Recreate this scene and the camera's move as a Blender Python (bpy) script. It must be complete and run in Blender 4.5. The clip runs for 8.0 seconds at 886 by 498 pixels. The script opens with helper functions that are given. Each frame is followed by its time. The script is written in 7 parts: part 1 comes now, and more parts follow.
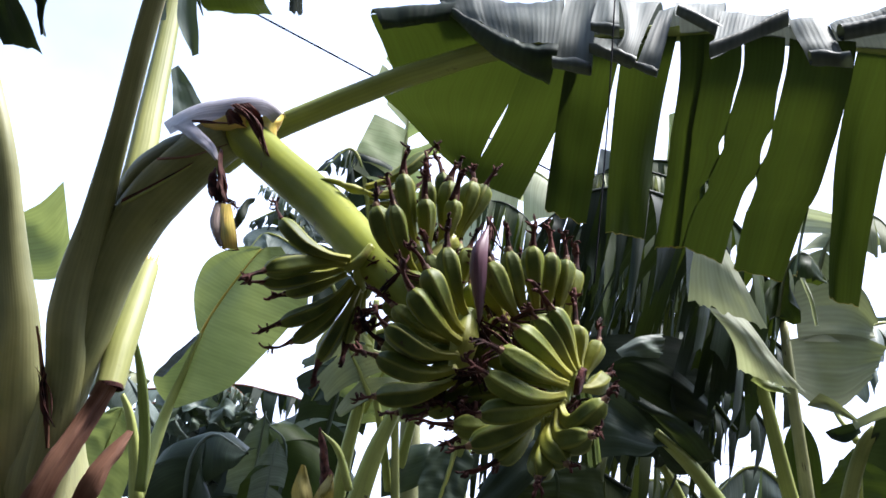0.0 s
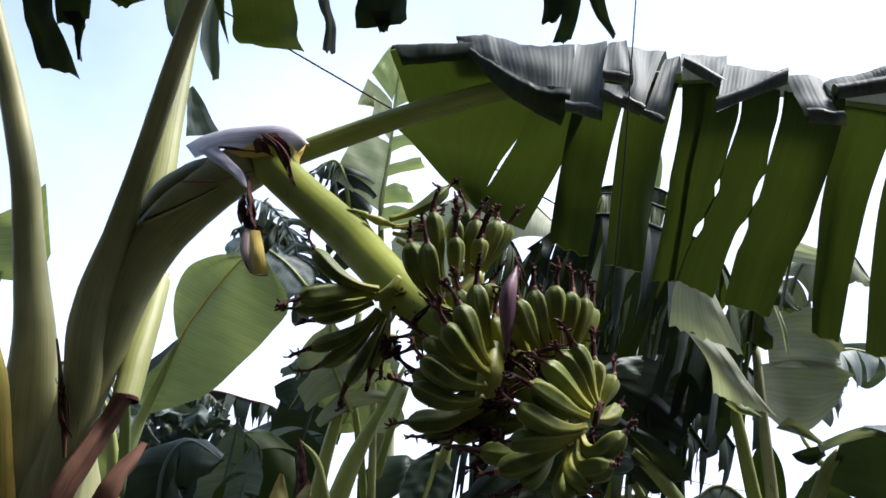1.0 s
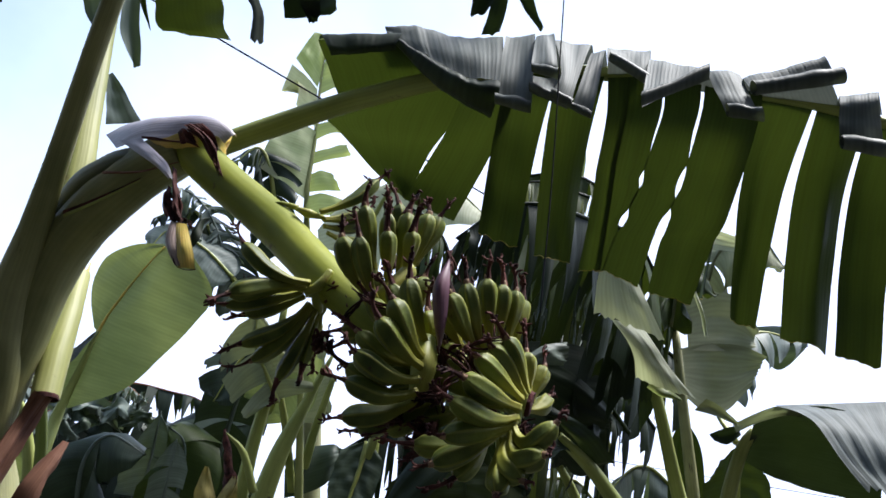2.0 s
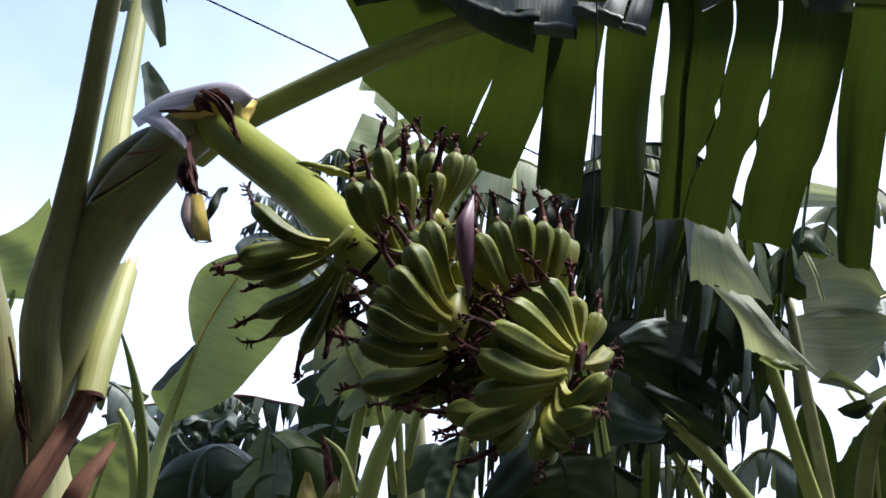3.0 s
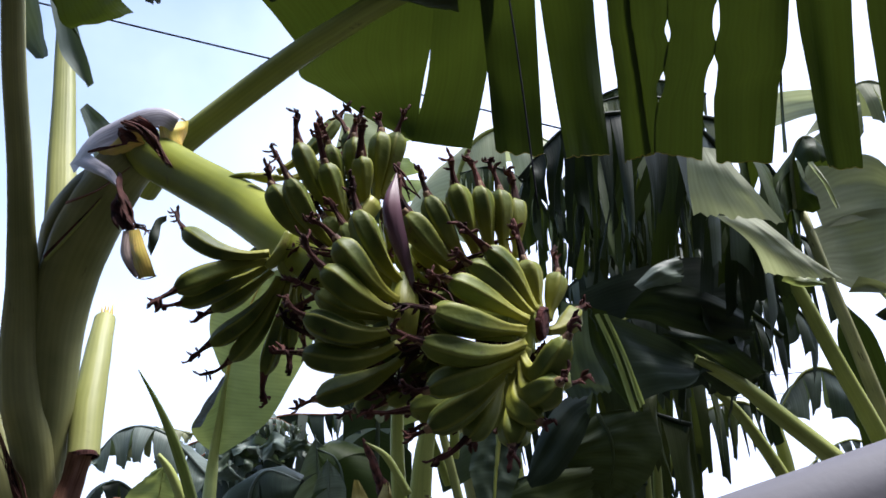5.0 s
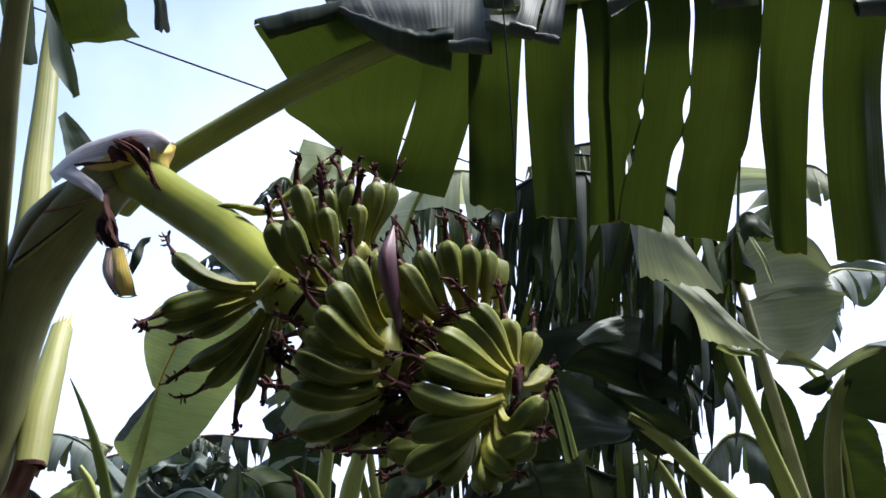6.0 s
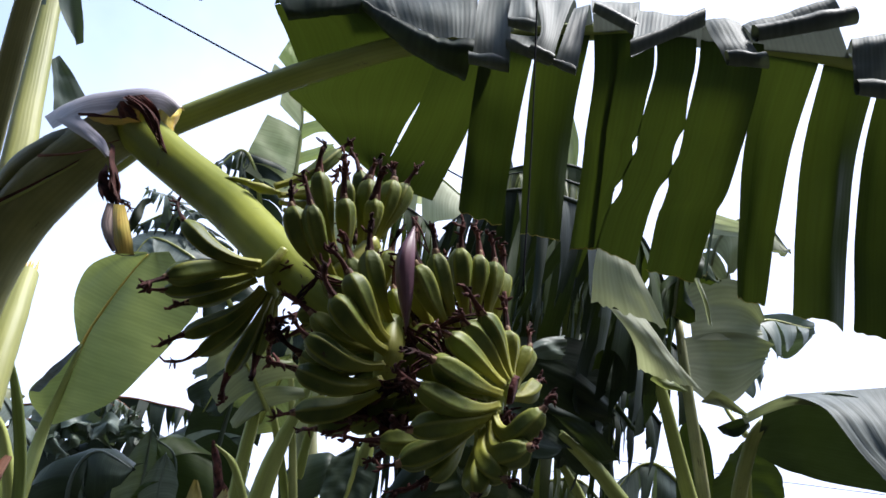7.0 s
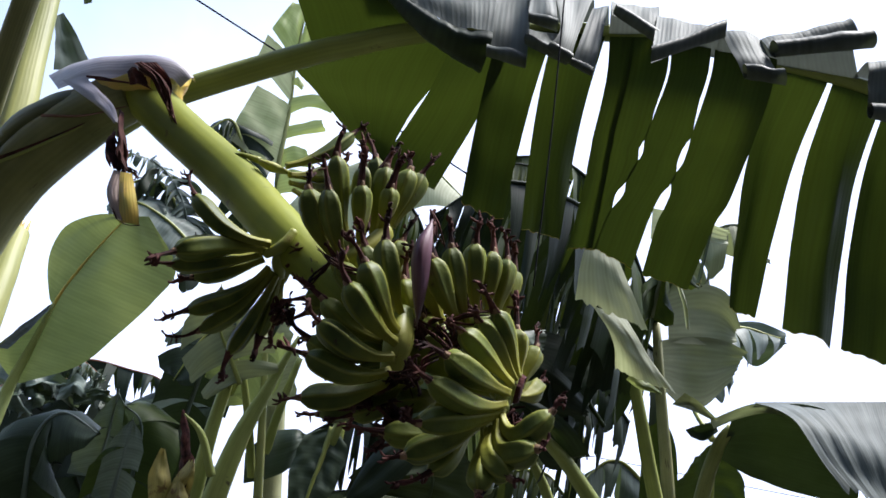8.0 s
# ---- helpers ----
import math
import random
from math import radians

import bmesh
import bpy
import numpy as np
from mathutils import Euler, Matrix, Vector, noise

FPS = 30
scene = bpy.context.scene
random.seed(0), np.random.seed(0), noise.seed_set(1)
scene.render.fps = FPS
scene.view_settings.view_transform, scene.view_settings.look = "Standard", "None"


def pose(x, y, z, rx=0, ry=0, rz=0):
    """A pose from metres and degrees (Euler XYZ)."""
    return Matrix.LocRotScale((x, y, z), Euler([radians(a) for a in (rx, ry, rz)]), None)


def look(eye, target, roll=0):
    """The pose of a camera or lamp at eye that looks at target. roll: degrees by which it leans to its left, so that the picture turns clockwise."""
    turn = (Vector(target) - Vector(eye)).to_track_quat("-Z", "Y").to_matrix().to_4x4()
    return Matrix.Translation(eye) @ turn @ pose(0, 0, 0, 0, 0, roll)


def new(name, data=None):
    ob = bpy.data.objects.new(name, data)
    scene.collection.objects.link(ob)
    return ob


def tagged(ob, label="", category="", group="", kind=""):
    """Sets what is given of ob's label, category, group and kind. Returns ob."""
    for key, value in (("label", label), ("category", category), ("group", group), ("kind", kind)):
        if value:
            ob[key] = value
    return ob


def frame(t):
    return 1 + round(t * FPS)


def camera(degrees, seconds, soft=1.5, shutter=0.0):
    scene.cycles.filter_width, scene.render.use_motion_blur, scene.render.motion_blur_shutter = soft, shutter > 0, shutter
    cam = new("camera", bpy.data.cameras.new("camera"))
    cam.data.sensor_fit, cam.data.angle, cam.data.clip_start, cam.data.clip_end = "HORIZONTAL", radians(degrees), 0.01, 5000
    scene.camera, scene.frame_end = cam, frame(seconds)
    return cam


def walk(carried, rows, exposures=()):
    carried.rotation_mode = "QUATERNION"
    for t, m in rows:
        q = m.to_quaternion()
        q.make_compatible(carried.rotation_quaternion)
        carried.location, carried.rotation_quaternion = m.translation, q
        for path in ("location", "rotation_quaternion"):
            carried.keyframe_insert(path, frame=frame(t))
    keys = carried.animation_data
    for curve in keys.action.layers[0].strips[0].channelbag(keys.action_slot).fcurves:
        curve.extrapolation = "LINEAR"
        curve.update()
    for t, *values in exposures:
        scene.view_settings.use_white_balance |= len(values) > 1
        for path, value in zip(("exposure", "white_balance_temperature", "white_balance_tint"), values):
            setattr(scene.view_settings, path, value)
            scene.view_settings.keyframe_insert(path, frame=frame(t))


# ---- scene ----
# ---- camera ----
cam = camera(54.8, 8.0, soft=1.6)
PATH = [
    (0, (0.032, -0.046, 1.503), (-0.072, 1.801, 2.263), 8.9),
    (0.2, (0.025, -0.066, 1.5), (-0.117, 1.777, 2.264), 8.8),
    (0.5, (0.005, -0.096, 1.496), (-0.131, 1.732, 2.297), 9.1),
    (0.7, (-0.019, -0.117, 1.494), (-0.104, 1.706, 2.311), 9.9),
    (1, (-0.078, -0.154, 1.492), (-0.107, 1.683, 2.281), 9.9),
    (1.2, (-0.113, -0.173, 1.498), (-0.059, 1.660, 2.295), 10.1),
    (2.3, (-0.060, -0.139, 1.501), (0.094, 1.696, 2.282), 7.3),
    (2.5, (-0.005, -0.072, 1.501), (0.026, 1.757, 2.308), 7.3),
    (2.7, (0.036, -0.003, 1.502), (-0.039, 1.821, 2.318), 6.8),
    (3, (0.053, 0.061, 1.505), (-0.048, 1.906, 2.270), 5.8),
    (3.2, (0.051, 0.091, 1.507), (-0.007, 1.941, 2.264), 2.4),
    (3.3, (0.049, 0.103, 1.508), (0.066, 1.956, 2.261), 1.3),
    (3.5, (0.047, 0.123, 1.512), (0.179, 1.975, 2.254), 1.6),
    (3.7, (0.058, 0.137, 1.518), (0.124, 2.029, 2.165), 2.2),
    (4, (0.098, 0.151, 1.530), (0.037, 2.031, 2.212), 0.2),
    (4.5, (0.156, 0.159, 1.543), (0.035, 2.045, 2.199), -4.2),
    (4.7, (0.171, 0.159, 1.537), (0.001, 2.029, 2.226), -4.8),
    (5.8, (0.129, 0.114, 1.546), (0.072, 1.956, 2.323), -2.7),
    (6, (0.103, 0.077, 1.541), (0.093, 1.912, 2.337), -1.0),
    (6.5, (0.027, 0.047, 1.528), (0.078, 1.878, 2.329), 3.4),
    (7, (-0.019, 0.035, 1.528), (0.129, 1.863, 2.325), 5.4),
    (7.5, (-0.056, 0.034, 1.536), (0.161, 1.858, 2.328), 7.7),
    (8, (-0.083, 0.042, 1.537), (0.133, 1.876, 2.306), 8.7),
]
EXPOSURES = [(0.0, 1.20), (0.5, 0.96), (1.0, 0.70), (2.5, 0.75), (8.0, 0.75)]
walk(cam, [(t, look(eye, target, roll)) for t, eye, target, roll in PATH], EXPOSURES)

# ---- light ----
SUN_ELEVATION, SUN_TURN = 68.0, 102.0          # height, and compass turn seen from above
world = bpy.data.worlds.new("sky")
scene.world = world
world.use_nodes = True
wn, wl = world.node_tree.nodes, world.node_tree.links
wn.clear()
sky = wn.new("ShaderNodeTexSky")
sky.sky_type = "NISHITA"
sky.sun_disc = False
sky.sun_elevation, sky.sun_rotation = radians(SUN_ELEVATION), radians(SUN_TURN)
sky.air_density, sky.dust_density = 1.0, 1.5
coord = wn.new("ShaderNodeTexCoord")
cloud = wn.new("ShaderNodeTexNoise")
cloud.inputs["Scale"].default_value, cloud.inputs["Detail"].default_value = 1.7, 6.0
cloud.inputs["Roughness"].default_value = 0.52
# the cloud veil thickens towards the sun's side and the horizon
lean = wn.new("ShaderNodeVectorMath")
lean.operation = "DOT_PRODUCT"
lean.inputs[1].default_value = (0.85, -0.1, -1.4)
veil_at = wn.new("ShaderNodeMath")
veil_at.operation = "MULTIPLY_ADD"
veil_at.inputs[1].default_value, veil_at.inputs[2].default_value = 1.9, 0.48
total = wn.new("ShaderNodeMath")
total.operation, total.use_clamp = "ADD", True
veil = wn.new("ShaderNodeMix")
veil.data_type = "RGBA"
veil.inputs["B"].default_value = (7.9, 9.2, 13.0, 1)
back = wn.new("ShaderNodeBackground")
back.inputs["Strength"].default_value = 0.098
out = wn.new("ShaderNodeOutputWorld")
wl.new(coord.outputs["Generated"], cloud.inputs["Vector"])
wl.new(coord.outputs["Generated"], lean.inputs[0])
wl.new(cloud.outputs["Fac"], veil_at.inputs[0])
wl.new(veil_at.outputs["Value"], total.inputs[0])
wl.new(lean.outputs["Value"], total.inputs[1])
wl.new(total.outputs["Value"], veil.inputs["Factor"])
lift = wn.new("ShaderNodeVectorMath")
lift.operation = "SCALE"
lift.inputs["Scale"].default_value = 2.0
wl.new(sky.outputs["Color"], lift.inputs[0])
wl.new(lift.outputs["Vector"], veil.inputs["A"])
wl.new(veil.outputs["Result"], back.inputs["Color"])
wl.new(back.outputs["Background"], out.inputs["Surface"])

sun = new("sun", bpy.data.lights.new("sun", "SUN"))
sun.data.energy, sun.data.angle, sun.data.color = 5.0, radians(22), (1.0, 0.985, 0.985)
sun.matrix_world = look((2.09, 0.86, 7.2), (0.0, 1.3, 1.9))

# ---- materials ----


def surface(name, base, second, rough=0.5, scale=6.0, stripe=0.0, stripe_scale=50.0, bump=0.15, through_light=0.0,
            glow=(0.3, 0.42, 0.05), spots=None, spot_at=0.62, spot_scale=9.0, spec=0.5, axis="X", grain=60.0, coat=0.0, neck=None, edges=None, spot_long=0.0):
    """A node material: two tones mixed by noise, stripes along the uv map (veins, fibres), spots of wear, relief and light that passes through."""
    m = bpy.data.materials.new(name)
    m.use_nodes = True
    n, l = m.node_tree.nodes, m.node_tree.links
    n.clear()
    end = n.new("ShaderNodeOutputMaterial")
    p = n.new("ShaderNodeBsdfPrincipled")
    p.inputs["Roughness"].default_value = rough
    p.inputs["Specular IOR Level"].default_value = spec
    p.inputs["Coat Weight"].default_value = coat
    tc = n.new("ShaderNodeTexCoord")
    uv = n.new("ShaderNodeUVMap")
    uv.uv_map = "uv"
    info = n.new("ShaderNodeObjectInfo")
    shift = n.new("ShaderNodeVectorMath")
    shift.operation = "MULTIPLY_ADD"
    l.new(info.outputs["Random"], shift.inputs[0])
    shift.inputs[1].default_value = (7.0, 3.0, 5.0)
    l.new(tc.outputs["Object"], shift.inputs[2])
    big = n.new("ShaderNodeTexNoise")
    big.inputs["Scale"].default_value, big.inputs["Detail"].default_value = scale, 4.0
    l.new(shift.outputs["Vector"], big.inputs["Vector"])
    tone = n.new("ShaderNodeValToRGB")
    tone.color_ramp.elements[0].position, tone.color_ramp.elements[1].position = 0.34, 0.68
    tone.color_ramp.elements[0].color, tone.color_ramp.elements[1].color = (*base, 1), (*second, 1)
    l.new(big.outputs["Fac"], tone.inputs["Fac"])
    colour = tone.outputs["Color"]
    fine = n.new("ShaderNodeTexNoise")
    fine.inputs["Scale"].default_value, fine.inputs["Detail"].default_value = grain, 3.0
    l.new(shift.outputs["Vector"], fine.inputs["Vector"])
    height = fine.outputs["Fac"]
    if stripe:
        wave = n.new("ShaderNodeTexWave")
        wave.wave_type, wave.bands_direction, wave.wave_profile = "BANDS", axis, "SIN"
        wave.inputs["Scale"].default_value = stripe_scale
        wave.inputs["Distortion"].default_value, wave.inputs["Detail"].default_value = 3.0, 3.0
        wave.inputs["Detail Scale"].default_value = 0.25
        l.new(uv.outputs["UV"], wave.inputs["Vector"])
        # streaks that run the same way at a wider spacing
        stretch = n.new("ShaderNodeMapping")
        stretch.inputs["Scale"].default_value = (stripe_scale, 1.2, 1.0) if axis == "X" else (1.2, stripe_scale, 1.0)
        l.new(uv.outputs["UV"], stretch.inputs["Vector"])
        streak = n.new("ShaderNodeTexNoise")
        streak.inputs["Scale"].default_value, streak.inputs["Detail"].default_value = 2.0, 3.0
        l.new(stretch.outputs["Vector"], streak.inputs["Vector"])
        both = n.new("ShaderNodeMath")
        both.operation = "MULTIPLY_ADD"
        l.new(wave.outputs["Fac"], both.inputs[0])
        both.inputs[1].default_value = 0.14
        l.new(streak.outputs["Fac"], both.inputs[2])
        shade = n.new("ShaderNodeMapRange")
        shade.inputs["From Min"].default_value, shade.inputs["From Max"].default_value = 0.25, 0.85
        shade.inputs["To Min"].default_value, shade.inputs["To Max"].default_value = 1.0 - stripe, 1.0 + stripe
        l.new(both.outputs["Value"], shade.inputs["Value"])
        mul = n.new("ShaderNodeVectorMath")
        mul.operation = "SCALE"
        l.new(colour, mul.inputs[0])
        l.new(shade.outputs["Result"], mul.inputs["Scale"])
        colour, height = mul.outputs["Vector"], both.outputs["Value"]
    if spots:
        blot = n.new("ShaderNodeTexNoise")
        blot.inputs["Scale"].default_value, blot.inputs["Detail"].default_value = spot_scale, 6.0
        blot.inputs["Roughness"].default_value = 0.65
        l.new(shift.outputs["Vector"], blot.inputs["Vector"])
        if spot_long:
            drawn = n.new("ShaderNodeMapping")
            drawn.inputs["Scale"].default_value = (2.0, 2.0 * spot_long, 1.0)
            l.new(uv.outputs["UV"], drawn.inputs["Vector"])
            l.new(drawn.outputs["Vector"], blot.inputs["Vector"])
        cut = n.new("ShaderNodeValToRGB")
        cut.color_ramp.elements[0].position, cut.color_ramp.elements[1].position = spot_at, spot_at + 0.07
        l.new(blot.outputs["Fac"], cut.inputs["Fac"])
        mix = n.new("ShaderNodeMix")
        mix.data_type = "RGBA"
        l.new(cut.outputs["Color"], mix.inputs["Factor"])
        l.new(colour, mix.inputs["A"])
        mix.inputs["B"].default_value = (*spots, 1)
        colour = mix.outputs["Result"]
    if neck or edges:
        parts = n.new("ShaderNodeSeparateXYZ")
        l.new(uv.outputs["UV"], parts.inputs["Vector"])
    if edges:
        # pale lines along the fruit's five lengthwise edges: yellowish ridges with painted-in highlight
        five = n.new("ShaderNodeMath")
        five.operation = "MULTIPLY"
        five.inputs[1].default_value = 5.0
        l.new(parts.outputs["X"], five.inputs[0])
        near = n.new("ShaderNodeMath")
        near.operation = "PINGPONG"
        near.inputs[1].default_value = 0.5
        l.new(five.outputs["Value"], near.inputs[0])
        line = n.new("ShaderNodeMapRange")
        line.inputs["From Min"].default_value, line.inputs["From Max"].default_value = 0.03, 0.16
        line.inputs["To Min"].default_value, line.inputs["To Max"].default_value = 0.75, 0.0
        l.new(near.outputs["Value"], line.inputs["Value"])
        ridge_tint = n.new("ShaderNodeMix")
        ridge_tint.data_type = "RGBA"
        l.new(line.outputs["Result"], ridge_tint.inputs["Factor"])
        l.new(colour, ridge_tint.inputs["A"])
        ridge_tint.inputs["B"].default_value = (*edges, 1)
        colour = ridge_tint.outputs["Result"]
    if neck:
        fade = n.new("ShaderNodeMapRange")
        fade.inputs["From Min"].default_value, fade.inputs["From Max"].default_value = 0.015, 0.075
        fade.inputs["To Min"].default_value, fade.inputs["To Max"].default_value = 0.85, 0.0
        l.new(parts.outputs["Y"], fade.inputs["Value"])
        ripe = n.new("ShaderNodeMix")
        ripe.data_type = "RGBA"
        l.new(fade.outputs["Result"], ripe.inputs["Factor"])
        l.new(colour, ripe.inputs["A"])
        ripe.inputs["B"].default_value = (*neck, 1)
        colour = ripe.outputs["Result"]
    l.new(colour, p.inputs["Base Color"])
    if bump:
        b = n.new("ShaderNodeBump")
        b.inputs["Strength"].default_value, b.inputs["Distance"].default_value = bump, 0.004
        l.new(height, b.inputs["Height"])
        l.new(b.outputs["Normal"], p.inputs["Normal"])
    last = p.outputs["BSDF"]
    if through_light:
        t = n.new("ShaderNodeBsdfTranslucent")
        tint = n.new("ShaderNodeMix")
        tint.data_type = "RGBA"
        tint.inputs["Factor"].default_value = 0.7
        l.new(colour, tint.inputs["A"])
        tint.inputs["B"].default_value = (*glow, 1)
        l.new(tint.outputs["Result"], t.inputs["Color"])
        add = n.new("ShaderNodeMixShader")
        add.inputs["Fac"].default_value = through_light
        l.new(last, add.inputs[1])
        l.new(t.outputs["BSDF"], add.inputs[2])
        last = add.outputs["Shader"]
    l.new(last, end.inputs["Surface"])
    return m


LEAF = surface("leaf_green", (0.016, 0.029, 0.006), (0.032, 0.050, 0.009), 0.5, 3.0, 0.34, 26.0, 0.35, 0.17, (0.08, 0.115, 0.010), spots=(0.11, 0.09, 0.03), spot_at=0.74, spot_scale=9.0, spec=0.25)
# near-black deep green: overhead shade of the back leaves is put into the tones
LEAF_DEEP_SHADED = surface("leaf_deep_green_shaded", (0.006, 0.012, 0.007), (0.026, 0.038, 0.024), 0.5, 2.5, 0.4, 16.0, 0.35, 0.05, (0.09, 0.15, 0.02), spots=(0.10, 0.08, 0.03), spot_at=0.72, spec=0.22)
LEAF_YOUNG = surface("leaf_young_green", (0.125, 0.16, 0.05), (0.19, 0.225, 0.08), 0.45, 2.0, 0.38, 11.0, 0.4, 0.4, (0.25, 0.30, 0.08), spots=(0.16, 0.13, 0.05), spot_at=0.72, spot_scale=6.0)
LEAF_GREYED = surface("leaf_greyed_green", (0.24, 0.26, 0.14), (0.38, 0.39, 0.22), 0.55, 2.0, 0.45, 15.0, 0.5, 0.55, (0.50, 0.54, 0.20), spots=(0.14, 0.13, 0.07), spot_at=0.68, spot_scale=5.0)
LEAF_OLIVE = surface("leaf_olive_green", (0.032, 0.044, 0.013), (0.062, 0.078, 0.025), 0.55, 3.0, 0.3, 20.0, 0.35, 0.12, (0.10, 0.13, 0.015), spots=(0.10, 0.08, 0.03), spot_at=0.74, spec=0.25)
LEAF_FRESH = surface("leaf_fresh_green", (0.20, 0.25, 0.085), (0.30, 0.34, 0.13), 0.45, 2.0, 0.3, 11.0, 0.4, 0.5, (0.42, 0.50, 0.12), spots=(0.16, 0.13, 0.05), spot_at=0.74, spot_scale=6.0)
# underside tone, made darker to hold the shade of the rolled ends
LEAF_ROLL = surface("leaf_underside_shaded", (0.045, 0.053, 0.046), (0.10, 0.115, 0.105), 0.5, 5.0, 0.3, 20.0, 0.35, 0.06, (0.10, 0.13, 0.04), spec=0.3)
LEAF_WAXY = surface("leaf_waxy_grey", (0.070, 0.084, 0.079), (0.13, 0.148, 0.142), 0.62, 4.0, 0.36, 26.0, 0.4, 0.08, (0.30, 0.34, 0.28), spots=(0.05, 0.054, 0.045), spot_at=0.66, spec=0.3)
LEAF_PALE = surface("leaf_pale_green", (0.31, 0.33, 0.215), (0.50, 0.51, 0.37), 0.6, 2.0, 0.3, 13.0, 0.45, 0.35, (0.42, 0.47, 0.20), spots=(0.14, 0.14, 0.07), spot_at=0.72, spot_scale=5.0)
LEAF_DULL = surface("leaf_dull_green", (0.13, 0.145, 0.075), (0.225, 0.235, 0.13), 0.6, 2.0, 0.32, 11.0, 0.45, 0.25, (0.24, 0.28, 0.10), spots=(0.06, 0.065, 0.03), spot_at=0.68, spot_scale=5.0)
LEAF_BLUE = surface("leaf_blue_green", (0.052, 0.075, 0.062), (0.135, 0.16, 0.14), 0.5, 2.0, 0.38, 14.0, 0.35, 0.14, (0.14, 0.2, 0.05), spec=0.3)
LEAF_SLATE = surface("leaf_slate_green", (0.032, 0.048, 0.030), (0.066, 0.088, 0.056), 0.5, 2.5, 0.26, 14.0, 0.3, 0.1, (0.08, 0.12, 0.03), spec=0.3)
MIDRIB = surface("midrib", (0.22, 0.25, 0.05), (0.29, 0.29, 0.08), 0.42, 5.0, 0.2, 30.0, 0.2)
PETIOLE = surface("petiole", (0.21, 0.24, 0.055), (0.31, 0.335, 0.095), 0.5, 4.0, 0.2, 30.0, 0.15, spots=(0.07, 0.05, 0.02), spot_at=0.66, spot_scale=12.0)
PETIOLE_LIGHT = surface("petiole_yellow", (0.18, 0.195, 0.058), (0.27, 0.275, 0.095), 0.5, 4.0, 0.2, 25.0, 0.2, spots=(0.12, 0.07, 0.03), spot_at=0.66, spot_scale=12.0, spec=0.3)
STEM = surface("pseudostem", (0.20, 0.205, 0.085), (0.34, 0.33, 0.16), 0.5, 5.0, 0.16, 22.0, 0.2, spots=(0.045, 0.022, 0.016), spot_at=0.60, spot_scale=9.0, spot_long=0.25)
OLIVE = surface("olive_petiole", (0.19, 0.195, 0.075), (0.33, 0.315, 0.145), 0.5, 5.0, 0.18, 20.0, 0.2, spots=(0.05, 0.025, 0.018), spot_at=0.64, spot_scale=9.0, spot_long=0.22)
NECK = surface("neck_sheath", (0.14, 0.148, 0.056), (0.255, 0.25, 0.108), 0.52, 6.0, 0.16, 22.0, 0.2, spots=(0.045, 0.028, 0.018), spot_at=0.64, spec=0.3, spot_scale=11.0, spot_long=0.25)
# shaded copy of the neck material, for the sheath below the collar
NECK_SHADED = surface("neck_sheath_shaded", (0.05, 0.06, 0.024), (0.11, 0.115, 0.05), 0.52, 6.0, 0.16, 22.0, 0.2, spots=(0.045, 0.028, 0.018), spot_at=0.64, spec=0.3, spot_scale=11.0, spot_long=0.25)
STALK = surface("fruit_stalk", (0.15, 0.18, 0.017), (0.25, 0.27, 0.032), 0.55, 7.0, 0.14, 18.0, 0.12, spots=(0.12, 0.11, 0.025), spot_at=0.64, spot_scale=16.0, spec=0.25)
CROWN = surface("hand_crown", (0.20, 0.24, 0.038), (0.32, 0.31, 0.06), 0.45, 14.0, 0.1, 60.0, 0.2, spots=(0.12, 0.05, 0.02), spot_at=0.62, spot_scale=24.0)
SKIN = surface("banana_skin", (0.042, 0.064, 0.008), (0.145, 0.175, 0.022), 0.55, 14.0, 0.0, bump=0.3, spots=(0.045, 0.026, 0.014), spot_at=0.62, spot_scale=38.0, grain=75.0, spec=0.35, neck=(0.27, 0.255, 0.034), edges=(0.235, 0.24, 0.042))
DRY = surface("withered_brown", (0.012, 0.004, 0.005), (0.115, 0.042, 0.036), 0.8, 30.0, 0.3, 50.0, 0.8, grain=150.0, spec=0.2)
BROWN_SHEATH = surface("dry_sheath_brown", (0.09, 0.036, 0.021), (0.225, 0.11, 0.07), 0.75, 9.0, 0.22, 28.0, 0.6, spec=0.25, spots=(0.05, 0.025, 0.02), spot_at=0.62, spot_scale=12.0)
MAUVE = surface("mauve_sheath", (0.28, 0.265, 0.32), (0.42, 0.395, 0.45), 0.5, 9.0, 0.22, 30.0, 0.25, spots=(0.26, 0.21, 0.10), spot_at=0.66, spot_scale=14.0)
TIP = surface("finger_tip_brown", (0.16, 0.10, 0.05), (0.30, 0.18, 0.11), 0.7, 60.0, 0.0, bump=0.4, spots=(0.06, 0.025, 0.02), spot_at=0.5, spot_scale=70.0, grain=120.0, spec=0.3)
BRACT = surface("purple_bract", (0.10, 0.04, 0.06), (0.20, 0.10, 0.13), 0.45, 12.0, 0.3, 50.0, 0.3)
TAUPE = surface("taupe_bract", (0.24, 0.17, 0.15), (0.38, 0.29, 0.25), 0.55, 18.0, 0.3, 50.0, 0.3, spots=(0.06, 0.025, 0.03), spot_at=0.6, spot_scale=25.0)
OCHRE = surface("ochre_bract", (0.44, 0.38, 0.07), (0.60, 0.38, 0.08), 0.5, 16.0, 0.3, 50.0, 0.3, spots=(0.18, 0.07, 0.03), spot_at=0.66, spot_scale=26.0)
TAN_LEAF = surface("tan_dry_leaf", (0.24, 0.20, 0.06), (0.38, 0.31, 0.10), 0.65, 12.0, 0.25, 30.0, 0.5, 0.2, (0.4, 0.32, 0.08), spots=(0.12, 0.055, 0.025), spot_at=0.56, spot_scale=10.0)
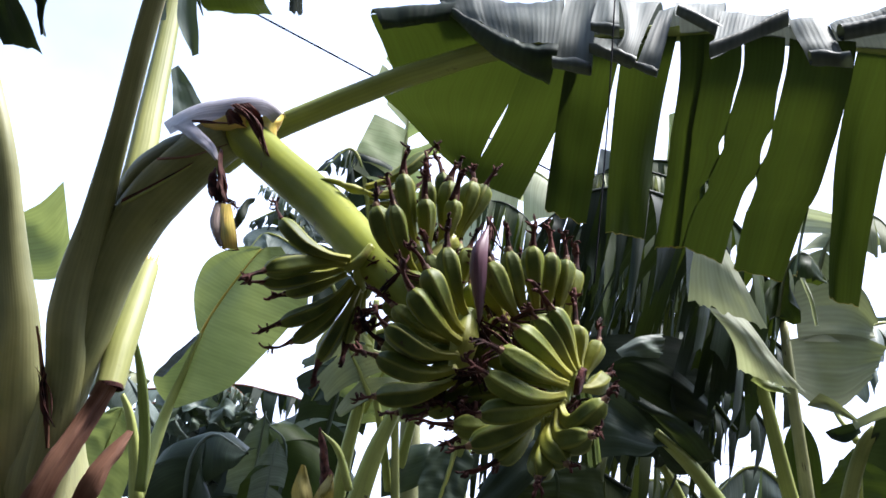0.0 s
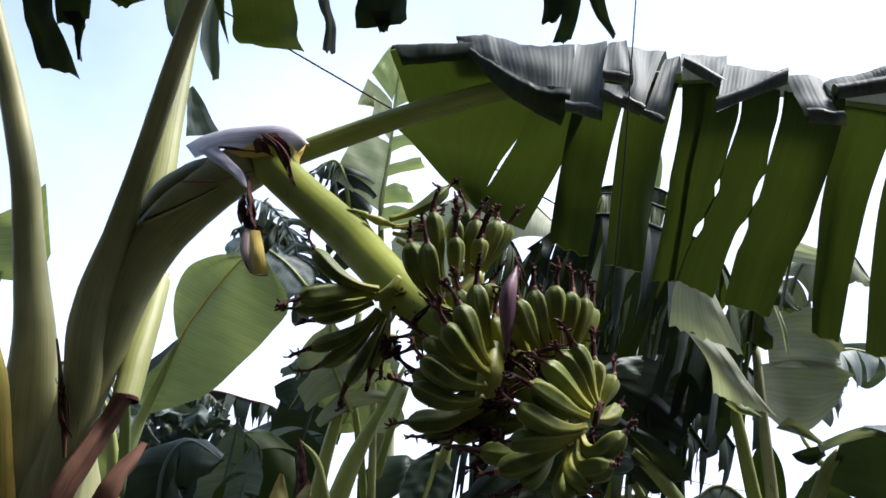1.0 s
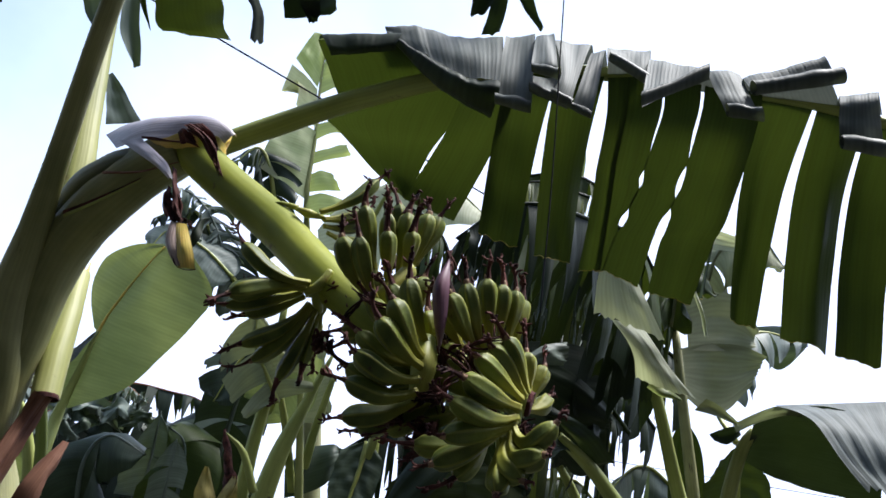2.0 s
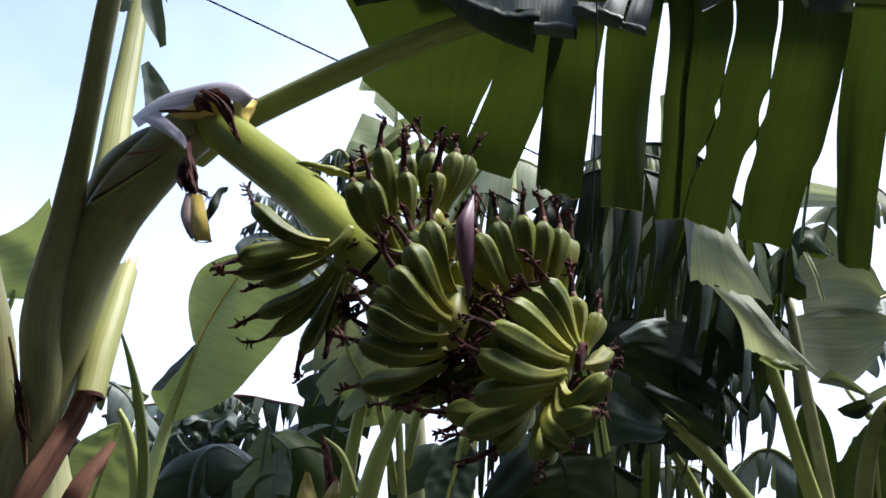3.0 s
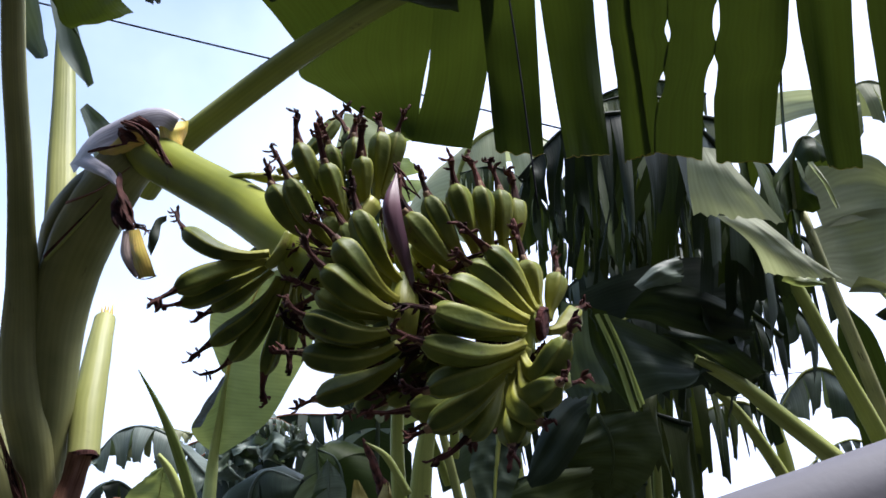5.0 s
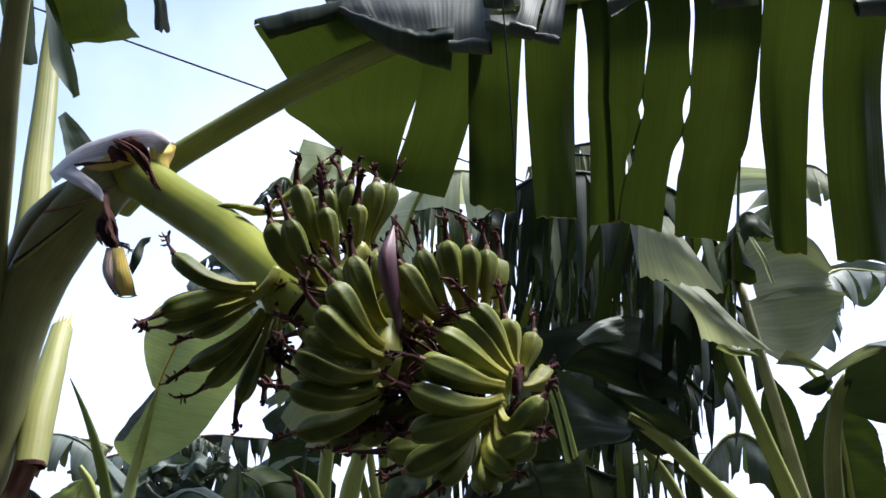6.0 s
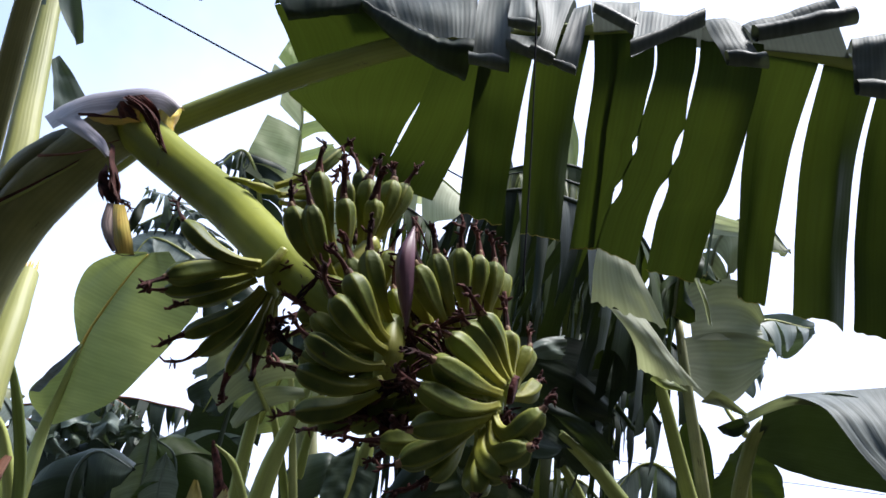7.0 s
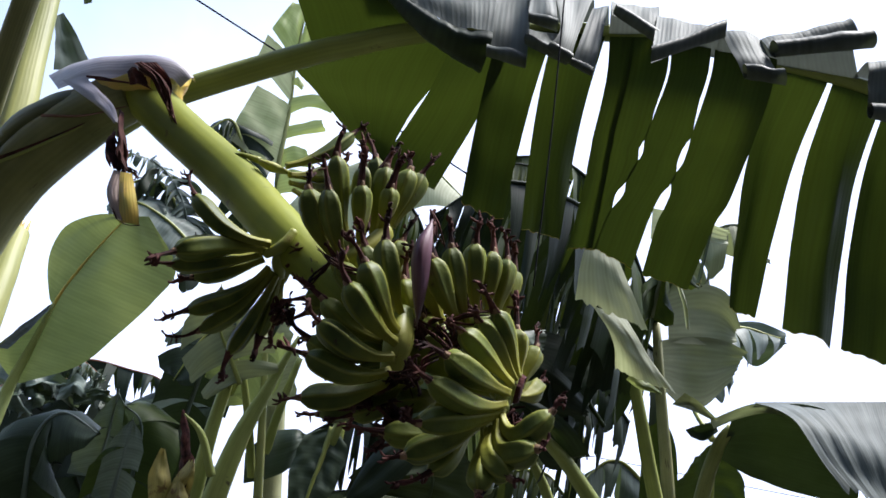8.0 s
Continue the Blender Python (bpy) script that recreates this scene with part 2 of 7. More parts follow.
CUT = surface("cut_end", (0.02, 0.006, 0.009), (0.075, 0.02, 0.02), 0.85, 40.0, bump=0.9, grain=120.0, spec=0.2)
CORD = surface("black_cord", (0.008, 0.008, 0.012), (0.02, 0.02, 0.028), 0.9, 40.0, bump=0.2, spec=0.1)
GREY_PAINT = surface("grey_paint", (0.115, 0.113, 0.135), (0.145, 0.142, 0.168), 0.65, 5.0, bump=0.05, grain=200.0, spec=0.3)
PLASTER = surface("old_plaster", (0.06, 0.058, 0.05), (0.10, 0.095, 0.085), 0.85, 1.5, bump=0.3, spots=(0.10, 0.10, 0.08), spot_at=0.6, spot_scale=2.5)
SOIL = surface("soil", (0.030, 0.023, 0.015), (0.022, 0.031, 0.011), 0.9, 0.8, bump=0.6, grain=12.0)
GRASS = surface("grass_green", (0.04, 0.075, 0.015), (0.09, 0.13, 0.03), 0.6, 1.5, bump=0.2, through_light=0.2)

# ---- shape helpers ----
UP = Vector((0, 0, 1))


def spline(points, n):
    """n + 1 points on a smooth curve through the points given."""
    p = [Vector(q) for q in points]
    if len(p) == 2:
        return [p[0].lerp(p[1], i / n) for i in range(n + 1)]
    p = [2 * p[0] - p[1], *p, 2 * p[-1] - p[-2]]
    legs = len(p) - 3
    made = []
    for i in range(n + 1):
        s = i / n * legs
        k = min(int(s), legs - 1)
        f = s - k
        a, b, c, d = p[k:k + 4]
        made.append(0.5 * ((2 * b) + (c - a) * f + (2 * a - 5 * b + 4 * c - d) * f * f + (3 * b - a - 3 * c + d) * f ** 3))
    return made


def between(values, s):
    """The value at s (0 to 1) of a row of values at even steps."""
    if not isinstance(values, (list, tuple)):
        return values
    x = s * (len(values) - 1)
    k = min(int(x), len(values) - 2)
    return values[k] + (values[k + 1] - values[k]) * (x - k)


def faces(bm, rows, closed, us, vs):
    """Joins rows of vertices into a sheet with a uv map, us across a row and vs from row to row."""
    lay = bm.loops.layers.uv.get("uv") or bm.loops.layers.uv.new("uv")
    for i in range(len(rows) - 1):
        m = len(rows[i])
        for j in range(m if closed else m - 1):
            k = (j + 1) % m
            f = bm.faces.new((rows[i][j], rows[i][k], rows[i + 1][k], rows[i + 1][j]))
            f.smooth = True
            for loop, (a, b) in zip(f.loops, ((i, j), (i, j + 1), (i + 1, j + 1), (i + 1, j))):
                loop[lay].uv = (us[b], vs[a])


def tube(bm, points, radii, n=14, sides=12, flat=1.0, ridge=0.0, ridges=5, groove=0.0, side=None, cap=True, lumps=0.0, turn=0.0, unit=False):
    """A tapered tube along a smooth curve. flat: thickness across side; groove: a channel on one side; ridge: lengthwise edges; lumps: unevenness."""
    c = spline(points, n)
    rows, run, total = [], 0.0, []
    t0 = (c[1] - c[0]).normalized()
    s = Vector(side) if side else (t0.cross(UP) if abs(t0.z) < 0.95 else t0.cross(Vector((0, 1, 0))))
    s = (s - t0 * s.dot(t0)).normalized()
    big = 0.0
    for i, q in enumerate(c):
        t = (c[min(i + 1, n)] - c[max(i - 1, 0)]).normalized()
        s = (s - t * s.dot(t)).normalized()
        w = t.cross(s)
        r = between(radii, i / n)
        big = max(big, r)
        row = []
        for j in range(sides):
            a = 2 * math.pi * j / sides + turn
            k = r
            if ridge:
                w0 = math.pi / ridges
                k = r * (1 - ridge + ridge * 1.13 * math.cos(w0) / math.cos((a - turn) % (2 * w0) - w0))
            if groove:
                k *= 1 - groove * max(0.0, math.cos(a - math.pi / 2)) ** 6
            if lumps:
                k *= 1 + lumps * noise.noise(Vector((q.x * 14 + 9 * r, q.y * 14 + j * 1.7, q.z * 14)))
            row.append(bm.verts.new(q + s * math.cos(a) * k + w * math.sin(a) * k * flat))
        rows.append(row)
        total.append(run)
        if i < n:
            run += (c[i + 1] - q).length
    faces(bm, rows, True, [(j / sides if unit else 2 * math.pi * big * j / sides) for j in range(sides + 1)], total)
    if cap:
        for row in (rows[0][::-1], rows[-1]):
            try:
                bm.faces.new(row)
            except ValueError:
                pass
    return rows


def sheet(bm, left, right, rows=12, across=6, belly=0.0, wave=0.0, seed=0, fold=0.0, ragged=0.0, pleat=0.0, cross=False):
    """A curved strip between two smooth edge lines. belly: bulge to its front side; fold: a crease along the middle; ragged: uneven far end."""
    a, b = spline(left, rows), spline(right, rows)
    rnd = random.Random(seed)
    grid, run, vs = [], 0.0, []
    width = max((q - p).length for p, q in zip(a, b))
    ends = [rnd.uniform(-1, 1) * ragged for _ in range(across + 1)]
    for i in range(rows + 1):
        p, q = a[i], b[i]
        t = (a[min(i + 1, rows)] + b[min(i + 1, rows)] - a[max(i - 1, 0)] - b[max(i - 1, 0)])
        t = t.normalized() if t.length > 1e-6 else Vector((0, 0, -1))
        x = (q - p)
        nrm = x.cross(t).normalized() if x.length > 1e-6 else Vector((0, -1, 0))
        row = []
        for j in range(across + 1):
            f = j / across
            lift = belly * math.sin(math.pi * f) * min(1, i / rows * 3) + wave * noise.noise(Vector((f * 2.3 + seed, i / rows * 3.1, seed * 1.7))) * min(1, i / rows * 2)
            lift += pleat * noise.noise(Vector((f * width / 0.035 + seed * 3.3, i / rows * 0.8, seed * 0.7))) * min(1, i / rows * 3)
            lift -= fold * (1 - abs(2 * f - 1)) * min(1, i / rows * 2)
            v = p.lerp(q, f) + nrm * lift
            if ragged:
                v += t * ends[j] * max(0.0, i / rows - 0.6) * 2.5
            row.append(bm.verts.new(v))
        grid.append(row)
        vs.append(run)
        if i < rows:
            run += ((a[i + 1] + b[i + 1]) / 2 - (p + q) / 2).length
    faces(bm, grid, False, [width * j / across + seed * 0.37 for j in range(across + 1)], vs)
    if cross:
        lay = bm.loops.layers.uv["uv"]
        for f in bm.faces:
            for loop in f.loops:
                loop[lay].uv = loop[lay].uv.yx
    return grid


def part(name, bm, material, parent=None, label=""):
    data = bpy.data.meshes.new(name)
    bm.normal_update()
    bm.to_mesh(data)
    bm.free()
    data.materials.append(material)
    ob = new(name, data)
    ob.parent = parent
    if label:
        ob["label"] = label
    return ob


def empty(name, at, label, category, group=""):
    ob = new(name)
    ob.location = at
    ob.empty_display_size = 0.1
    scene_update()
    return tagged(ob, label, category, group)


def scene_update():
    bpy.context.view_layer.update()


def hold(ob, parent):
    """Makes ob, built in world places, a child of parent."""
    ob.parent = parent
    ob.matrix_parent_inverse = parent.matrix_world.inverted()
    return ob


def under(parent, name, bm, material, label=""):
    scene_update()
    return hold(part(name, bm, material, None, label), parent)


def banana_leaf(plant, points, half, face=(0, 0, 1), droop=(10, 60), strips=1, gap=0.25, mat=None, rib=0.012, rib_mat=None, seed=1,
                sides=(1, -1), start=0.0, lengths=(0.85, 1.05), taper=0.35, wild=8.0, label="", end=1.0, whole=0.12):
    """A banana leaf: a midrib through the points, and blade halves that leave it sideways (at right angles to face) and droop from one angle to another,
    torn into strips. start: share of the midrib that is bare petiole."""
    rnd = random.Random(seed)
    N = 60
    c = spline(points, N)
    bm = bmesh.new()
    tube(bm, points, [rib * 1.7, rib * 1.3, rib, rib * 0.7, rib * 0.3], 24, 8, 0.8, side=None)
    ribob = None
    blade = bmesh.new()
    face = Vector(face).normalized()
    length = sum((c[i + 1] - c[i]).length for i in range(N))

    def at(s):
        x = min(max(s, 0), 1) * N
        k = min(int(x), N - 1)
        return c[k].lerp(c[k + 1], x - k), (c[min(k + 2, N)] - c[max(k - 1, 0)]).normalized()

    def width(s):
        u = (s - start) / (end - start)
        wavy = 1 + 0.07 * noise.noise(Vector((s * 7, seed * 1.3, 0.5))) + 0.03 * noise.noise(Vector((s * 23, seed * 2.1, 4.5)))
        return half * wavy * min(1, (max(u, 0.001) / whole) ** 0.55) * min(1, (max(1 - u, 0.0) / taper) ** 0.6)

    for sd in sides:
        cuts = [start]
        for k in range(strips):
            cuts.append(start + (end - start) * (k + 1 + (rnd.uniform(-0.28, 0.28) if k < strips - 1 else 0)) / strips)
        for k in range(strips):
            s0, s1 = cuts[k], cuts[k + 1]
            torn = strips > 1
            across = 5 if torn else 36
            steps = 9
            g0, g1 = (rnd.uniform(0.3, 1) * gap * (s1 - s0) for _ in range(2)) if torn else (0, 0)
            a0 = droop[0] + (rnd.uniform(-wild, wild) if torn else 0)
            a1 = droop[1] + (rnd.uniform(-wild, wild) * 1.5 if torn else 0)
            long = rnd.uniform(*lengths)
            twist = rnd.uniform(-wild, wild) * 2.2 if torn else 0
            slide = rnd.uniform(-0.06, 0.10) if torn else 0.0
            cup = rnd.uniform(-0.03, 0.05) if torn else 0.0
            cols = []
            for j in range(across + 1):
                f = j / across
                s = s0 + (s1 - s0) * f
                base, t = at(s)
                S = t.cross(face).normalized() * sd
                D = Vector((0, 0, -1)) if abs(S.z) < 0.8 else -face
                D = (D - S * D.dot(S)).normalized()
                w = width(s) * long
                pos = base.copy()
                col = []
                for i in range(steps + 1):
                    v = i / steps
                    shrink = (g0 * (1 - f) - g1 * f) * v * length
                    tw = math.sin(radians(twist)) * (f - 0.5) * v * 0.12
                    wob = 0.018 * noise.noise(Vector((s * 9 + seed, v * 2.4, sd * 3.0 + seed)))
                    edge = (0.02 * noise.noise(Vector((s * 31, seed, sd))) if i == steps else 0)
                    nrm = S.cross(t).normalized()
                    col.append(pos + t * (shrink + slide * v * w) + nrm * (tw + wob + cup * math.sin(math.pi * f) * v) + D * edge)
                    a = radians(a0 + (a1 - a0) * v ** 0.8)
                    pos = pos + (S * math.cos(a) + D * math.sin(a)) * (w / steps)
                cols.append((col, s * length, w))
            rows = [[blade.verts.new(cl[0][i]) for cl in cols] for i in range(steps + 1)]
            faces(blade, rows, False, [cl[1] + k * 0.013 for cl in cols], [i / steps * half for i in range(steps + 1)])
    leaf = under(plant, "leaf", blade, mat or LEAF, label)
    hold(part("midrib", bm, rib_mat or MIDRIB), leaf)
    scene_update()
    return leaf


def petiole(plant, points, radii, mat=None, name="petiole", n=16, sides=14, groove=0.25, flat=0.85, label="", lumps=0.03, side=None):
    bm = bmesh.new()
    tube(bm, points, radii, n, sides, flat, groove=groove, lumps=lumps, side=side)
    return under(plant, name, bm, mat or PETIOLE, label)


def stem(plant, points, radii, label=""):
    bm = bmesh.new()
    tube(bm, points, radii, 18, 20, lumps=0.05)
    return under(plant, "pseudostem", bm, STEM, label)


# ---- ground and distance ----
bm = bmesh.new()
span = 60
lim = [-900, -300, -120, -60] + [x for x in range(-30, 31, 2)] + [60, 120, 300, 900]
grid = [[bm.verts.new((x, y, 0.05 * noise.noise(Vector((x * 0.3, y * 0.3, 0))) if abs(x) < 40 and abs(y) < 40 else 0.0)) for x in lim] for y in lim]
faces(bm, grid, False, lim, lim)
tagged(part("ground", bm, SOIL), "bare earth and weeds under the banana plants", "ground", kind="structure")


def bush_belt():
    """A far, low belt of leafy growth round the plot."""
    rnd = random.Random(11)
    b = bmesh.new()
    lay = b.loops.layers.uv.new("uv")
    for k in range(9000):
        a = rnd.uniform(0, 2 * math.pi)
        r = rnd.uniform(24, 42)
        high = 1.6 + 1.5 * noise.noise(Vector((math.cos(a) * 5, math.sin(a) * 5, 2))) + 0.7 * noise.noise(Vector((math.cos(a) * 19, math.sin(a) * 19, 5)))
        z = max(0.1, high) * rnd.random() ** 0.6
        q = Vector((math.cos(a) * r, math.sin(a) * r, z))
        d = Vector((rnd.uniform(-1, 1), rnd.uniform(-1, 1), rnd.uniform(-0.6, 0.9))).normalized()
        e = d.cross(Vector((rnd.uniform(-1, 1), rnd.uniform(-1, 1), 1))).normalized()
        ln, wd = rnd.uniform(0.25, 0.6), rnd.uniform(0.05, 0.14)
        vs = [b.verts.new(q - d * ln), b.verts.new(q + e * wd), b.verts.new(q + d * ln), b.verts.new(q - e * wd)]
        f = b.faces.new(vs)
        for loop in f.loops:
            loop[lay].uv = (loop.vert.co.x, loop.vert.co.z)
    return tagged(part("bushes", b, GRASS), "low far belt of green bushes", "bushes", kind="stuff")


bush_belt()

# unseen plain walls, added behind and beside the camera to block sky light
for name, at, size in (("wall_south", (0, -1.5, 3.6), (18.25, 0.25, 7.2)), ("wall_west", (-9, 1.75, 2.4), (0.25, 6.25, 4.8)), ("wall_east", (9, 1.75, 2.4), (0.25, 6.25, 4.8))):
    bm = bmesh.new()
    bmesh.ops.create_cube(bm, size=1.0, matrix=Matrix.Translation(at) @ Matrix.Diagonal((*size, 1)))
    tagged(part(name, bm, PLASTER), "plain unseen wall added to block sky light", "wall", kind="structure")

# ---- the fruiting banana plant ----
plant = empty("banana_plant", (-1.02, 2.0, 0.0), "fruiting banana plant with arching neck and torn leaves", "banana plant", "banana plants")
stem(plant, [(-1.02, 2.0, -0.05), (-1.03, 2.0, 1.0), (-0.965, 2.14, 1.502), (-0.975, 2.11, 1.631), (-0.985, 2.085, 1.75), (-0.985, 2.06, 1.88)], [0.17, 0.155, 0.13, 0.115, 0.085, 0.04], "stout green pseudostem with dark stains")
petiole(plant, [(-1.03, 2.10, 1.5), (-1.045, 2.06, 1.669), (-1.078, 2.03, 1.845), (-1.105, 2.0, 1.989), (-1.146, 1.97, 2.115), (-1.188, 1.93, 2.251), (-1.225, 1.88, 2.386), (-1.32, 1.85, 2.585), (-1.43, 1.80, 2.80), (-1.58, 1.74, 3.1)], [0.10, 0.085, 0.066, 0.054, 0.044, 0.039, 0.036, 0.032, 0.029, 0.027], OLIVE, label="thick olive petiole rising from the fork", groove=0.12, n=28)
petiole(plant, [(-0.95, 2.10, 1.45), (-0.93, 2.03, 1.66), (-0.931, 1.995, 1.798), (-0.933, 1.96, 1.9), (-0.943, 1.93, 2.001), (-0.941, 1.9, 2.106), (-0.917, 1.84, 2.222), (-0.885, 1.76, 2.337), (-0.852, 1.68, 2.447), (-0.79, 1.53, 2.6), (-0.715, 1.37, 2.8), (-0.63, 1.2, 3.0)], [0.07, 0.05, 0.044, 0.048, 0.055, 0.052, 0.037, 0.029, 0.026, 0.024, 0.022, 0.02], OLIVE, label="olive petiole with a widened foot leaning over the fruit", groove=0.12, n=40)
# neck: the stem's tip, bent over by the weight of the fruit
NECK_LINE = [(-0.931, 2.017, 1.76), (-0.92, 1.993, 1.899), (-0.903, 1.964, 2.011), (-0.883, 1.929, 2.138), (-0.838, 1.88, 2.249), (-0.743, 1.785, 2.336), (-0.632, 1.694, 2.397), (-0.563, 1.643, 2.415)]
NECK_RADII = [0.040, 0.046, 0.053, 0.060, 0.065, 0.066, 0.058, 0.051]
bm = bmesh.new()
tube(bm, NECK_LINE, NECK_RADII, 30, 20, lumps=0.04)
under(plant, "neck", bm, NECK, "dark green bent-over neck of the stem")
bm = bmesh.new()
tube(bm, [(-0.914, 1.939, 2.212), (-0.878, 1.887, 2.286), (-0.81, 1.816, 2.349), (-0.731, 1.746, 2.381), (-0.653, 1.692, 2.399), (-0.595, 1.646, 2.401)], [0.012, 0.042, 0.053, 0.048, 0.036, 0.022], 24, 20, lumps=0.05)
under(plant, "neck_sheath", bm, NECK_SHADED, "outer green sheath wrapped over the neck")


def on_neck(points, proud=0.003):
    """The points moved straight out or in, on to the surface of the neck."""
    line = spline(NECK_LINE, 60)
    made = []
    for p in points:
        p = Vector(p)
        k = min(range(61), key=lambda n: (line[n] - p).length)
        made.append(line[k] + (p - line[k]).normalized() * (between(NECK_RADII, k / 60) * 1.03 + proud))
    return made


def neck_piece(name, lf, rt, mt, lb, belly=0.0, wave=0.0, seed=0, rows=14, ragged=0.0):
    bm = bmesh.new()
    sheet(bm, lf, rt, rows, 8, belly=belly, wave=wave, seed=seed, ragged=ragged)
    return under(plant, name, bm, mt, lb)


neck_piece("sheath_edge", on_neck([(-0.839, 1.8, 2.27), (-0.782, 1.74, 2.28), (-0.706, 1.68, 2.293), (-0.663, 1.64, 2.289)]), on_neck([(-0.837, 1.8, 2.262), (-0.78, 1.74, 2.272), (-0.704, 1.68, 2.285), (-0.661, 1.64, 2.281)]), PETIOLE, "tan fold line of the sheath", 0.002, 0.002, 1)
# the shadow line above the fold, laid on as a dark strip
neck_piece("sheath_edge", on_neck([(-0.839, 1.8, 2.278), (-0.782, 1.74, 2.288), (-0.706, 1.68, 2.301), (-0.663, 1.64, 2.297)]), on_neck([(-0.839, 1.8, 2.27), (-0.782, 1.74, 2.28), (-0.706, 1.68, 2.293), (-0.663, 1.64, 2.289)]), DRY, "dark strip painted as the shade above the fold", 0.001, 0.003, 2, 14, 0.003)
neck_piece("dry_sheath_edge", on_neck([(-0.76, 1.7, 2.355), (-0.667, 1.64, 2.334), (-0.578, 1.58, 2.31)]), on_neck([(-0.758, 1.7, 2.347), (-0.665, 1.64, 2.326), (-0.576, 1.58, 2.302)]), BROWN_SHEATH, "reddish brown dry sheath edge", 0.004, 0.004, 3, 14, 0.004)
# the lavender collar over the bend, its tail and the yellow inner face below it
neck_piece("collar", [(-0.807, 1.795, 2.496), (-0.744, 1.744, 2.509), (-0.652, 1.686, 2.51), (-0.564, 1.632, 2.497), (-0.503, 1.617, 2.479), (-0.456, 1.616, 2.453)], [(-0.741, 1.704, 2.419), (-0.666, 1.634, 2.418), (-0.587, 1.595, 2.414), (-0.532, 1.576, 2.421), (-0.493, 1.575, 2.428), (-0.474, 1.59, 2.421)], MAUVE, "lavender waxy sheath folded over the bend", 0.022, 0.006, 6, 20)
neck_piece("collar_tail", [(-0.732, 1.68, 2.429), (-0.659, 1.615, 2.37), (-0.6, 1.575, 2.326), (-0.56, 1.548, 2.288)], [(-0.664, 1.619, 2.412), (-0.617, 1.584, 2.37), (-0.574, 1.558, 2.329), (-0.55, 1.544, 2.286)], MAUVE, "lavender waxy tail of the sheath", -0.008, 0.004, 7)
neck_piece("inner_face", [(-0.653, 1.628, 2.42), (-0.61, 1.602, 2.414), (-0.57, 1.577, 2.422), (-0.529, 1.567, 2.418)], [(-0.62, 1.626, 2.399), (-0.593, 1.61, 2.394), (-0.56, 1.599, 2.394), (-0.525, 1.589, 2.394)], OCHRE, "yellow inner face of the sheath", 0.006, 0.004, 8)
neck_piece("inner_edge", [(-0.665, 1.617, 2.417), (-0.628, 1.596, 2.409), (-0.596, 1.584, 2.402), (-0.561, 1.574, 2.399)], [(-0.664, 1.618, 2.413), (-0.627, 1.598, 2.401), (-0.594, 1.586, 2.398), (-0.559, 1.575, 2.395)], DRY, "dark torn edge of the sheath", 0.0, 0.006, 9)
neck_piece("dry_bract", [(-0.562, 1.544, 2.424), (-0.526, 1.533, 2.403), (-0.495, 1.534, 2.369), (-0.466, 1.544, 2.328)], [(-0.521, 1.542, 2.436), (-0.484, 1.53, 2.4), (-0.472, 1.527, 2.366), (-0.46, 1.542, 2.327)], DRY, "dark brown withered bract", 0.006, 0.022, 10, 18, 0.006)
neck_piece("dry_bract", [(-0.552, 1.541, 2.416), (-0.514, 1.525, 2.41), (-0.486, 1.523, 2.384), (-0.472, 1.53, 2.352)], [(-0.539, 1.539, 2.402), (-0.504, 1.529, 2.384), (-0.483, 1.531, 2.357), (-0.466, 1.535, 2.335)], BROWN_SHEATH, "crumpled reddish brown bract", 0.004, 0.02, 11, 18, 0.008)
neck_piece("dry_bract", [(-0.573, 1.559, 2.411), (-0.554, 1.543, 2.415), (-0.537, 1.539, 2.403)], [(-0.56, 1.562, 2.384), (-0.541, 1.551, 2.385), (-0.514, 1.543, 2.375)], DRY, "dark brown withered bract", 0.004, 0.016, 12, 14, 0.006)
neck_piece("yellow_bract", [(-0.501, 1.587, 2.438), (-0.5, 1.594, 2.412), (-0.494, 1.627, 2.394)], [(-0.48, 1.679, 2.497), (-0.483, 1.681, 2.472), (-0.489, 1.661, 2.407)], OCHRE, "ochre bract base", -0.012, 0.006, 13)
# mouth of the sheath, with a dark rim, where the fruit stalk leaves it
bm = bmesh.new()
tube(bm, [(-0.607, 1.678, 2.457), (-0.589, 1.666, 2.443), (-0.569, 1.651, 2.432)], [0.030, 0.044, 0.0525], 8, 24, lumps=0.04, cap=False)
under(plant, "sheath_mouth", bm, NECK_SHADED, "dark green mouth of the sheath")
bm = bmesh.new()
tube(bm, [(-0.572, 1.652, 2.435), (-0.568, 1.65, 2.43), (-0.562, 1.649, 2.425)], [0.0525, 0.0545, 0.0495], 6, 24, lumps=0.08, cap=False)
under(plant, "sheath_rim", bm, DRY, "dark rim of the sheath round the stalk")
# the browned knot under the tail and the bract that hangs from it
neck_piece("dry_bract", [(-0.562, 1.549, 2.323), (-0.548, 1.529, 2.277), (-0.536, 1.524, 2.238), (-0.523, 1.524, 2.2)], [(-0.548, 1.54, 2.311), (-0.533, 1.522, 2.268), (-0.522, 1.521, 2.243), (-0.517, 1.523, 2.198)], DRY, "crumpled dark brown knot of dry bract", -0.012, 0.02, 14, 18, 0.008)
neck_piece("dry_bract", [(-0.557, 1.541, 2.273), (-0.548, 1.535, 2.239), (-0.529, 1.526, 2.193)], [(-0.547, 1.53, 2.262), (-0.536, 1.525, 2.226), (-0.52, 1.52, 2.186)], DRY, "dark brown withered bract", -0.01, 0.018, 15, 16, 0.008)
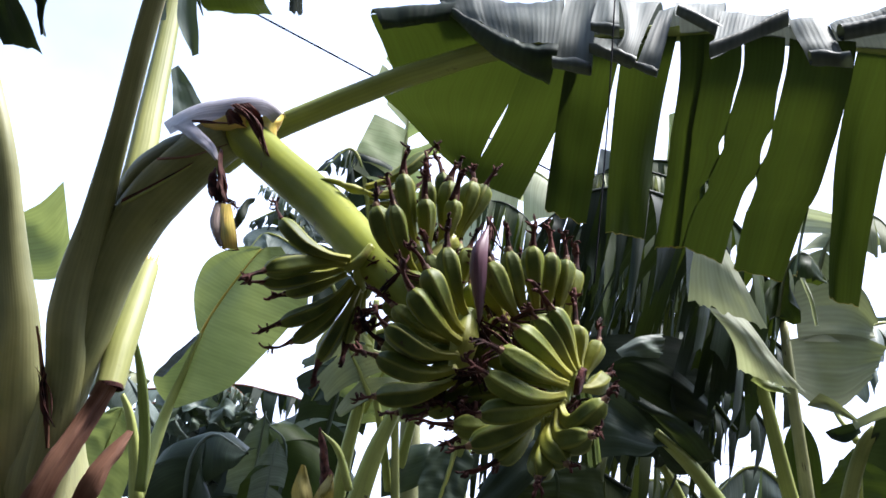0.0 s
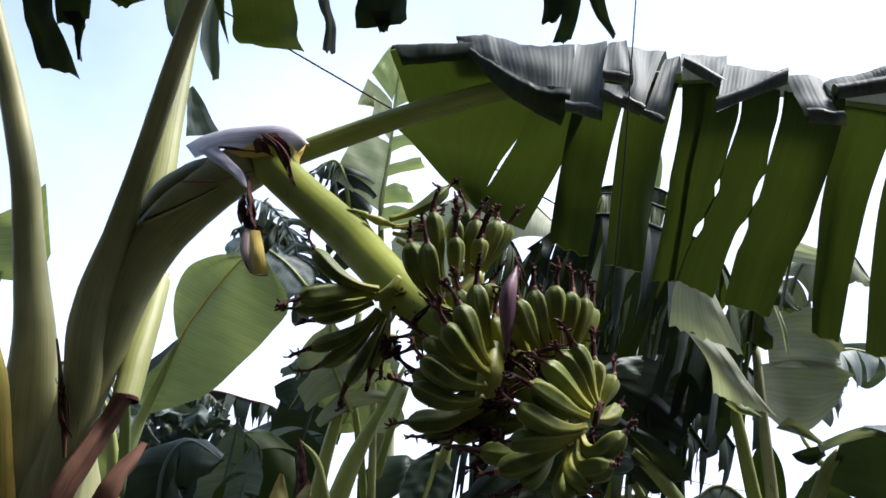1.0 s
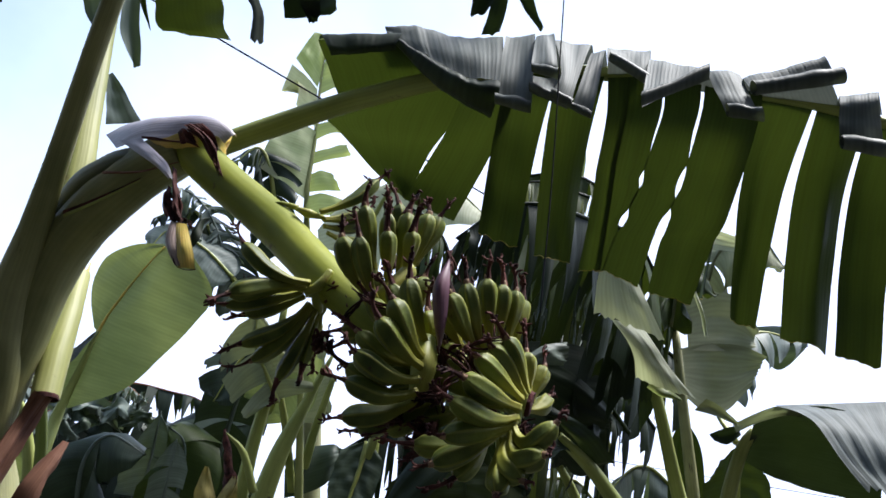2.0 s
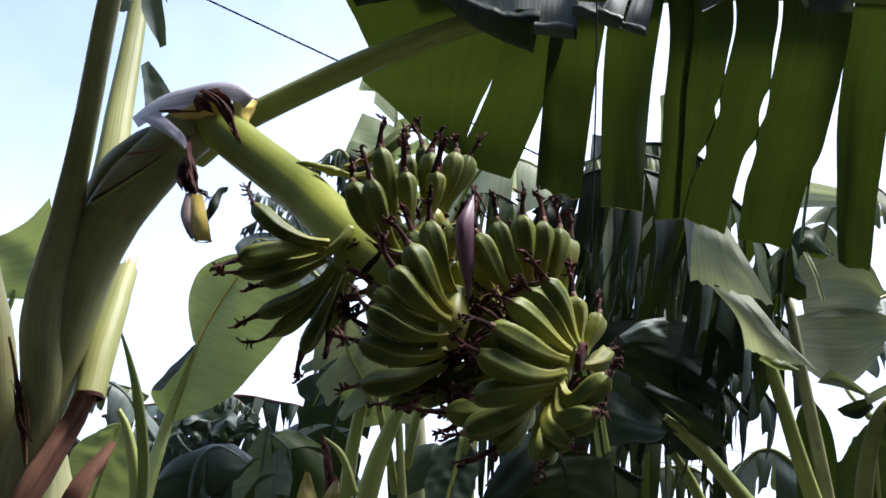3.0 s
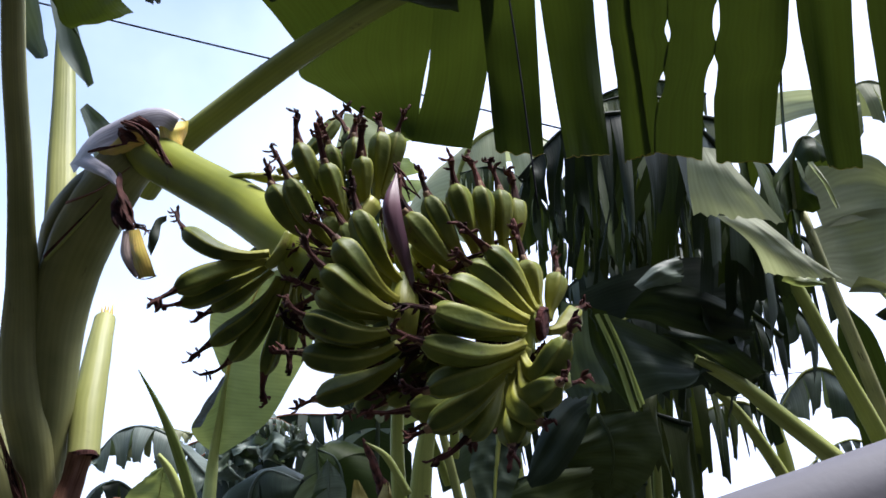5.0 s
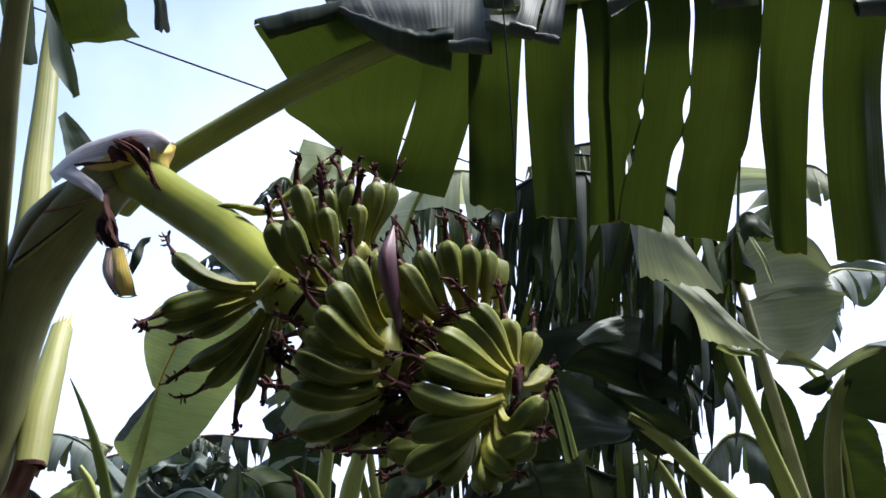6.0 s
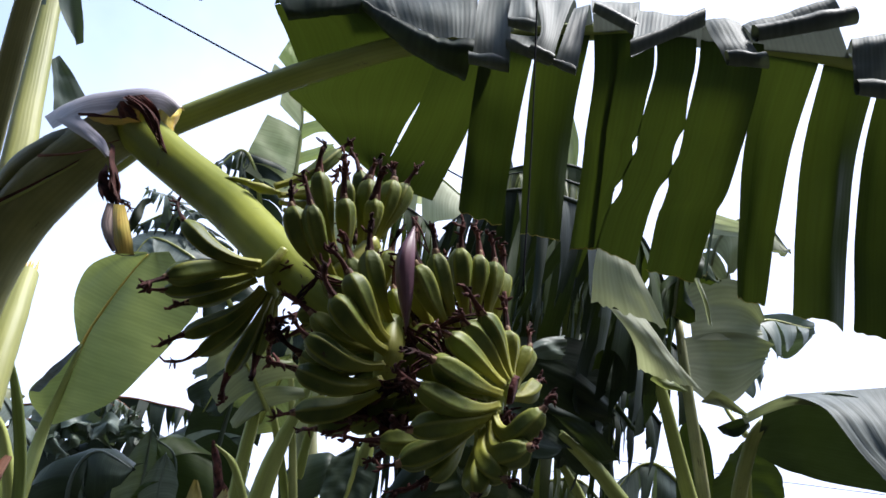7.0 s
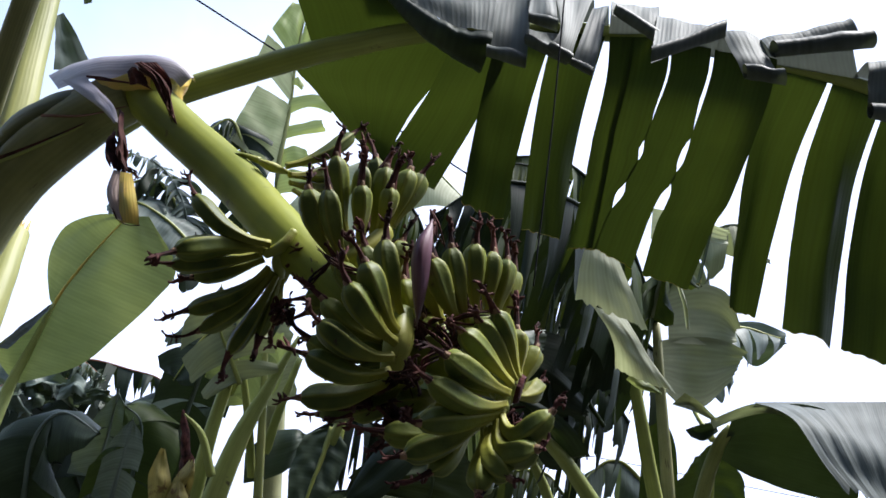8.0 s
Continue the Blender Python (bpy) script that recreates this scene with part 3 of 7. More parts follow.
neck_piece("hanging_bract", [(-0.526, 1.515, 2.181), (-0.525, 1.508, 2.139), (-0.51, 1.501, 2.106), (-0.49, 1.497, 2.08)], [(-0.507, 1.512, 2.179), (-0.495, 1.501, 2.137), (-0.483, 1.495, 2.105), (-0.473, 1.495, 2.076)], TAUPE, "hanging dull taupe side of the bract", -0.006, 0.003, 16)
neck_piece("hanging_bract", [(-0.512, 1.51, 2.177), (-0.502, 1.499, 2.135), (-0.491, 1.493, 2.103), (-0.481, 1.494, 2.075)], [(-0.49, 1.504, 2.176), (-0.471, 1.491, 2.137), (-0.456, 1.484, 2.103), (-0.447, 1.489, 2.075)], OCHRE, "hanging yellow bract with browned tip", -0.006, 0.003, 17)
bm = bmesh.new()
tube(bm, [(-0.505, 1.499, 2.108), (-0.494, 1.497, 2.088), (-0.483, 1.495, 2.077), (-0.465, 1.492, 2.073), (-0.447, 1.489, 2.076)], [0.002, 0.006, 0.003, 0.002, 0.003], 24, 6, 0.4, lumps=1.2)
under(plant, "bract_edge", bm, DRY, "dark maroon edge of the bract")
neck_piece("curled_bract", [(-0.487, 1.533, 2.152), (-0.481, 1.531, 2.175), (-0.47, 1.536, 2.198), (-0.459, 1.544, 2.207)], [(-0.472, 1.518, 2.126), (-0.46, 1.517, 2.154), (-0.461, 1.529, 2.188), (-0.457, 1.543, 2.204)], LEAF_DEEP_SHADED, "dark curled bract", 0.01, 0.004, 18)
rnd = random.Random(31)
bm = bmesh.new()
for k in range(8):
    w = [Vector((rnd.uniform(-1, 1), rnd.uniform(-1, 1), rnd.uniform(-0.6, 0.6))) * 0.010 for _ in range(3)]
    tube(bm, [Vector((-0.532, 1.525, 2.244)) + w[0], Vector((-0.522, 1.52, 2.211)) + w[1], Vector((-0.511, 1.518, 2.179)) + w[2]], [0.005, 0.006, 0.003], 10, 5, 0.4, lumps=1.0, turn=k * 1.3)
for k in range(5):
    w = [Vector((rnd.uniform(-1, 1), rnd.uniform(-1, 1), rnd.uniform(-1, 1))) * 0.006 for _ in range(2)]
    tube(bm, [Vector((-0.513, 1.516, 2.188)) + w[0], Vector((-0.492, 1.522, 2.185)) + w[1], Vector((-0.476, 1.526, 2.172)) + w[0] * 2], [0.003, 0.003, 0.001], 8, 5, 0.5, lumps=0.8)
under(plant, "dry_strand", bm, DRY, "twisted dry strands")
bm = bmesh.new()
for k in range(7):
    w = [Vector((rnd.uniform(-1, 1), rnd.uniform(-1, 1), rnd.uniform(-0.6, 0.6))) * 0.013 for _ in range(3)]
    tube(bm, [Vector((-0.539, 1.535, 2.417)) + w[0], Vector((-0.492, 1.527, 2.379)) + w[1], Vector((-0.453, 1.543, 2.317)) + w[2] * 0.5], [0.007, 0.007, 0.002], 12, 6, 0.35, lumps=1.0, turn=k)
under(plant, "dry_strand", bm, DRY, "crumpled brown flower remains on the bend")
neck_piece("dry_edge", [(-1.005, 1.898, 1.968), (-0.983, 1.92, 1.897), (-0.956, 1.936, 1.816), (-0.917, 1.956, 1.701)], [(-0.999, 1.898, 1.969), (-0.97, 1.924, 1.89), (-0.939, 1.938, 1.814), (-0.908, 1.956, 1.703)], BROWN_SHEATH, "brown dry edge in the fork", 0.0, 0.012, 21, 24)
bm = bmesh.new()
for k in range(7):
    w = [Vector((rnd.uniform(-1, 1), 0.3 * rnd.uniform(-1, 1), rnd.uniform(-1, 1))) * 0.014 for _ in range(3)]
    tube(bm, [Vector((-0.968, 1.918, 1.879)) + w[0], Vector((-0.947, 1.936, 1.817)) + w[1], Vector((-0.92, 1.943, 1.755)) + w[2]], [0.001, 0.004, 0.006, 0.002], 12, 5, 0.4, lumps=1.2, turn=k)
under(plant, "dry_strand", bm, DRY, "dark dry shreds in the fork of the stem")
# the yellow petiole behind, with the foot of its blade
petiole(plant, [(-0.955, 2.09, 1.85), (-0.90, 1.985, 2.03), (-0.868, 1.895, 2.2), (-0.878, 1.9, 2.4), (-0.915, 1.94, 2.6), (-0.952, 1.985, 2.8), (-0.985, 2.02, 3.0), (-1.02, 2.06, 3.3)], [0.03, 0.042, 0.044, 0.038, 0.033, 0.029, 0.026, 0.024], PETIOLE_LIGHT, label="pale yellow petiole lit from above")


def torn_foot(k, lf, rt, mt):
    bm = bmesh.new()
    sheet(bm, lf, rt, 12, 5, belly=0.01, wave=0.015, seed=20 + k)
    under(plant, "leaf_foot", bm, mt, "torn blue-green foot of a leaf blade")


torn_foot(0, [(-0.865, 1.702, 2.988), (-0.855, 1.764, 2.849), (-0.841, 1.796, 2.778), (-0.803, 1.842, 2.731)], [(-0.85, 1.734, 3.018), (-0.828, 1.784, 2.907), (-0.814, 1.822, 2.824), (-0.8, 1.849, 2.74)], LEAF_BLUE)
torn_foot(1, [(-1.005, 1.728, 3.031), (-0.988, 1.772, 2.933), (-0.967, 1.804, 2.865), (-0.922, 1.801, 2.802)], [(-0.902, 1.69, 3.011), (-0.887, 1.727, 2.929), (-0.882, 1.764, 2.845), (-0.871, 1.771, 2.781)], LEAF_BLUE)
torn_foot(2, [(-0.82, 1.574, 2.915), (-0.793, 1.608, 2.84), (-0.768, 1.632, 2.791), (-0.734, 1.66, 2.733)], [(-0.775, 1.574, 2.922), (-0.762, 1.609, 2.845), (-0.751, 1.635, 2.788), (-0.732, 1.66, 2.734)], LEAF)
torn_foot(3, [(-0.968, 2.09, 2.835), (-0.956, 2.115, 2.781), (-0.946, 2.147, 2.708)], [(-0.956, 2.102, 2.861), (-0.916, 2.142, 2.825), (-0.86, 2.195, 2.763)], LEAF_BLUE)
# broken petiole and dry sheaths beside the stem
bm = bmesh.new()
tube(bm, [(-0.823, 1.978, 1.866), (-0.842, 2.02, 1.98), (-0.862, 2.08, 2.11), (-0.89, 2.16, 2.245)], [0.034, 0.036, 0.033, 0.026], 16, 16, 0.8, groove=0.3, lumps=0.05, cap=False)
broken = under(plant, "broken_petiole", bm, PETIOLE_LIGHT, "pale broken-off petiole with torn end")
bm = bmesh.new()
tube(bm, [(-0.821, 1.975, 1.862), (-0.822, 1.976, 1.872), (-0.822, 1.978, 1.88)], [0.0315, 0.0318, 0.0], 6, 16, 0.8, lumps=0.1, cap=False)
hold(part("hollow", bm, DRY, None, "dark browned hollow foot"), broken)
rnd = random.Random(17)
bm = bmesh.new()
for k in range(9):
    o = Vector((rnd.uniform(-1, 1) * 0.018, rnd.uniform(-1, 1) * 0.012, 0))
    tube(bm, [Vector((-0.884, 2.14, 2.21)) + o, Vector((-0.89, 2.16, 2.245)) + o, Vector((-0.895, 2.175, 2.278)) + o * 1.15 + Vector((0, 0, rnd.uniform(-0.01, 0.015)))], [0.006, 0.006, 0.001], 6, 5, 0.4, lumps=0.5)
hold(part("torn_fibre", bm, OCHRE, None, "orange-brown torn fibres"), broken)
bm = bmesh.new()
tube(bm, [(-0.825, 1.976, 1.871), (-0.852, 1.983, 1.8), (-0.869, 1.958, 1.705), (-0.893, 1.944, 1.609), (-0.938, 1.995, 1.433)], [0.030, 0.031, 0.033, 0.038, 0.045], 26, 16, 0.6, groove=0.6, lumps=0.35, cap=False)
under(plant, "dry_sheath", bm, BROWN_SHEATH, "folded-down reddish brown dry sheath")
bm = bmesh.new()
tube(bm, [(-0.761, 2.023, 1.775), (-0.773, 1.992, 1.717), (-0.797, 1.97, 1.639), (-0.839, 2.024, 1.51)], [0.010, 0.026, 0.033, 0.036], 22, 16, 0.5, groove=0.6, lumps=0.5, cap=False)
under(plant, "dry_sheath", bm, BROWN_SHEATH, "reddish brown dry sheath with ragged tip")
petiole(plant, [(-1.046, 2.08, 1.471), (-1.064, 1.925, 1.697), (-1.092, 1.86, 1.84), (-1.136, 1.826, 1.962)], [0.05, 0.036, 0.03, 0.008], OCHRE, label="tan dry petiole stub")

# the leaf over the fruit: midrib, hanging torn strips on its far side, folded ones on its near side
RIB = [(-0.655, 1.85, 2.43), (-0.578, 1.8, 2.478), (-0.498, 1.772, 2.525), (-0.272, 1.712, 2.632), (-0.152, 1.695, 2.687), (-0.054, 1.685, 2.732), (0.034, 1.68, 2.763), (0.167, 1.67, 2.788), (0.267, 1.685, 2.834), (0.542, 1.64, 2.851), (0.813, 1.61, 2.836), (1.009, 1.61, 2.828), (1.301, 1.613, 2.786), (1.637, 1.623, 2.675)]
bm = bmesh.new()
tube(bm, RIB, [0.031, 0.031, 0.031, 0.03, 0.029, 0.028, 0.027, 0.025, 0.023, 0.021, 0.019, 0.017, 0.014, 0.01], 72, 14, 0.85)
arch = under(plant, "arching_leaf", bm, PETIOLE, "long arching leaf with its blade torn into hanging strips")


def hem(row, strip):
    """A thin browned hem along the loose end of a strip."""
    bm = bmesh.new()
    tube(bm, row, [0.0006, 0.001, 0.0007, 0.0011, 0.0006], 24, 5, lumps=0.6)
    hold(part("dry_hem", bm, OCHRE, None, "thin tan dried hem"), strip)


# far side: (place on the midrib where a strip begins and ends, lower corners, belly, crease)
STRIPS = [
    ((0.162, 1.669, 2.801), (0.289, 1.66, 2.816), (0.157, 1.865, 2.432), (0.261, 1.855, 2.4), 0.012, 0.0),
    ((0.289, 1.659, 2.818), (0.413, 1.652, 2.83), (0.309, 1.86, 2.387), (0.401, 1.841, 2.377), -0.012, 0.0),
    ((0.81, 1.613, 2.829), (0.817, 1.613, 2.829), (0.802, 1.964, 2.381), (0.809, 1.958, 2.393), 0.0, 0.0),
    ((0.825, 1.612, 2.83), (0.961, 1.612, 2.825), (0.877, 1.939, 2.329), (0.959, 1.953, 2.319), 0.02, 0.0),
    ((0.973, 1.612, 2.826), (1.108, 1.611, 2.822), (0.998, 1.899, 2.283), (1.118, 1.885, 2.256), -0.025, 0.02),
    ((1.119, 1.611, 2.821), (1.264, 1.619, 2.798), (1.118, 1.847, 2.24), (1.228, 1.822, 2.216), 0.02, 0.0),
    ((1.275, 1.619, 2.798), (1.451, 1.631, 2.763), (1.229, 1.782, 2.205), (1.354, 1.759, 2.202), -0.02, 0.0),]
for k, (a, b, lo, hi, belly, fold) in enumerate(STRIPS):
    a, b, lo, hi = Vector(a), Vector(b), Vector(lo), Vector(hi)
    bow = Vector((0, 0.05, 0.012))
    bm = bmesh.new()
    grid = sheet(bm, [a, a.lerp(lo, 0.3) + bow, a.lerp(lo, 0.65) + bow * 0.8, lo], [b, b.lerp(hi, 0.3) + bow, b.lerp(hi, 0.65) + bow * 0.8, hi], 18, 10, belly=belly, wave=0.014, seed=40 + k, fold=fold, ragged=0.005, pleat=0.004)
    row = [v.co.copy() for v in grid[-1]]
    under(arch, "leaf_strip", bm, LEAF)
    hem(row, arch)
# strips that still hang together in places, so that holes stay between them


def joined_strip(lf, rt, belly, seed):
    bm = bmesh.new()
    grid = sheet(bm, lf, rt, 44, 10, belly=belly, wave=0.004, seed=seed, ragged=0.003, pleat=0.003)
    row = [v.co.copy() for v in grid[-1]]
    under(arch, "leaf_strip", bm, LEAF)
    hem(row, arch)


joined_strip([(0.41, 1.608, 2.797), (0.422, 1.643, 2.726), (0.427, 1.686, 2.67), (0.428, 1.73, 2.612), (0.429, 1.743, 2.596), (0.431, 1.752, 2.583), (0.432, 1.762, 2.571), (0.433, 1.773, 2.556), (0.436, 1.791, 2.533), (0.436, 1.802, 2.517), (0.437, 1.816, 2.499), (0.438, 1.829, 2.48), (0.438, 1.843, 2.461), (0.439, 1.864, 2.433), (0.439, 1.9, 2.381)], [(0.465, 1.59, 2.798), (0.471, 1.627, 2.727), (0.474, 1.672, 2.672), (0.475, 1.718, 2.616), (0.478, 1.731, 2.6), (0.479, 1.74, 2.587), (0.48, 1.751, 2.575), (0.482, 1.762, 2.561), (0.485, 1.781, 2.538), (0.486, 1.792, 2.522), (0.488, 1.807, 2.504), (0.489, 1.821, 2.486), (0.491, 1.834, 2.468), (0.493, 1.856, 2.441), (0.498, 1.894, 2.391)], 0.010, 52)
joined_strip([(0.458, 1.604, 2.806), (0.465, 1.639, 2.733), (0.466, 1.685, 2.677), (0.467, 1.73, 2.62), (0.47, 1.744, 2.605), (0.471, 1.753, 2.593), (0.473, 1.763, 2.581), (0.474, 1.775, 2.566), (0.478, 1.792, 2.543), (0.479, 1.805, 2.527), (0.481, 1.819, 2.509), (0.482, 1.833, 2.491), (0.484, 1.847, 2.472), (0.486, 1.869, 2.445), (0.491, 1.908, 2.395)], [(0.546, 1.584, 2.814), (0.556, 1.617, 2.741), (0.555, 1.667, 2.688), (0.555, 1.717, 2.632), (0.55, 1.731, 2.616), (0.545, 1.742, 2.603), (0.549, 1.753, 2.591), (0.552, 1.765, 2.578), (0.545, 1.785, 2.553), (0.538, 1.798, 2.536), (0.523, 1.814, 2.516), (0.521, 1.829, 2.496), (0.522, 1.843, 2.478), (0.514, 1.866, 2.448), (0.51, 1.904, 2.397)], -0.004, 53)
joined_strip([(0.55, 1.583, 2.814), (0.561, 1.616, 2.742), (0.559, 1.666, 2.688), (0.552, 1.717, 2.632), (0.553, 1.731, 2.616), (0.556, 1.741, 2.604), (0.556, 1.751, 2.592), (0.548, 1.764, 2.576), (0.539, 1.785, 2.551), (0.538, 1.797, 2.535), (0.541, 1.812, 2.518), (0.532, 1.827, 2.498), (0.518, 1.842, 2.477), (0.511, 1.864, 2.447), (0.505, 1.901, 2.397)], [(0.639, 1.563, 2.823), (0.646, 1.594, 2.748), (0.649, 1.647, 2.697), (0.659, 1.7, 2.646), (0.652, 1.715, 2.629), (0.648, 1.727, 2.617), (0.646, 1.738, 2.604), (0.647, 1.752, 2.591), (0.653, 1.772, 2.57), (0.648, 1.787, 2.553), (0.634, 1.804, 2.534), (0.627, 1.821, 2.514), (0.624, 1.836, 2.495), (0.62, 1.86, 2.467), (0.612, 1.926, 2.377)], 0.004, 54)
joined_strip([(0.651, 1.569, 2.817), (0.654, 1.595, 2.75), (0.658, 1.647, 2.7), (0.658, 1.701, 2.647), (0.66, 1.716, 2.631), (0.661, 1.727, 2.619), (0.661, 1.738, 2.608), (0.66, 1.751, 2.594), (0.65, 1.774, 2.57), (0.649, 1.788, 2.554), (0.655, 1.803, 2.538), (0.653, 1.82, 2.519), (0.649, 1.835, 2.5), (0.643, 1.859, 2.471), (0.642, 1.932, 2.367)], [(0.79, 1.548, 2.793), (0.792, 1.559, 2.76), (0.798, 1.607, 2.708), (0.799, 1.662, 2.655), (0.8, 1.678, 2.641), (0.799, 1.688, 2.629), (0.799, 1.701, 2.617), (0.799, 1.715, 2.605), (0.798, 1.736, 2.582), (0.798, 1.751, 2.568), (0.797, 1.768, 2.55), (0.795, 1.786, 2.532), (0.789, 1.804, 2.514), (0.78, 1.832, 2.487), (0.758, 1.921, 2.347)], 0.014, 55)
# the whole foot of the blade, with one slit that does not reach its edge


def loft(bm, lines, rows=18, across=12, wave=0.0, pleat=0.0, seed=0):
    """A smooth sheet through several lines; rows runs along the lines, across from the first line to the last."""
    curves = [spline(q, rows) for q in lines]
    grid, vs, run = [], [], 0.0
    for i in range(rows + 1):
        q = spline([c[i] for c in curves], across)
        if i:
            run += (curves[0][i] - curves[0][i - 1]).length
        vs.append(run)
        made = []
        for j, p in enumerate(q):
            lift = wave * noise.noise(Vector((j / across * 2.3 + seed, i / rows * 3.1, seed * 1.7)))
            lift += pleat * noise.noise(Vector((i / rows * 14 + seed, j / across * 0.9, seed * 0.7)))
            made.append(bm.verts.new(p + Vector((0, -lift, lift * 0.4))))
        grid.append(made)
    wide = sum((curves[k + 1][rows // 2] - curves[k][rows // 2]).length for k in range(len(curves) - 1))
    faces(bm, grid, False, [wide * j / across for j in range(across + 1)], vs)
    lay = bm.loops.layers.uv["uv"]
    for f in bm.faces:
        for loop in f.loops:
            loop[lay].uv = loop[lay].uv.yx
    return grid


SLIT = [(0.069, 1.7, 2.785), (0.039, 1.8, 2.694), (0.01, 1.91, 2.67), (-0.02, 1.975, 2.612), (-0.041, 1.99, 2.55)]


def foot_panel(outer, side, seed):
    """One side of the foot: from its outer edge to the slit, which gapes between its two ends."""
    line = spline(SLIT, 28)
    gape = [p + Vector((side * 0.004 * max(0.0, math.sin(math.pi * (k - 8) / 13)) if 8 < k < 21 else 0.0, 0, 0)) for k, p in enumerate(line)]
    rim = spline(outer, 28)
    bm = bmesh.new()
    sheet(bm, *((rim, gape) if side < 0 else (gape, rim)), 28, 14, belly=0.012 * side, seed=seed)
    hold(part("leaf_foot", bm, LEAF), arch)


foot_panel([(-0.266, 1.8, 2.70), (-0.303, 1.93, 2.738), (-0.256, 1.97, 2.718), (-0.202, 1.985, 2.677), (-0.139, 1.99, 2.622), (-0.041, 1.99, 2.55)], -1, 60)
foot_panel([(0.207, 1.69, 2.805), (0.191, 1.76, 2.734), (0.166, 1.85, 2.659), (0.131, 1.93, 2.578), (0.099, 1.97, 2.5)], 1, 61)
# the near half of the foot, with its rolled lip
bm = bmesh.new()
loft(bm, [[(-0.255, 1.775, 2.70), (-0.157, 1.74, 2.735), (0.025, 1.7, 2.77)], [(-0.30, 1.70, 2.755), (-0.19, 1.68, 2.775), (-0.02, 1.65, 2.80)], [(-0.326, 1.65, 2.785), (-0.252, 1.64, 2.797), (-0.12, 1.635, 2.825)]], 16, 12, 0.008, 0.003, 62)
hold(part("leaf_foot", bm, LEAF), arch)
bm = bmesh.new()
loft(bm, [[(-0.326, 1.65, 2.785), (-0.252, 1.64, 2.797), (-0.12, 1.635, 2.825)], [(-0.318, 1.63, 2.787), (-0.245, 1.62, 2.797), (-0.12, 1.61, 2.82)], [(-0.293, 1.622, 2.742), (-0.233, 1.612, 2.752), (-0.13, 1.605, 2.78)], [(-0.286, 1.64, 2.74), (-0.225, 1.63, 2.748), (-0.13, 1.625, 2.775)]], 16, 12, 0.004, 0.003, 63)
hold(part("rolled_lip", bm, LEAF_DEEP_SHADED, None, "dark rolled lip of the leaf foot"), arch)


def flap(left, right, turns=0.9, radius=0.014, seed=0, belly=0.0):
    """A strip folded over the midrib, whose loose end is rolled up to the front, so that its underside shows, darkened
    by painted-in shade.
    """
    bm = bmesh.new()
    a, b = spline(left, 12), spline(right, 12)
    sheet(bm, a, b, 24, 12, belly=belly, wave=0.006, seed=seed, pleat=0.004)
    strap = hold(part("folded_strip", bm, LEAF_WAXY, None, "grey waxy strip folded over the midrib"), arch)
    d = ((a[-1] - a[-3]) + (b[-1] - b[-3])).normalized()
    nrm = (b[-1] - a[-1]).cross(d).normalized()
    if nrm.y > 0:
        nrm = -nrm
    ea, eb = [a[-1]], [b[-1]]
    for i in range(1, 15):
        w = 2 * math.pi * turns * i / 14
        r = radius * (1.1 - 0.45 * i / 14)
        off = d * math.sin(w) * r + nrm * (1 - math.cos(w)) * r
        ea.append(a[-1] + off)
        eb.append(b[-1] + off * 1.15)
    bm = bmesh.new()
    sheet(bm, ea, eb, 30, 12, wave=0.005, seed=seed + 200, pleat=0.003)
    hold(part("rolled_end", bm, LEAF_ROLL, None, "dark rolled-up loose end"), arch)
    return strap


# the near half folded over the midrib: one long fold with a rolled hem, then straps of uneven width
bm = bmesh.new()
loft(bm, [[(-0.13, 1.69, 2.80), (-0.06, 1.68, 2.82), (0.03, 1.67, 2.825), (0.14, 1.66, 2.83)], [(-0.165, 1.635, 2.844), (-0.08, 1.63, 2.862), (0.02, 1.63, 2.858), (0.134, 1.62, 2.875)], [(-0.163, 1.625, 2.834), (-0.064, 1.585, 2.79), (0.03, 1.56, 2.76), (0.13, 1.545, 2.76)], [(-0.161, 1.622, 2.826), (-0.048, 1.575, 2.74), (0.043, 1.54, 2.678), (0.126, 1.515, 2.665)]], 22, 16, 0.006, 0.005, 71)
hold(part("folded_strip", bm, LEAF_WAXY, None, "long grey waxy fold of the blade with pale veins"), arch)
bm = bmesh.new()
loft(bm, [[(-0.161, 1.622, 2.826), (-0.048, 1.575, 2.74), (0.043, 1.54, 2.678), (0.126, 1.515, 2.665)], [(-0.159, 1.618, 2.822), (-0.050, 1.566, 2.722), (0.046, 1.53, 2.65), (0.124, 1.505, 2.63)], [(-0.156, 1.625, 2.818), (-0.056, 1.585, 2.700), (0.049, 1.56, 2.620), (0.119, 1.545, 2.592)], [(-0.154, 1.632, 2.822), (-0.050, 1.61, 2.708), (0.052, 1.59, 2.63), (0.118, 1.58, 2.60)]], 22, 14, 0.004, 0.004, 72)
hold(part("rolled_hem", bm, LEAF_DEEP_SHADED, None, "dark rolled hem under the fold"), arch)
flap([(0.146, 1.66, 2.8), (0.138, 1.6, 2.863), (0.123, 1.53, 2.7), (0.121, 1.52, 2.612)], [(0.231, 1.66, 2.814), (0.21, 1.59, 2.877), (0.201, 1.51, 2.699), (0.201, 1.495, 2.587)], 1.1, 0.015, 73, 0.006)
flap([(0.279, 1.66, 2.837), (0.258, 1.58, 2.859), (0.263, 1.49, 2.694), (0.236, 1.47, 2.622)], [(0.382, 1.65, 2.862), (0.352, 1.57, 2.858), (0.301, 1.48, 2.68), (0.285, 1.465, 2.594)], 0.9, 0.012, 75)
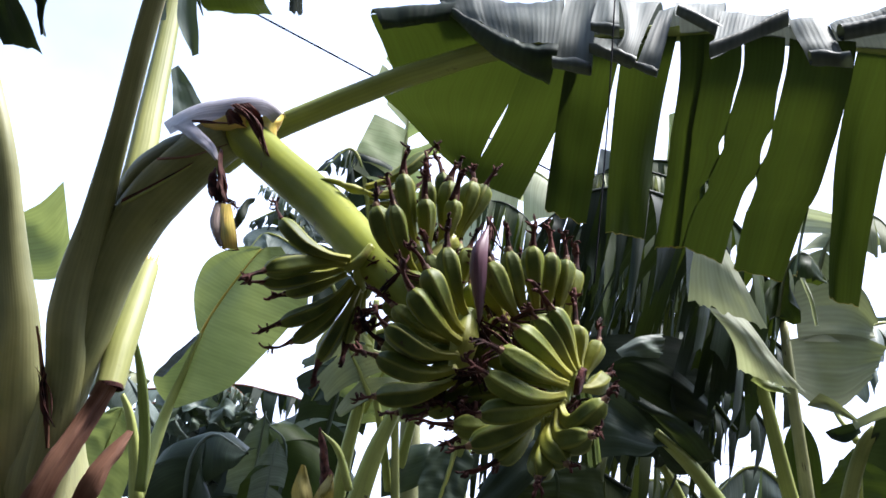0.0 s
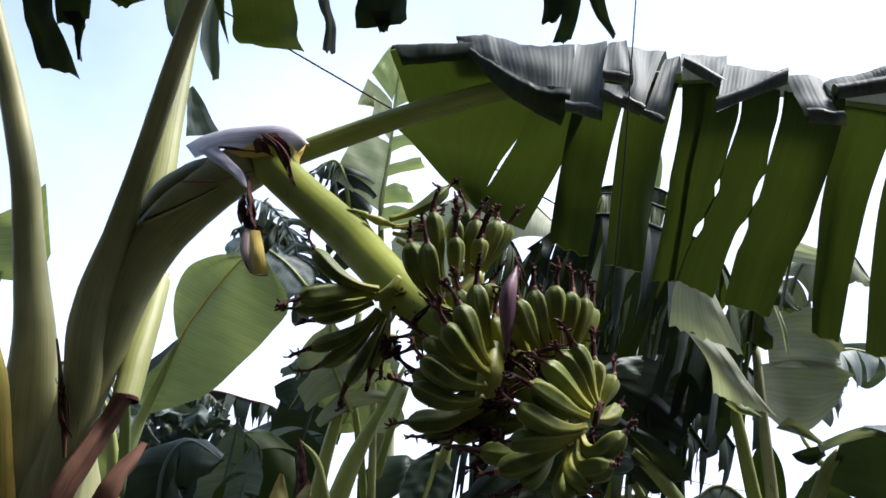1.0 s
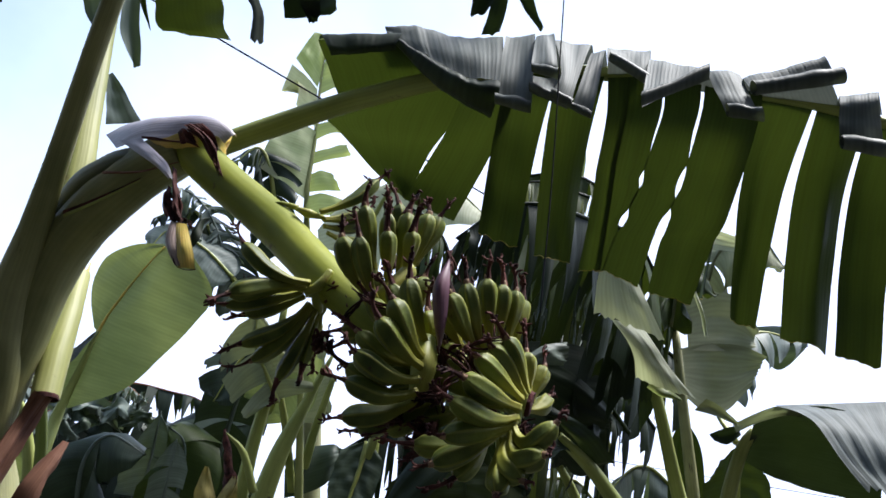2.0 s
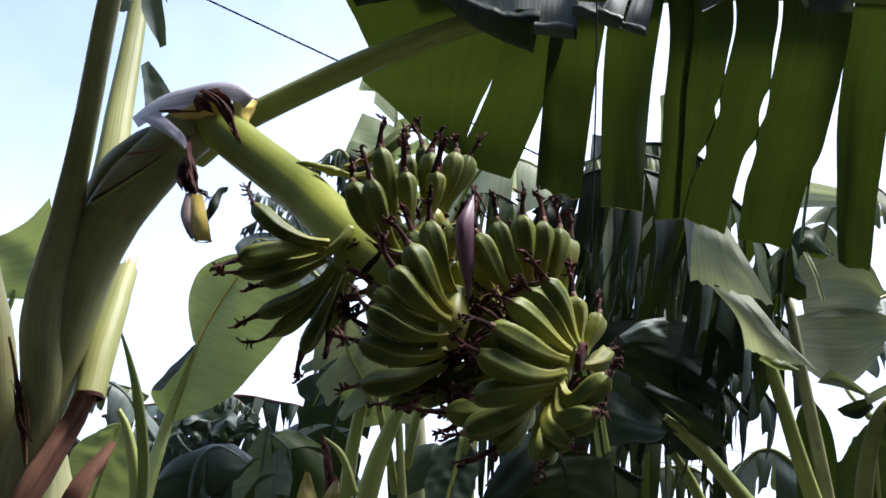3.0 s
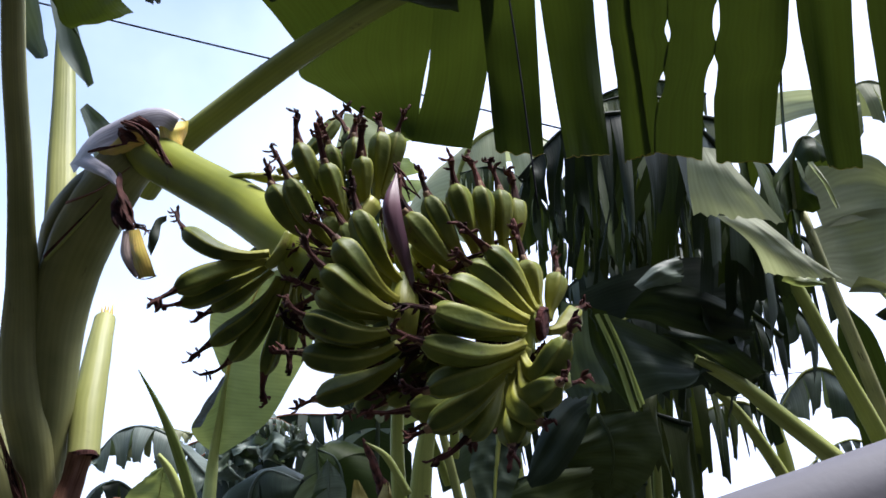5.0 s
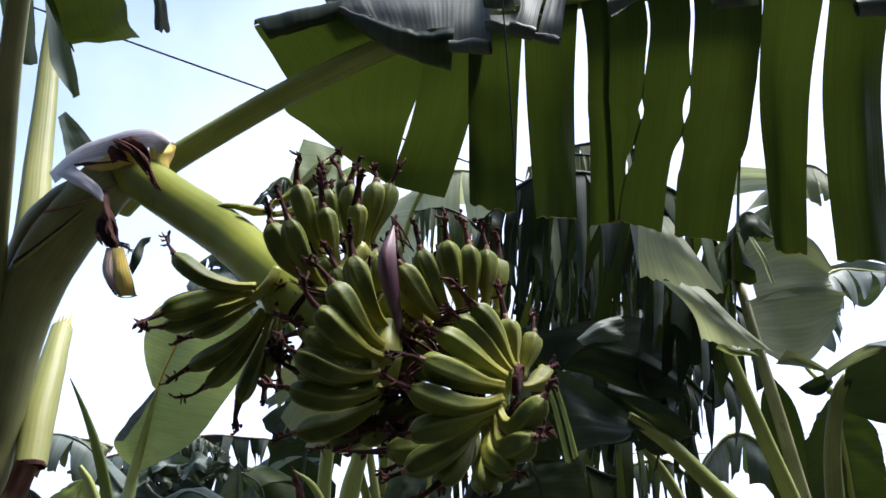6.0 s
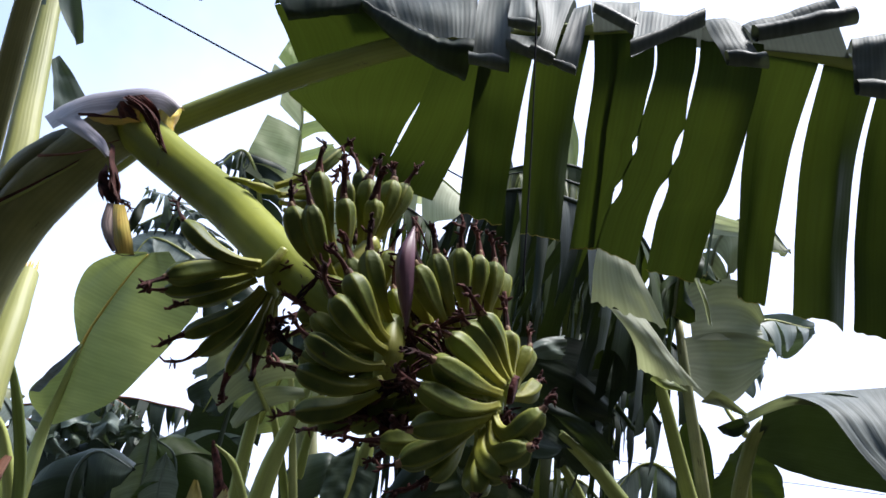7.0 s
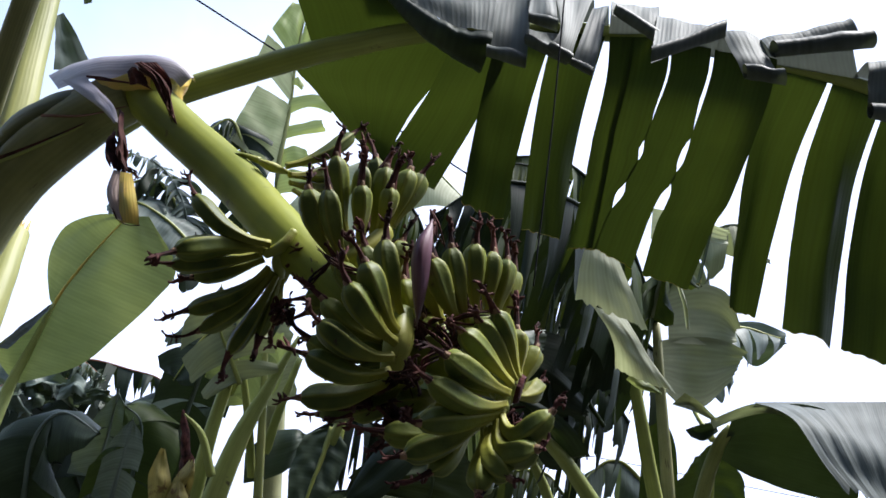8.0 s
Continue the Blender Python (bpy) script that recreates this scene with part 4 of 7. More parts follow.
flap([(0.222, 1.62, 2.754), (0.202, 1.55, 2.721), (0.192, 1.5, 2.663), (0.19, 1.49, 2.639)], [(0.329, 1.62, 2.772), (0.302, 1.54, 2.717), (0.281, 1.48, 2.637), (0.28, 1.475, 2.6)], 1.1, 0.012, 76)
flap([(0.234, 1.66, 2.829), (0.213, 1.58, 2.863), (0.188, 1.47, 2.714), (0.187, 1.46, 2.675)], [(0.279, 1.66, 2.837), (0.257, 1.58, 2.877), (0.245, 1.46, 2.71), (0.247, 1.45, 2.66)], 1.2, 0.012, 74)
flap([(0.378, 1.65, 2.846), (0.351, 1.56, 2.824), (0.307, 1.48, 2.668), (0.289, 1.47, 2.597)], [(0.42, 1.65, 2.853), (0.386, 1.56, 2.842), (0.349, 1.47, 2.667), (0.333, 1.455, 2.57)], 0.8, 0.010, 77)
flap([(0.418, 1.64, 2.831), (0.38, 1.52, 2.818), (0.365, 1.47, 2.762), (0.363, 1.45, 2.73)], [(0.529, 1.64, 2.849), (0.486, 1.51, 2.825), (0.465, 1.45, 2.732), (0.451, 1.43, 2.669)], 1.2, 0.013, 78)
flap([(0.52, 1.63, 2.811), (0.473, 1.48, 2.78), (0.429, 1.38, 2.629), (0.407, 1.33, 2.538)], [(0.682, 1.62, 2.816), (0.61, 1.46, 2.758), (0.578, 1.38, 2.687), (0.565, 1.35, 2.652)], 1.3, 0.016, 79)
flap([(0.682, 1.62, 2.816), (0.597, 1.44, 2.741), (0.589, 1.37, 2.636), (0.602, 1.345, 2.564)], [(0.77, 1.61, 2.809), (0.671, 1.42, 2.733), (0.661, 1.35, 2.621), (0.665, 1.315, 2.546)], 1.2, 0.016, 80, -0.006)
flap([(0.772, 1.6, 2.817), (0.666, 1.4, 2.712), (0.657, 1.36, 2.662), (0.662, 1.35, 2.636)], [(1.03, 1.6, 2.83), (0.844, 1.36, 2.769), (0.837, 1.32, 2.713), (0.845, 1.31, 2.68)], 1.3, 0.019, 81)
flap([(1.036, 1.627, 2.862), (0.846, 1.314, 2.639), (0.82, 1.283, 2.561), (0.824, 1.294, 2.51)], [(1.164, 1.63, 2.851), (0.919, 1.286, 2.648), (0.9, 1.261, 2.559), (0.913, 1.276, 2.499)], 1.2, 0.018, 82)
flap([(1.087, 1.502, 2.723), (0.939, 1.278, 2.618), (0.935, 1.267, 2.543), (0.948, 1.28, 2.488)], [(1.221, 1.496, 2.681), (1.041, 1.263, 2.597), (1.034, 1.252, 2.523), (1.047, 1.269, 2.459)], 1.2, 0.018, 83)

# strips of higher leaves that hang into view above the neck
bm = bmesh.new()
tube(bm, [(-1.737, 1.528, 3.488), (-1.215, 1.422, 3.102), (-0.64, 1.328, 2.836), (-0.282, 1.208, 2.748), (-0.072, 1.401, 2.941), (0.193, 1.581, 3.164)], [0.03, 0.026, 0.022, 0.018, 0.014, 0.01], 30, 10)
upper = under(plant, "upper_leaf", bm, PETIOLE, "upper leaf whose torn strips hang down")


def upper_strip(k, lf, rt, mt):
    bm = bmesh.new()
    sheet(bm, lf, rt, 12, 6, belly=0.012, wave=0.02, seed=90 + k, ragged=0.006)
    hold(part("leaf_strip", bm, mt), upper)


upper_strip(0, [(-0.702, 1.395, 2.804), (-0.679, 1.44, 2.7), (-0.661, 1.47, 2.63), (-0.64, 1.48, 2.61)], [(-0.537, 1.309, 2.758), (-0.513, 1.351, 2.659), (-0.495, 1.383, 2.611), (-0.472, 1.403, 2.567)], LEAF)
upper_strip(1, [(-0.473, 1.251, 2.717), (-0.447, 1.292, 2.623), (-0.427, 1.318, 2.589), (-0.422, 1.342, 2.532)], [(-0.446, 1.249, 2.722), (-0.424, 1.291, 2.627), (-0.402, 1.321, 2.582), (-0.395, 1.34, 2.539)], LEAF_WAXY)
upper_strip(2, [(-0.377, 1.215, 2.704), (-0.361, 1.246, 2.631), (-0.35, 1.279, 2.556)], [(-0.27, 1.178, 2.692), (-0.259, 1.209, 2.62), (-0.247, 1.232, 2.566)], LEAF_DEEP_SHADED)
upper_strip(3, [(-0.326, 1.238, 2.575), (-0.311, 1.247, 2.556), (-0.3, 1.253, 2.542)], [(-0.286, 1.236, 2.581), (-0.281, 1.245, 2.561), (-0.282, 1.252, 2.544)], LEAF_DEEP_SHADED)
upper_strip(4, [(-1.169, 1.366, 2.728), (-1.108, 1.407, 2.584), (-1.083, 1.436, 2.518), (-1.04, 1.464, 2.454)], [(-1.049, 1.329, 2.718), (-1.03, 1.387, 2.583), (-1, 1.415, 2.519), (-0.948, 1.45, 2.438)], LEAF_DEEP_SHADED)
upper_strip(5, [(-1.082, 1.361, 2.742), (-1.055, 1.41, 2.629), (-1.036, 1.439, 2.562)], [(-0.989, 1.356, 2.757), (-0.968, 1.406, 2.643), (-0.963, 1.433, 2.58)], LEAF_DEEP_SHADED)
upper_strip(6, [(-1.028, 1.429, 2.587), (-1, 1.442, 2.556), (-0.976, 1.469, 2.496)], [(-0.991, 1.427, 2.593), (-0.972, 1.441, 2.561), (-0.971, 1.469, 2.496)], LEAF_DEEP_SHADED)
upper_strip(7, [(-1.185, 1.65, 3.054), (-1.146, 1.724, 2.891), (-1.087, 1.746, 2.852)], [(-0.989, 1.652, 3.082), (-0.988, 1.726, 2.914), (-1.05, 1.745, 2.86)], LEAF)
upper_strip(8, [(0.01, 1.558, 3.085), (0.039, 1.603, 2.982), (0.043, 1.627, 2.925)], [(0.074, 1.554, 3.096), (0.101, 1.599, 2.992), (0.081, 1.623, 2.937)], LEAF_DEEP_SHADED)
upper_strip(9, [(0.078, 1.593, 3.132), (0.095, 1.652, 2.996), (0.084, 1.686, 2.917)], [(0.136, 1.59, 3.142), (0.139, 1.649, 3.003), (0.13, 1.681, 2.93)], LEAF_DEEP_SHADED)
upper_strip(10, [(0.122, 1.591, 3.139), (0.166, 1.642, 3.022), (0.239, 1.673, 2.953)], [(0.166, 1.588, 3.146), (0.206, 1.64, 3.028), (0.244, 1.668, 2.965)], LEAF_DEEP_SHADED)

# ---- the fruit bunch ----
bunch = empty("banana_bunch", (-0.476, 1.456, 2.316), "unripe green banana bunch hanging on its arched stalk", "banana bunch")
STALK_LINE = [(-0.601, 1.665, 2.464), (-0.538, 1.637, 2.402), (-0.435, 1.589, 2.313), (-0.313, 1.52, 2.21), (-0.209, 1.441, 2.102), (-0.113, 1.368, 2.008), (-0.002, 1.314, 1.927), (0.105, 1.281, 1.874), (0.172, 1.246, 1.851), (0.182, 1.235, 1.846)]
bm = bmesh.new()
tube(bm, STALK_LINE, [0.044, 0.047, 0.046, 0.046, 0.043, 0.038, 0.033, 0.028, 0.025, 0.023], 40, 18, lumps=0.03)
under(bunch, "fruit_stalk", bm, STALK, "thick smooth yellow-green fruit stalk")
bm = bmesh.new()
tube(bm, [(0.17, 1.241, 1.85), (0.181, 1.232, 1.845), (0.194, 1.228, 1.842)], [0.025, 0.0255, 0.0245], 8, 18, lumps=0.1)
under(bunch, "stalk_stub", bm, CROWN, "yellow-brown stub of the stalk")
bm = bmesh.new()
tube(bm, [(0.191, 1.229, 1.843), (0.199, 1.227, 1.84), (0.201, 1.2265, 1.8395)], [0.0225, 0.0215, 0.015], 8, 22, lumps=0.35)
under(bunch, "cut_end", bm, CUT, "dark browned cut end of the stalk")


def crown(points, radii):
    bm = bmesh.new()
    tube(bm, points, radii, 12, 12, 0.8, lumps=0.15)
    under(bunch, "crown", bm, CROWN, "yellowish crown where the fingers join")


crown([(-0.175, 1.37, 2.073), (-0.188, 1.371, 2.045), (-0.215, 1.389, 2.03)], [0.010, 0.013, 0.009])
crown([(-0.176, 1.372, 2.069), (-0.191, 1.4, 2.031), (-0.186, 1.432, 2.01)], [0.010, 0.013, 0.008])
crown([(-0.273, 1.473, 2.236), (-0.247, 1.476, 2.231), (-0.217, 1.496, 2.236)], [0.006, 0.012, 0.005])
crown([(-0.35, 1.512, 2.245), (-0.315, 1.496, 2.253), (-0.273, 1.493, 2.247)], [0.002, 0.004, 0.008])
crown([(-0.1, 1.314, 2.005), (-0.064, 1.294, 2.024), (-0.027, 1.303, 2.078)], [0.018, 0.02, 0.016])
crown([(0.015, 1.265, 1.939), (0.014, 1.245, 1.885), (0.011, 1.254, 1.84)], [0.016, 0.022, 0.016])
crown([(0.084, 1.257, 1.928), (0.119, 1.252, 1.939), (0.16, 1.267, 1.954)], [0.012, 0.016, 0.012])
crown([(0.189, 1.229, 1.86), (0.178, 1.222, 1.846), (0.174, 1.221, 1.829), (0.172, 1.221, 1.805)], [0.011, 0.013, 0.014, 0.013])
crown([(0.172, 1.214, 1.812), (0.158, 1.222, 1.794), (0.141, 1.243, 1.785)], [0.013, 0.015, 0.012])


def finger(base, tip, fat=0.0185, bend=0.12, flower=1.0, seed=0, lean=(0, 0, 0)):
    """One banana: a thin neck, an angular curved body and a withered flower at the tip."""
    rnd = random.Random(seed)
    a, b = Vector(base), Vector(tip)
    d = b - a
    ln = d.length
    sag = Vector((0, -0.35, -1.0))
    sag = (sag - d * sag.dot(d) / d.length_squared)
    sag = sag.normalized() if sag.length > 0.05 else Vector((0, -1, 0))
    off = sag * ln * bend + Vector(lean) * ln
    pts = [a, a + d * 0.25 + off * 0.75, a + d * 0.55 + off, a + d * 0.82 + off * 0.5, b]
    fat *= rnd.uniform(0.80, 0.96)
    bm = bmesh.new()
    tube(bm, pts, [fat * k for k in (0.42, 0.40, 0.46, 0.64, 0.86, 1.0, 1.07, 1.04, 0.88, 0.42)], 20, 20, ridge=1.3, turn=rnd.uniform(0, 6), unit=True, lumps=0.06)
    ob = under(bunch, "finger", bm, SKIN)
    if flower:
        bm = bmesh.new()
        t = (b - pts[3]).normalized()
        q = b - t * 0.004
        sw = Vector((rnd.uniform(-1, 1), rnd.uniform(-1, 1), rnd.uniform(-0.5, 1))) * 0.45
        flower *= rnd.uniform(0.6, 1.25)
        e1 = q + (t + sw * 0.5).normalized() * 0.028 * flower
        e2 = e1 + (t + sw * 1.4).normalized() * 0.024 * flower
        tube(bm, [q, e1, e2], [0.0074, 0.0048, 0.0034, 0.0046, 0.0026], 12, 8, 0.7, lumps=1.0)
        for k in range(6):
            s2 = Vector((rnd.uniform(-1, 1), rnd.uniform(-1, 1), rnd.uniform(-1, 1)))
            st = e1.lerp(e2, rnd.uniform(0, 1))
            far = st + (t * 0.7 + s2).normalized() * rnd.uniform(0.007, 0.019)
            tube(bm, [st, st.lerp(far, 0.5) + Vector((s2.y, s2.z, s2.x)) * 0.004, far], [0.0036, 0.0024, 0.0032, 0.0012], 6, 5, 0.6, lumps=1.0)
        tip_cap = bmesh.new()
        tube(tip_cap, [b - t * 0.011, b - t * 0.003, b + t * 0.008], [fat * 0.50, fat * 0.47, 0.0045], 6, 8, 0.9, lumps=0.25)
        hold(part("finger_tip", tip_cap, TIP, None, "pinkish brown finger tip"), ob)
        hold(part("withered_flower", bm, DRY, None, "dark withered flower remnant"), ob)
    return ob


# fingers: base, tip, thickness, bend, size of the flower remnant, seed
# topmost small hand
finger((-0.225, 1.474, 2.237), (-0.118, 1.496, 2.343), 0.017, 0.10, 1.0, 1)
finger((-0.217, 1.49, 2.23), (-0.134, 1.545, 2.286), 0.014, 0.05, 1.0, 2)
finger((-0.213, 1.495, 2.217), (-0.139, 1.558, 2.256), 0.013, 0.05, 1.0, 3)
finger((-0.203, 1.49, 2.201), (-0.144, 1.553, 2.217), 0.012, 0.05, 1.0, 4)
# hand on the stem side
finger((-0.209, 1.372, 2.043), (-0.344, 1.362, 2.097), 0.0165, 0.16, 1.0, 5)
finger((-0.216, 1.385, 2.039), (-0.346, 1.342, 1.99), 0.0195, -0.06, 1.0, 6)
finger((-0.224, 1.4, 2.033), (-0.354, 1.38, 1.98), 0.017, 0.05, 1.0, 7)
finger((-0.217, 1.412, 2.03), (-0.323, 1.434, 1.984), 0.0165, 0.06, 1.0, 8)
finger((-0.206, 1.417, 2.018), (-0.315, 1.407, 1.917), 0.0165, 0.12, 1.0, 9)
finger((-0.199, 1.419, 2.012), (-0.292, 1.438, 1.897), 0.016, 0.10, 1.0, 10)
finger((-0.192, 1.421, 2.008), (-0.239, 1.438, 1.868), 0.0155, 0.06, 1.0, 11)
finger((-0.187, 1.432, 2.01), (-0.199, 1.443, 1.906), 0.013, 0.05, 1.0, 12)
finger((-0.182, 1.441, 2.014), (-0.184, 1.465, 1.934), 0.012, 0.03, 1.0, 13)
finger((-0.215, 1.436, 2.052), (-0.325, 1.488, 2.068), 0.016, 0.10, 1.0, 14)
# upper hand
finger((-0.107, 1.297, 2.019), (-0.159, 1.225, 2.085), 0.0185, 0.16, 1.0, 15)
finger((-0.082, 1.283, 2.001), (-0.129, 1.204, 2.082), 0.0175, 0.12, 1.0, 16)
finger((-0.091, 1.321, 2.062), (-0.13, 1.264, 2.17), 0.0165, 0.06, 1.0, 17)
finger((-0.069, 1.313, 2.057), (-0.084, 1.266, 2.162), 0.0165, 0.04, 1.0, 18)
finger((-0.066, 1.289, 2.037), (-0.082, 1.233, 2.114), 0.016, 0.05, 1.0, 19)
finger((-0.049, 1.317, 2.072), (-0.048, 1.281, 2.177), 0.0165, 0.04, 1.0, 20)
finger((-0.038, 1.297, 2.066), (-0.035, 1.266, 2.136), 0.0165, 0.04, 1.0, 21)
finger((-0.027, 1.321, 2.086), (-0.008, 1.297, 2.189), 0.0165, 0.02, 1.0, 22)
finger((-0.021, 1.327, 2.097), (0.013, 1.316, 2.195), 0.0165, 0.02, 1.0, 23)
finger((-0.043, 1.36, 2.097), (-0.068, 1.33, 2.216), 0.0165, 0.02, 1.0, 24)
# middle hand
finger((0.014, 1.254, 1.927), (-0.033, 1.198, 2.017), 0.0195, 0.12, 1.0, 25)
finger((0.01, 1.235, 1.895), (-0.056, 1.176, 1.969), 0.019, 0.10, 1.0, 26)
finger((0.008, 1.222, 1.875), (-0.074, 1.167, 1.929), 0.019, 0.10, 1.0, 27)
finger((0.003, 1.27, 1.929), (-0.06, 1.232, 2.015), 0.018, 0.08, 1.0, 28)
finger((0.008, 1.221, 1.853), (-0.102, 1.177, 1.87), 0.0185, 0.14, 1.0, 29)
finger((0.008, 1.234, 1.836), (-0.11, 1.196, 1.828), 0.018, 0.14, 1.0, 30)
finger((0.013, 1.269, 1.83), (-0.107, 1.25, 1.78), 0.021, 0.08, 1.0, 31)
finger((-0.008, 1.285, 1.893), (-0.104, 1.25, 1.927), 0.018, 0.10, 1.0, 32)
finger((-0.014, 1.317, 1.872), (-0.114, 1.275, 1.871), 0.018, 0.10, 1.0, 33)
finger((0.02, 1.332, 1.837), (-0.076, 1.357, 1.782), 0.019, 0.08, 1.0, 34)
finger((-0.009, 1.299, 1.936), (-0.093, 1.265, 1.993), 0.018, 0.08, 1.0, 35)
# hand beside the bract
finger((0.098, 1.241, 1.927), (0.037, 1.179, 1.996), 0.0195, 0.06, 1.0, 36)
finger((0.11, 1.24, 1.93), (0.065, 1.194, 2.024), 0.017, 0.06, 1.0, 37)
finger((0.123, 1.249, 1.946), (0.101, 1.206, 2.043), 0.0175, 0.05, 1.0, 38)
finger((0.14, 1.257, 1.952), (0.134, 1.227, 2.045), 0.0175, 0.05, 1.0, 39)
finger((0.157, 1.266, 1.957), (0.161, 1.248, 2.045), 0.017, 0.05, 1.0, 40)
finger((0.078, 1.267, 1.932), (0.04, 1.244, 1.984), 0.017, 0.05, 1.0, 41)
finger((0.174, 1.287, 1.958), (0.182, 1.291, 2.047), 0.016, 0.05, 1.0, 42)
# last hand round the cut end
finger((0.19, 1.212, 1.854), (0.138, 1.168, 1.93), 0.0165, -0.10, 1.0, 43)
finger((0.184, 1.204, 1.847), (0.113, 1.157, 1.908), 0.0165, -0.06, 1.0, 44)
finger((0.178, 1.197, 1.839), (0.089, 1.14, 1.884), 0.0175, 0.0, 1.0, 45)
finger((0.172, 1.187, 1.824), (0.07, 1.116, 1.84), 0.018, 0.04, 1.0, 46)
finger((0.17, 1.189, 1.809), (0.053, 1.121, 1.805), 0.0185, 0.12, 1.0, 47)
finger((0.169, 1.194, 1.796), (0.052, 1.149, 1.754), 0.019, 0.02, 1.0, 48)
finger((0.155, 1.219, 1.789), (0.045, 1.198, 1.718), 0.021, 0.04, 1.0, 49)
finger((0.151, 1.26, 1.795), (0.016, 1.249, 1.752), 0.020, 0.08, 1.0, 50)
finger((0.165, 1.195, 1.797), (0.22, 1.13, 1.793), 0.019, 0.4, 0.5, 51, (0, 0, 0))
finger((0.164, 1.19, 1.784), (0.204, 1.125, 1.742), 0.0185, 0.32, 0.4, 52, (0, 0, 0))
finger((0.16, 1.195, 1.774), (0.178, 1.15, 1.704), 0.0175, 0.1, 0.4, 53, (-0.12, 0, 0))
finger((0.15, 1.2, 1.772), (0.144, 1.165, 1.682), 0.0185, 0.04, 0.6, 54, (0, 0, 0))
finger((0.137, 1.244, 1.783), (0.087, 1.235, 1.707), 0.020, 0.05, 1.0, 55)
finger((0.195, 1.231, 1.859), (0.183, 1.223, 1.928), 0.0165, 0.0, 1.0, 56)
finger((0.205, 1.256, 1.853), (0.226, 1.269, 1.921), 0.0165, 0.0, 1.0, 57)
finger((0.202, 1.262, 1.84), (0.246, 1.31, 1.877), 0.0165, 0.1, 1.0, 58)
finger((0.188, 1.273, 1.814), (0.221, 1.35, 1.787), 0.0165, 0.1, 1.0, 59)
# the far side, seen only past the edges
finger((-0.048, 1.324, 1.98), (-0.098, 1.292, 2.055), 0.018, 0.05, 1.0, 60)
finger((-0.009, 1.322, 1.984), (-0, 1.317, 2.069), 0.018, 0.05, 1.0, 61)
finger((0.046, 1.322, 1.931), (0.012, 1.303, 2.001), 0.018, 0.05, 1.0, 62)
finger((0.065, 1.321, 1.933), (0.069, 1.304, 2.02), 0.018, 0.05, 1.0, 63)
finger((0.03, 1.331, 1.912), (-0.058, 1.32, 1.916), 0.018, 0.05, 1.0, 64)
finger((0.041, 1.329, 1.893), (-0.043, 1.315, 1.877), 0.018, 0.05, 1.0, 65)
finger((0.09, 1.313, 1.876), (0.02, 1.293, 1.899), 0.018, 0.05, 1.0, 66)
finger((0.106, 1.305, 1.895), (0.052, 1.285, 1.94), 0.018, 0.05, 1.0, 67)
finger((0.104, 1.328, 1.843), (0.031, 1.31, 1.81), 0.018, 0.05, 1.0, 68)
finger((0.114, 1.315, 1.822), (0.047, 1.301, 1.756), 0.019, 0.05, 1.0, 69)
finger((0.133, 1.301, 1.803), (0.104, 1.302, 1.727), 0.018, 0.05, 1.0, 70)
finger((-0.072, 1.365, 2.012), (-0.123, 1.393, 1.95), 0.017, 0.05, 1.0, 71)
finger((0.05, 1.308, 1.888), (-0.037, 1.31, 1.838), 0.019, 0.08, 1.0, 72)
finger((0.064, 1.323, 1.855), (-0.029, 1.334, 1.784), 0.019, 0.08, 1.0, 73)
finger((0.086, 1.318, 1.915), (0.022, 1.318, 1.967), 0.018, 0.08, 1.0, 74)
finger((0.046, 1.36, 1.872), (0.038, 1.375, 1.787), 0.019, 0.05, 1.0, 75)
finger((-0.023, 1.348, 1.95), (-0.096, 1.369, 1.905), 0.018, 0.08, 1.0, 76)
finger((-0.058, 1.354, 1.989), (-0.134, 1.367, 1.961), 0.018, 0.08, 1.0, 77)
finger((-0.167, 1.449, 2.075), (-0.21, 1.554, 2.037), 0.016, 0.08, 1.0, 78)
finger((-0.049, 1.372, 1.996), (-0.022, 1.426, 2.121), 0.018, 0.05, 1.0, 79)
finger((0.016, 1.365, 1.961), (0.037, 1.406, 2.065), 0.018, 0.05, 1.0, 80)
finger((0.065, 1.358, 1.874), (-0.025, 1.424, 1.828), 0.018, 0.08, 1.0, 81)
finger((0.122, 1.345, 1.878), (0.087, 1.383, 1.966), 0.018, 0.05, 1.0, 82)
finger((0.106, 1.347, 1.847), (0.079, 1.401, 1.778), 0.018, 0.08, 1.0, 83)
finger((0.156, 1.313, 1.875), (0.168, 1.354, 1.978), 0.018, 0.05, 1.0, 84)
finger((0.135, 1.333, 1.829), (0.128, 1.385, 1.762), 0.018, 0.05, 1.0, 85)
# a purple flower bract still stuck between two rows of fruit, and brown shreds
bm = bmesh.new()
sheet(bm, [(0.027, 1.17, 2.054), (0.007, 1.167, 1.999), (0.016, 1.184, 1.949), (0.035, 1.224, 1.907)], [(0.029, 1.17, 2.054), (0.033, 1.156, 1.998), (0.037, 1.178, 1.95), (0.037, 1.224, 1.907)], 14, 6, belly=-0.014, wave=0.004, seed=8)
under(bunch, "flower_bract", bm, BRACT, "narrow dull purple flower bract")
rnd = random.Random(5)
shreds = bmesh.new()
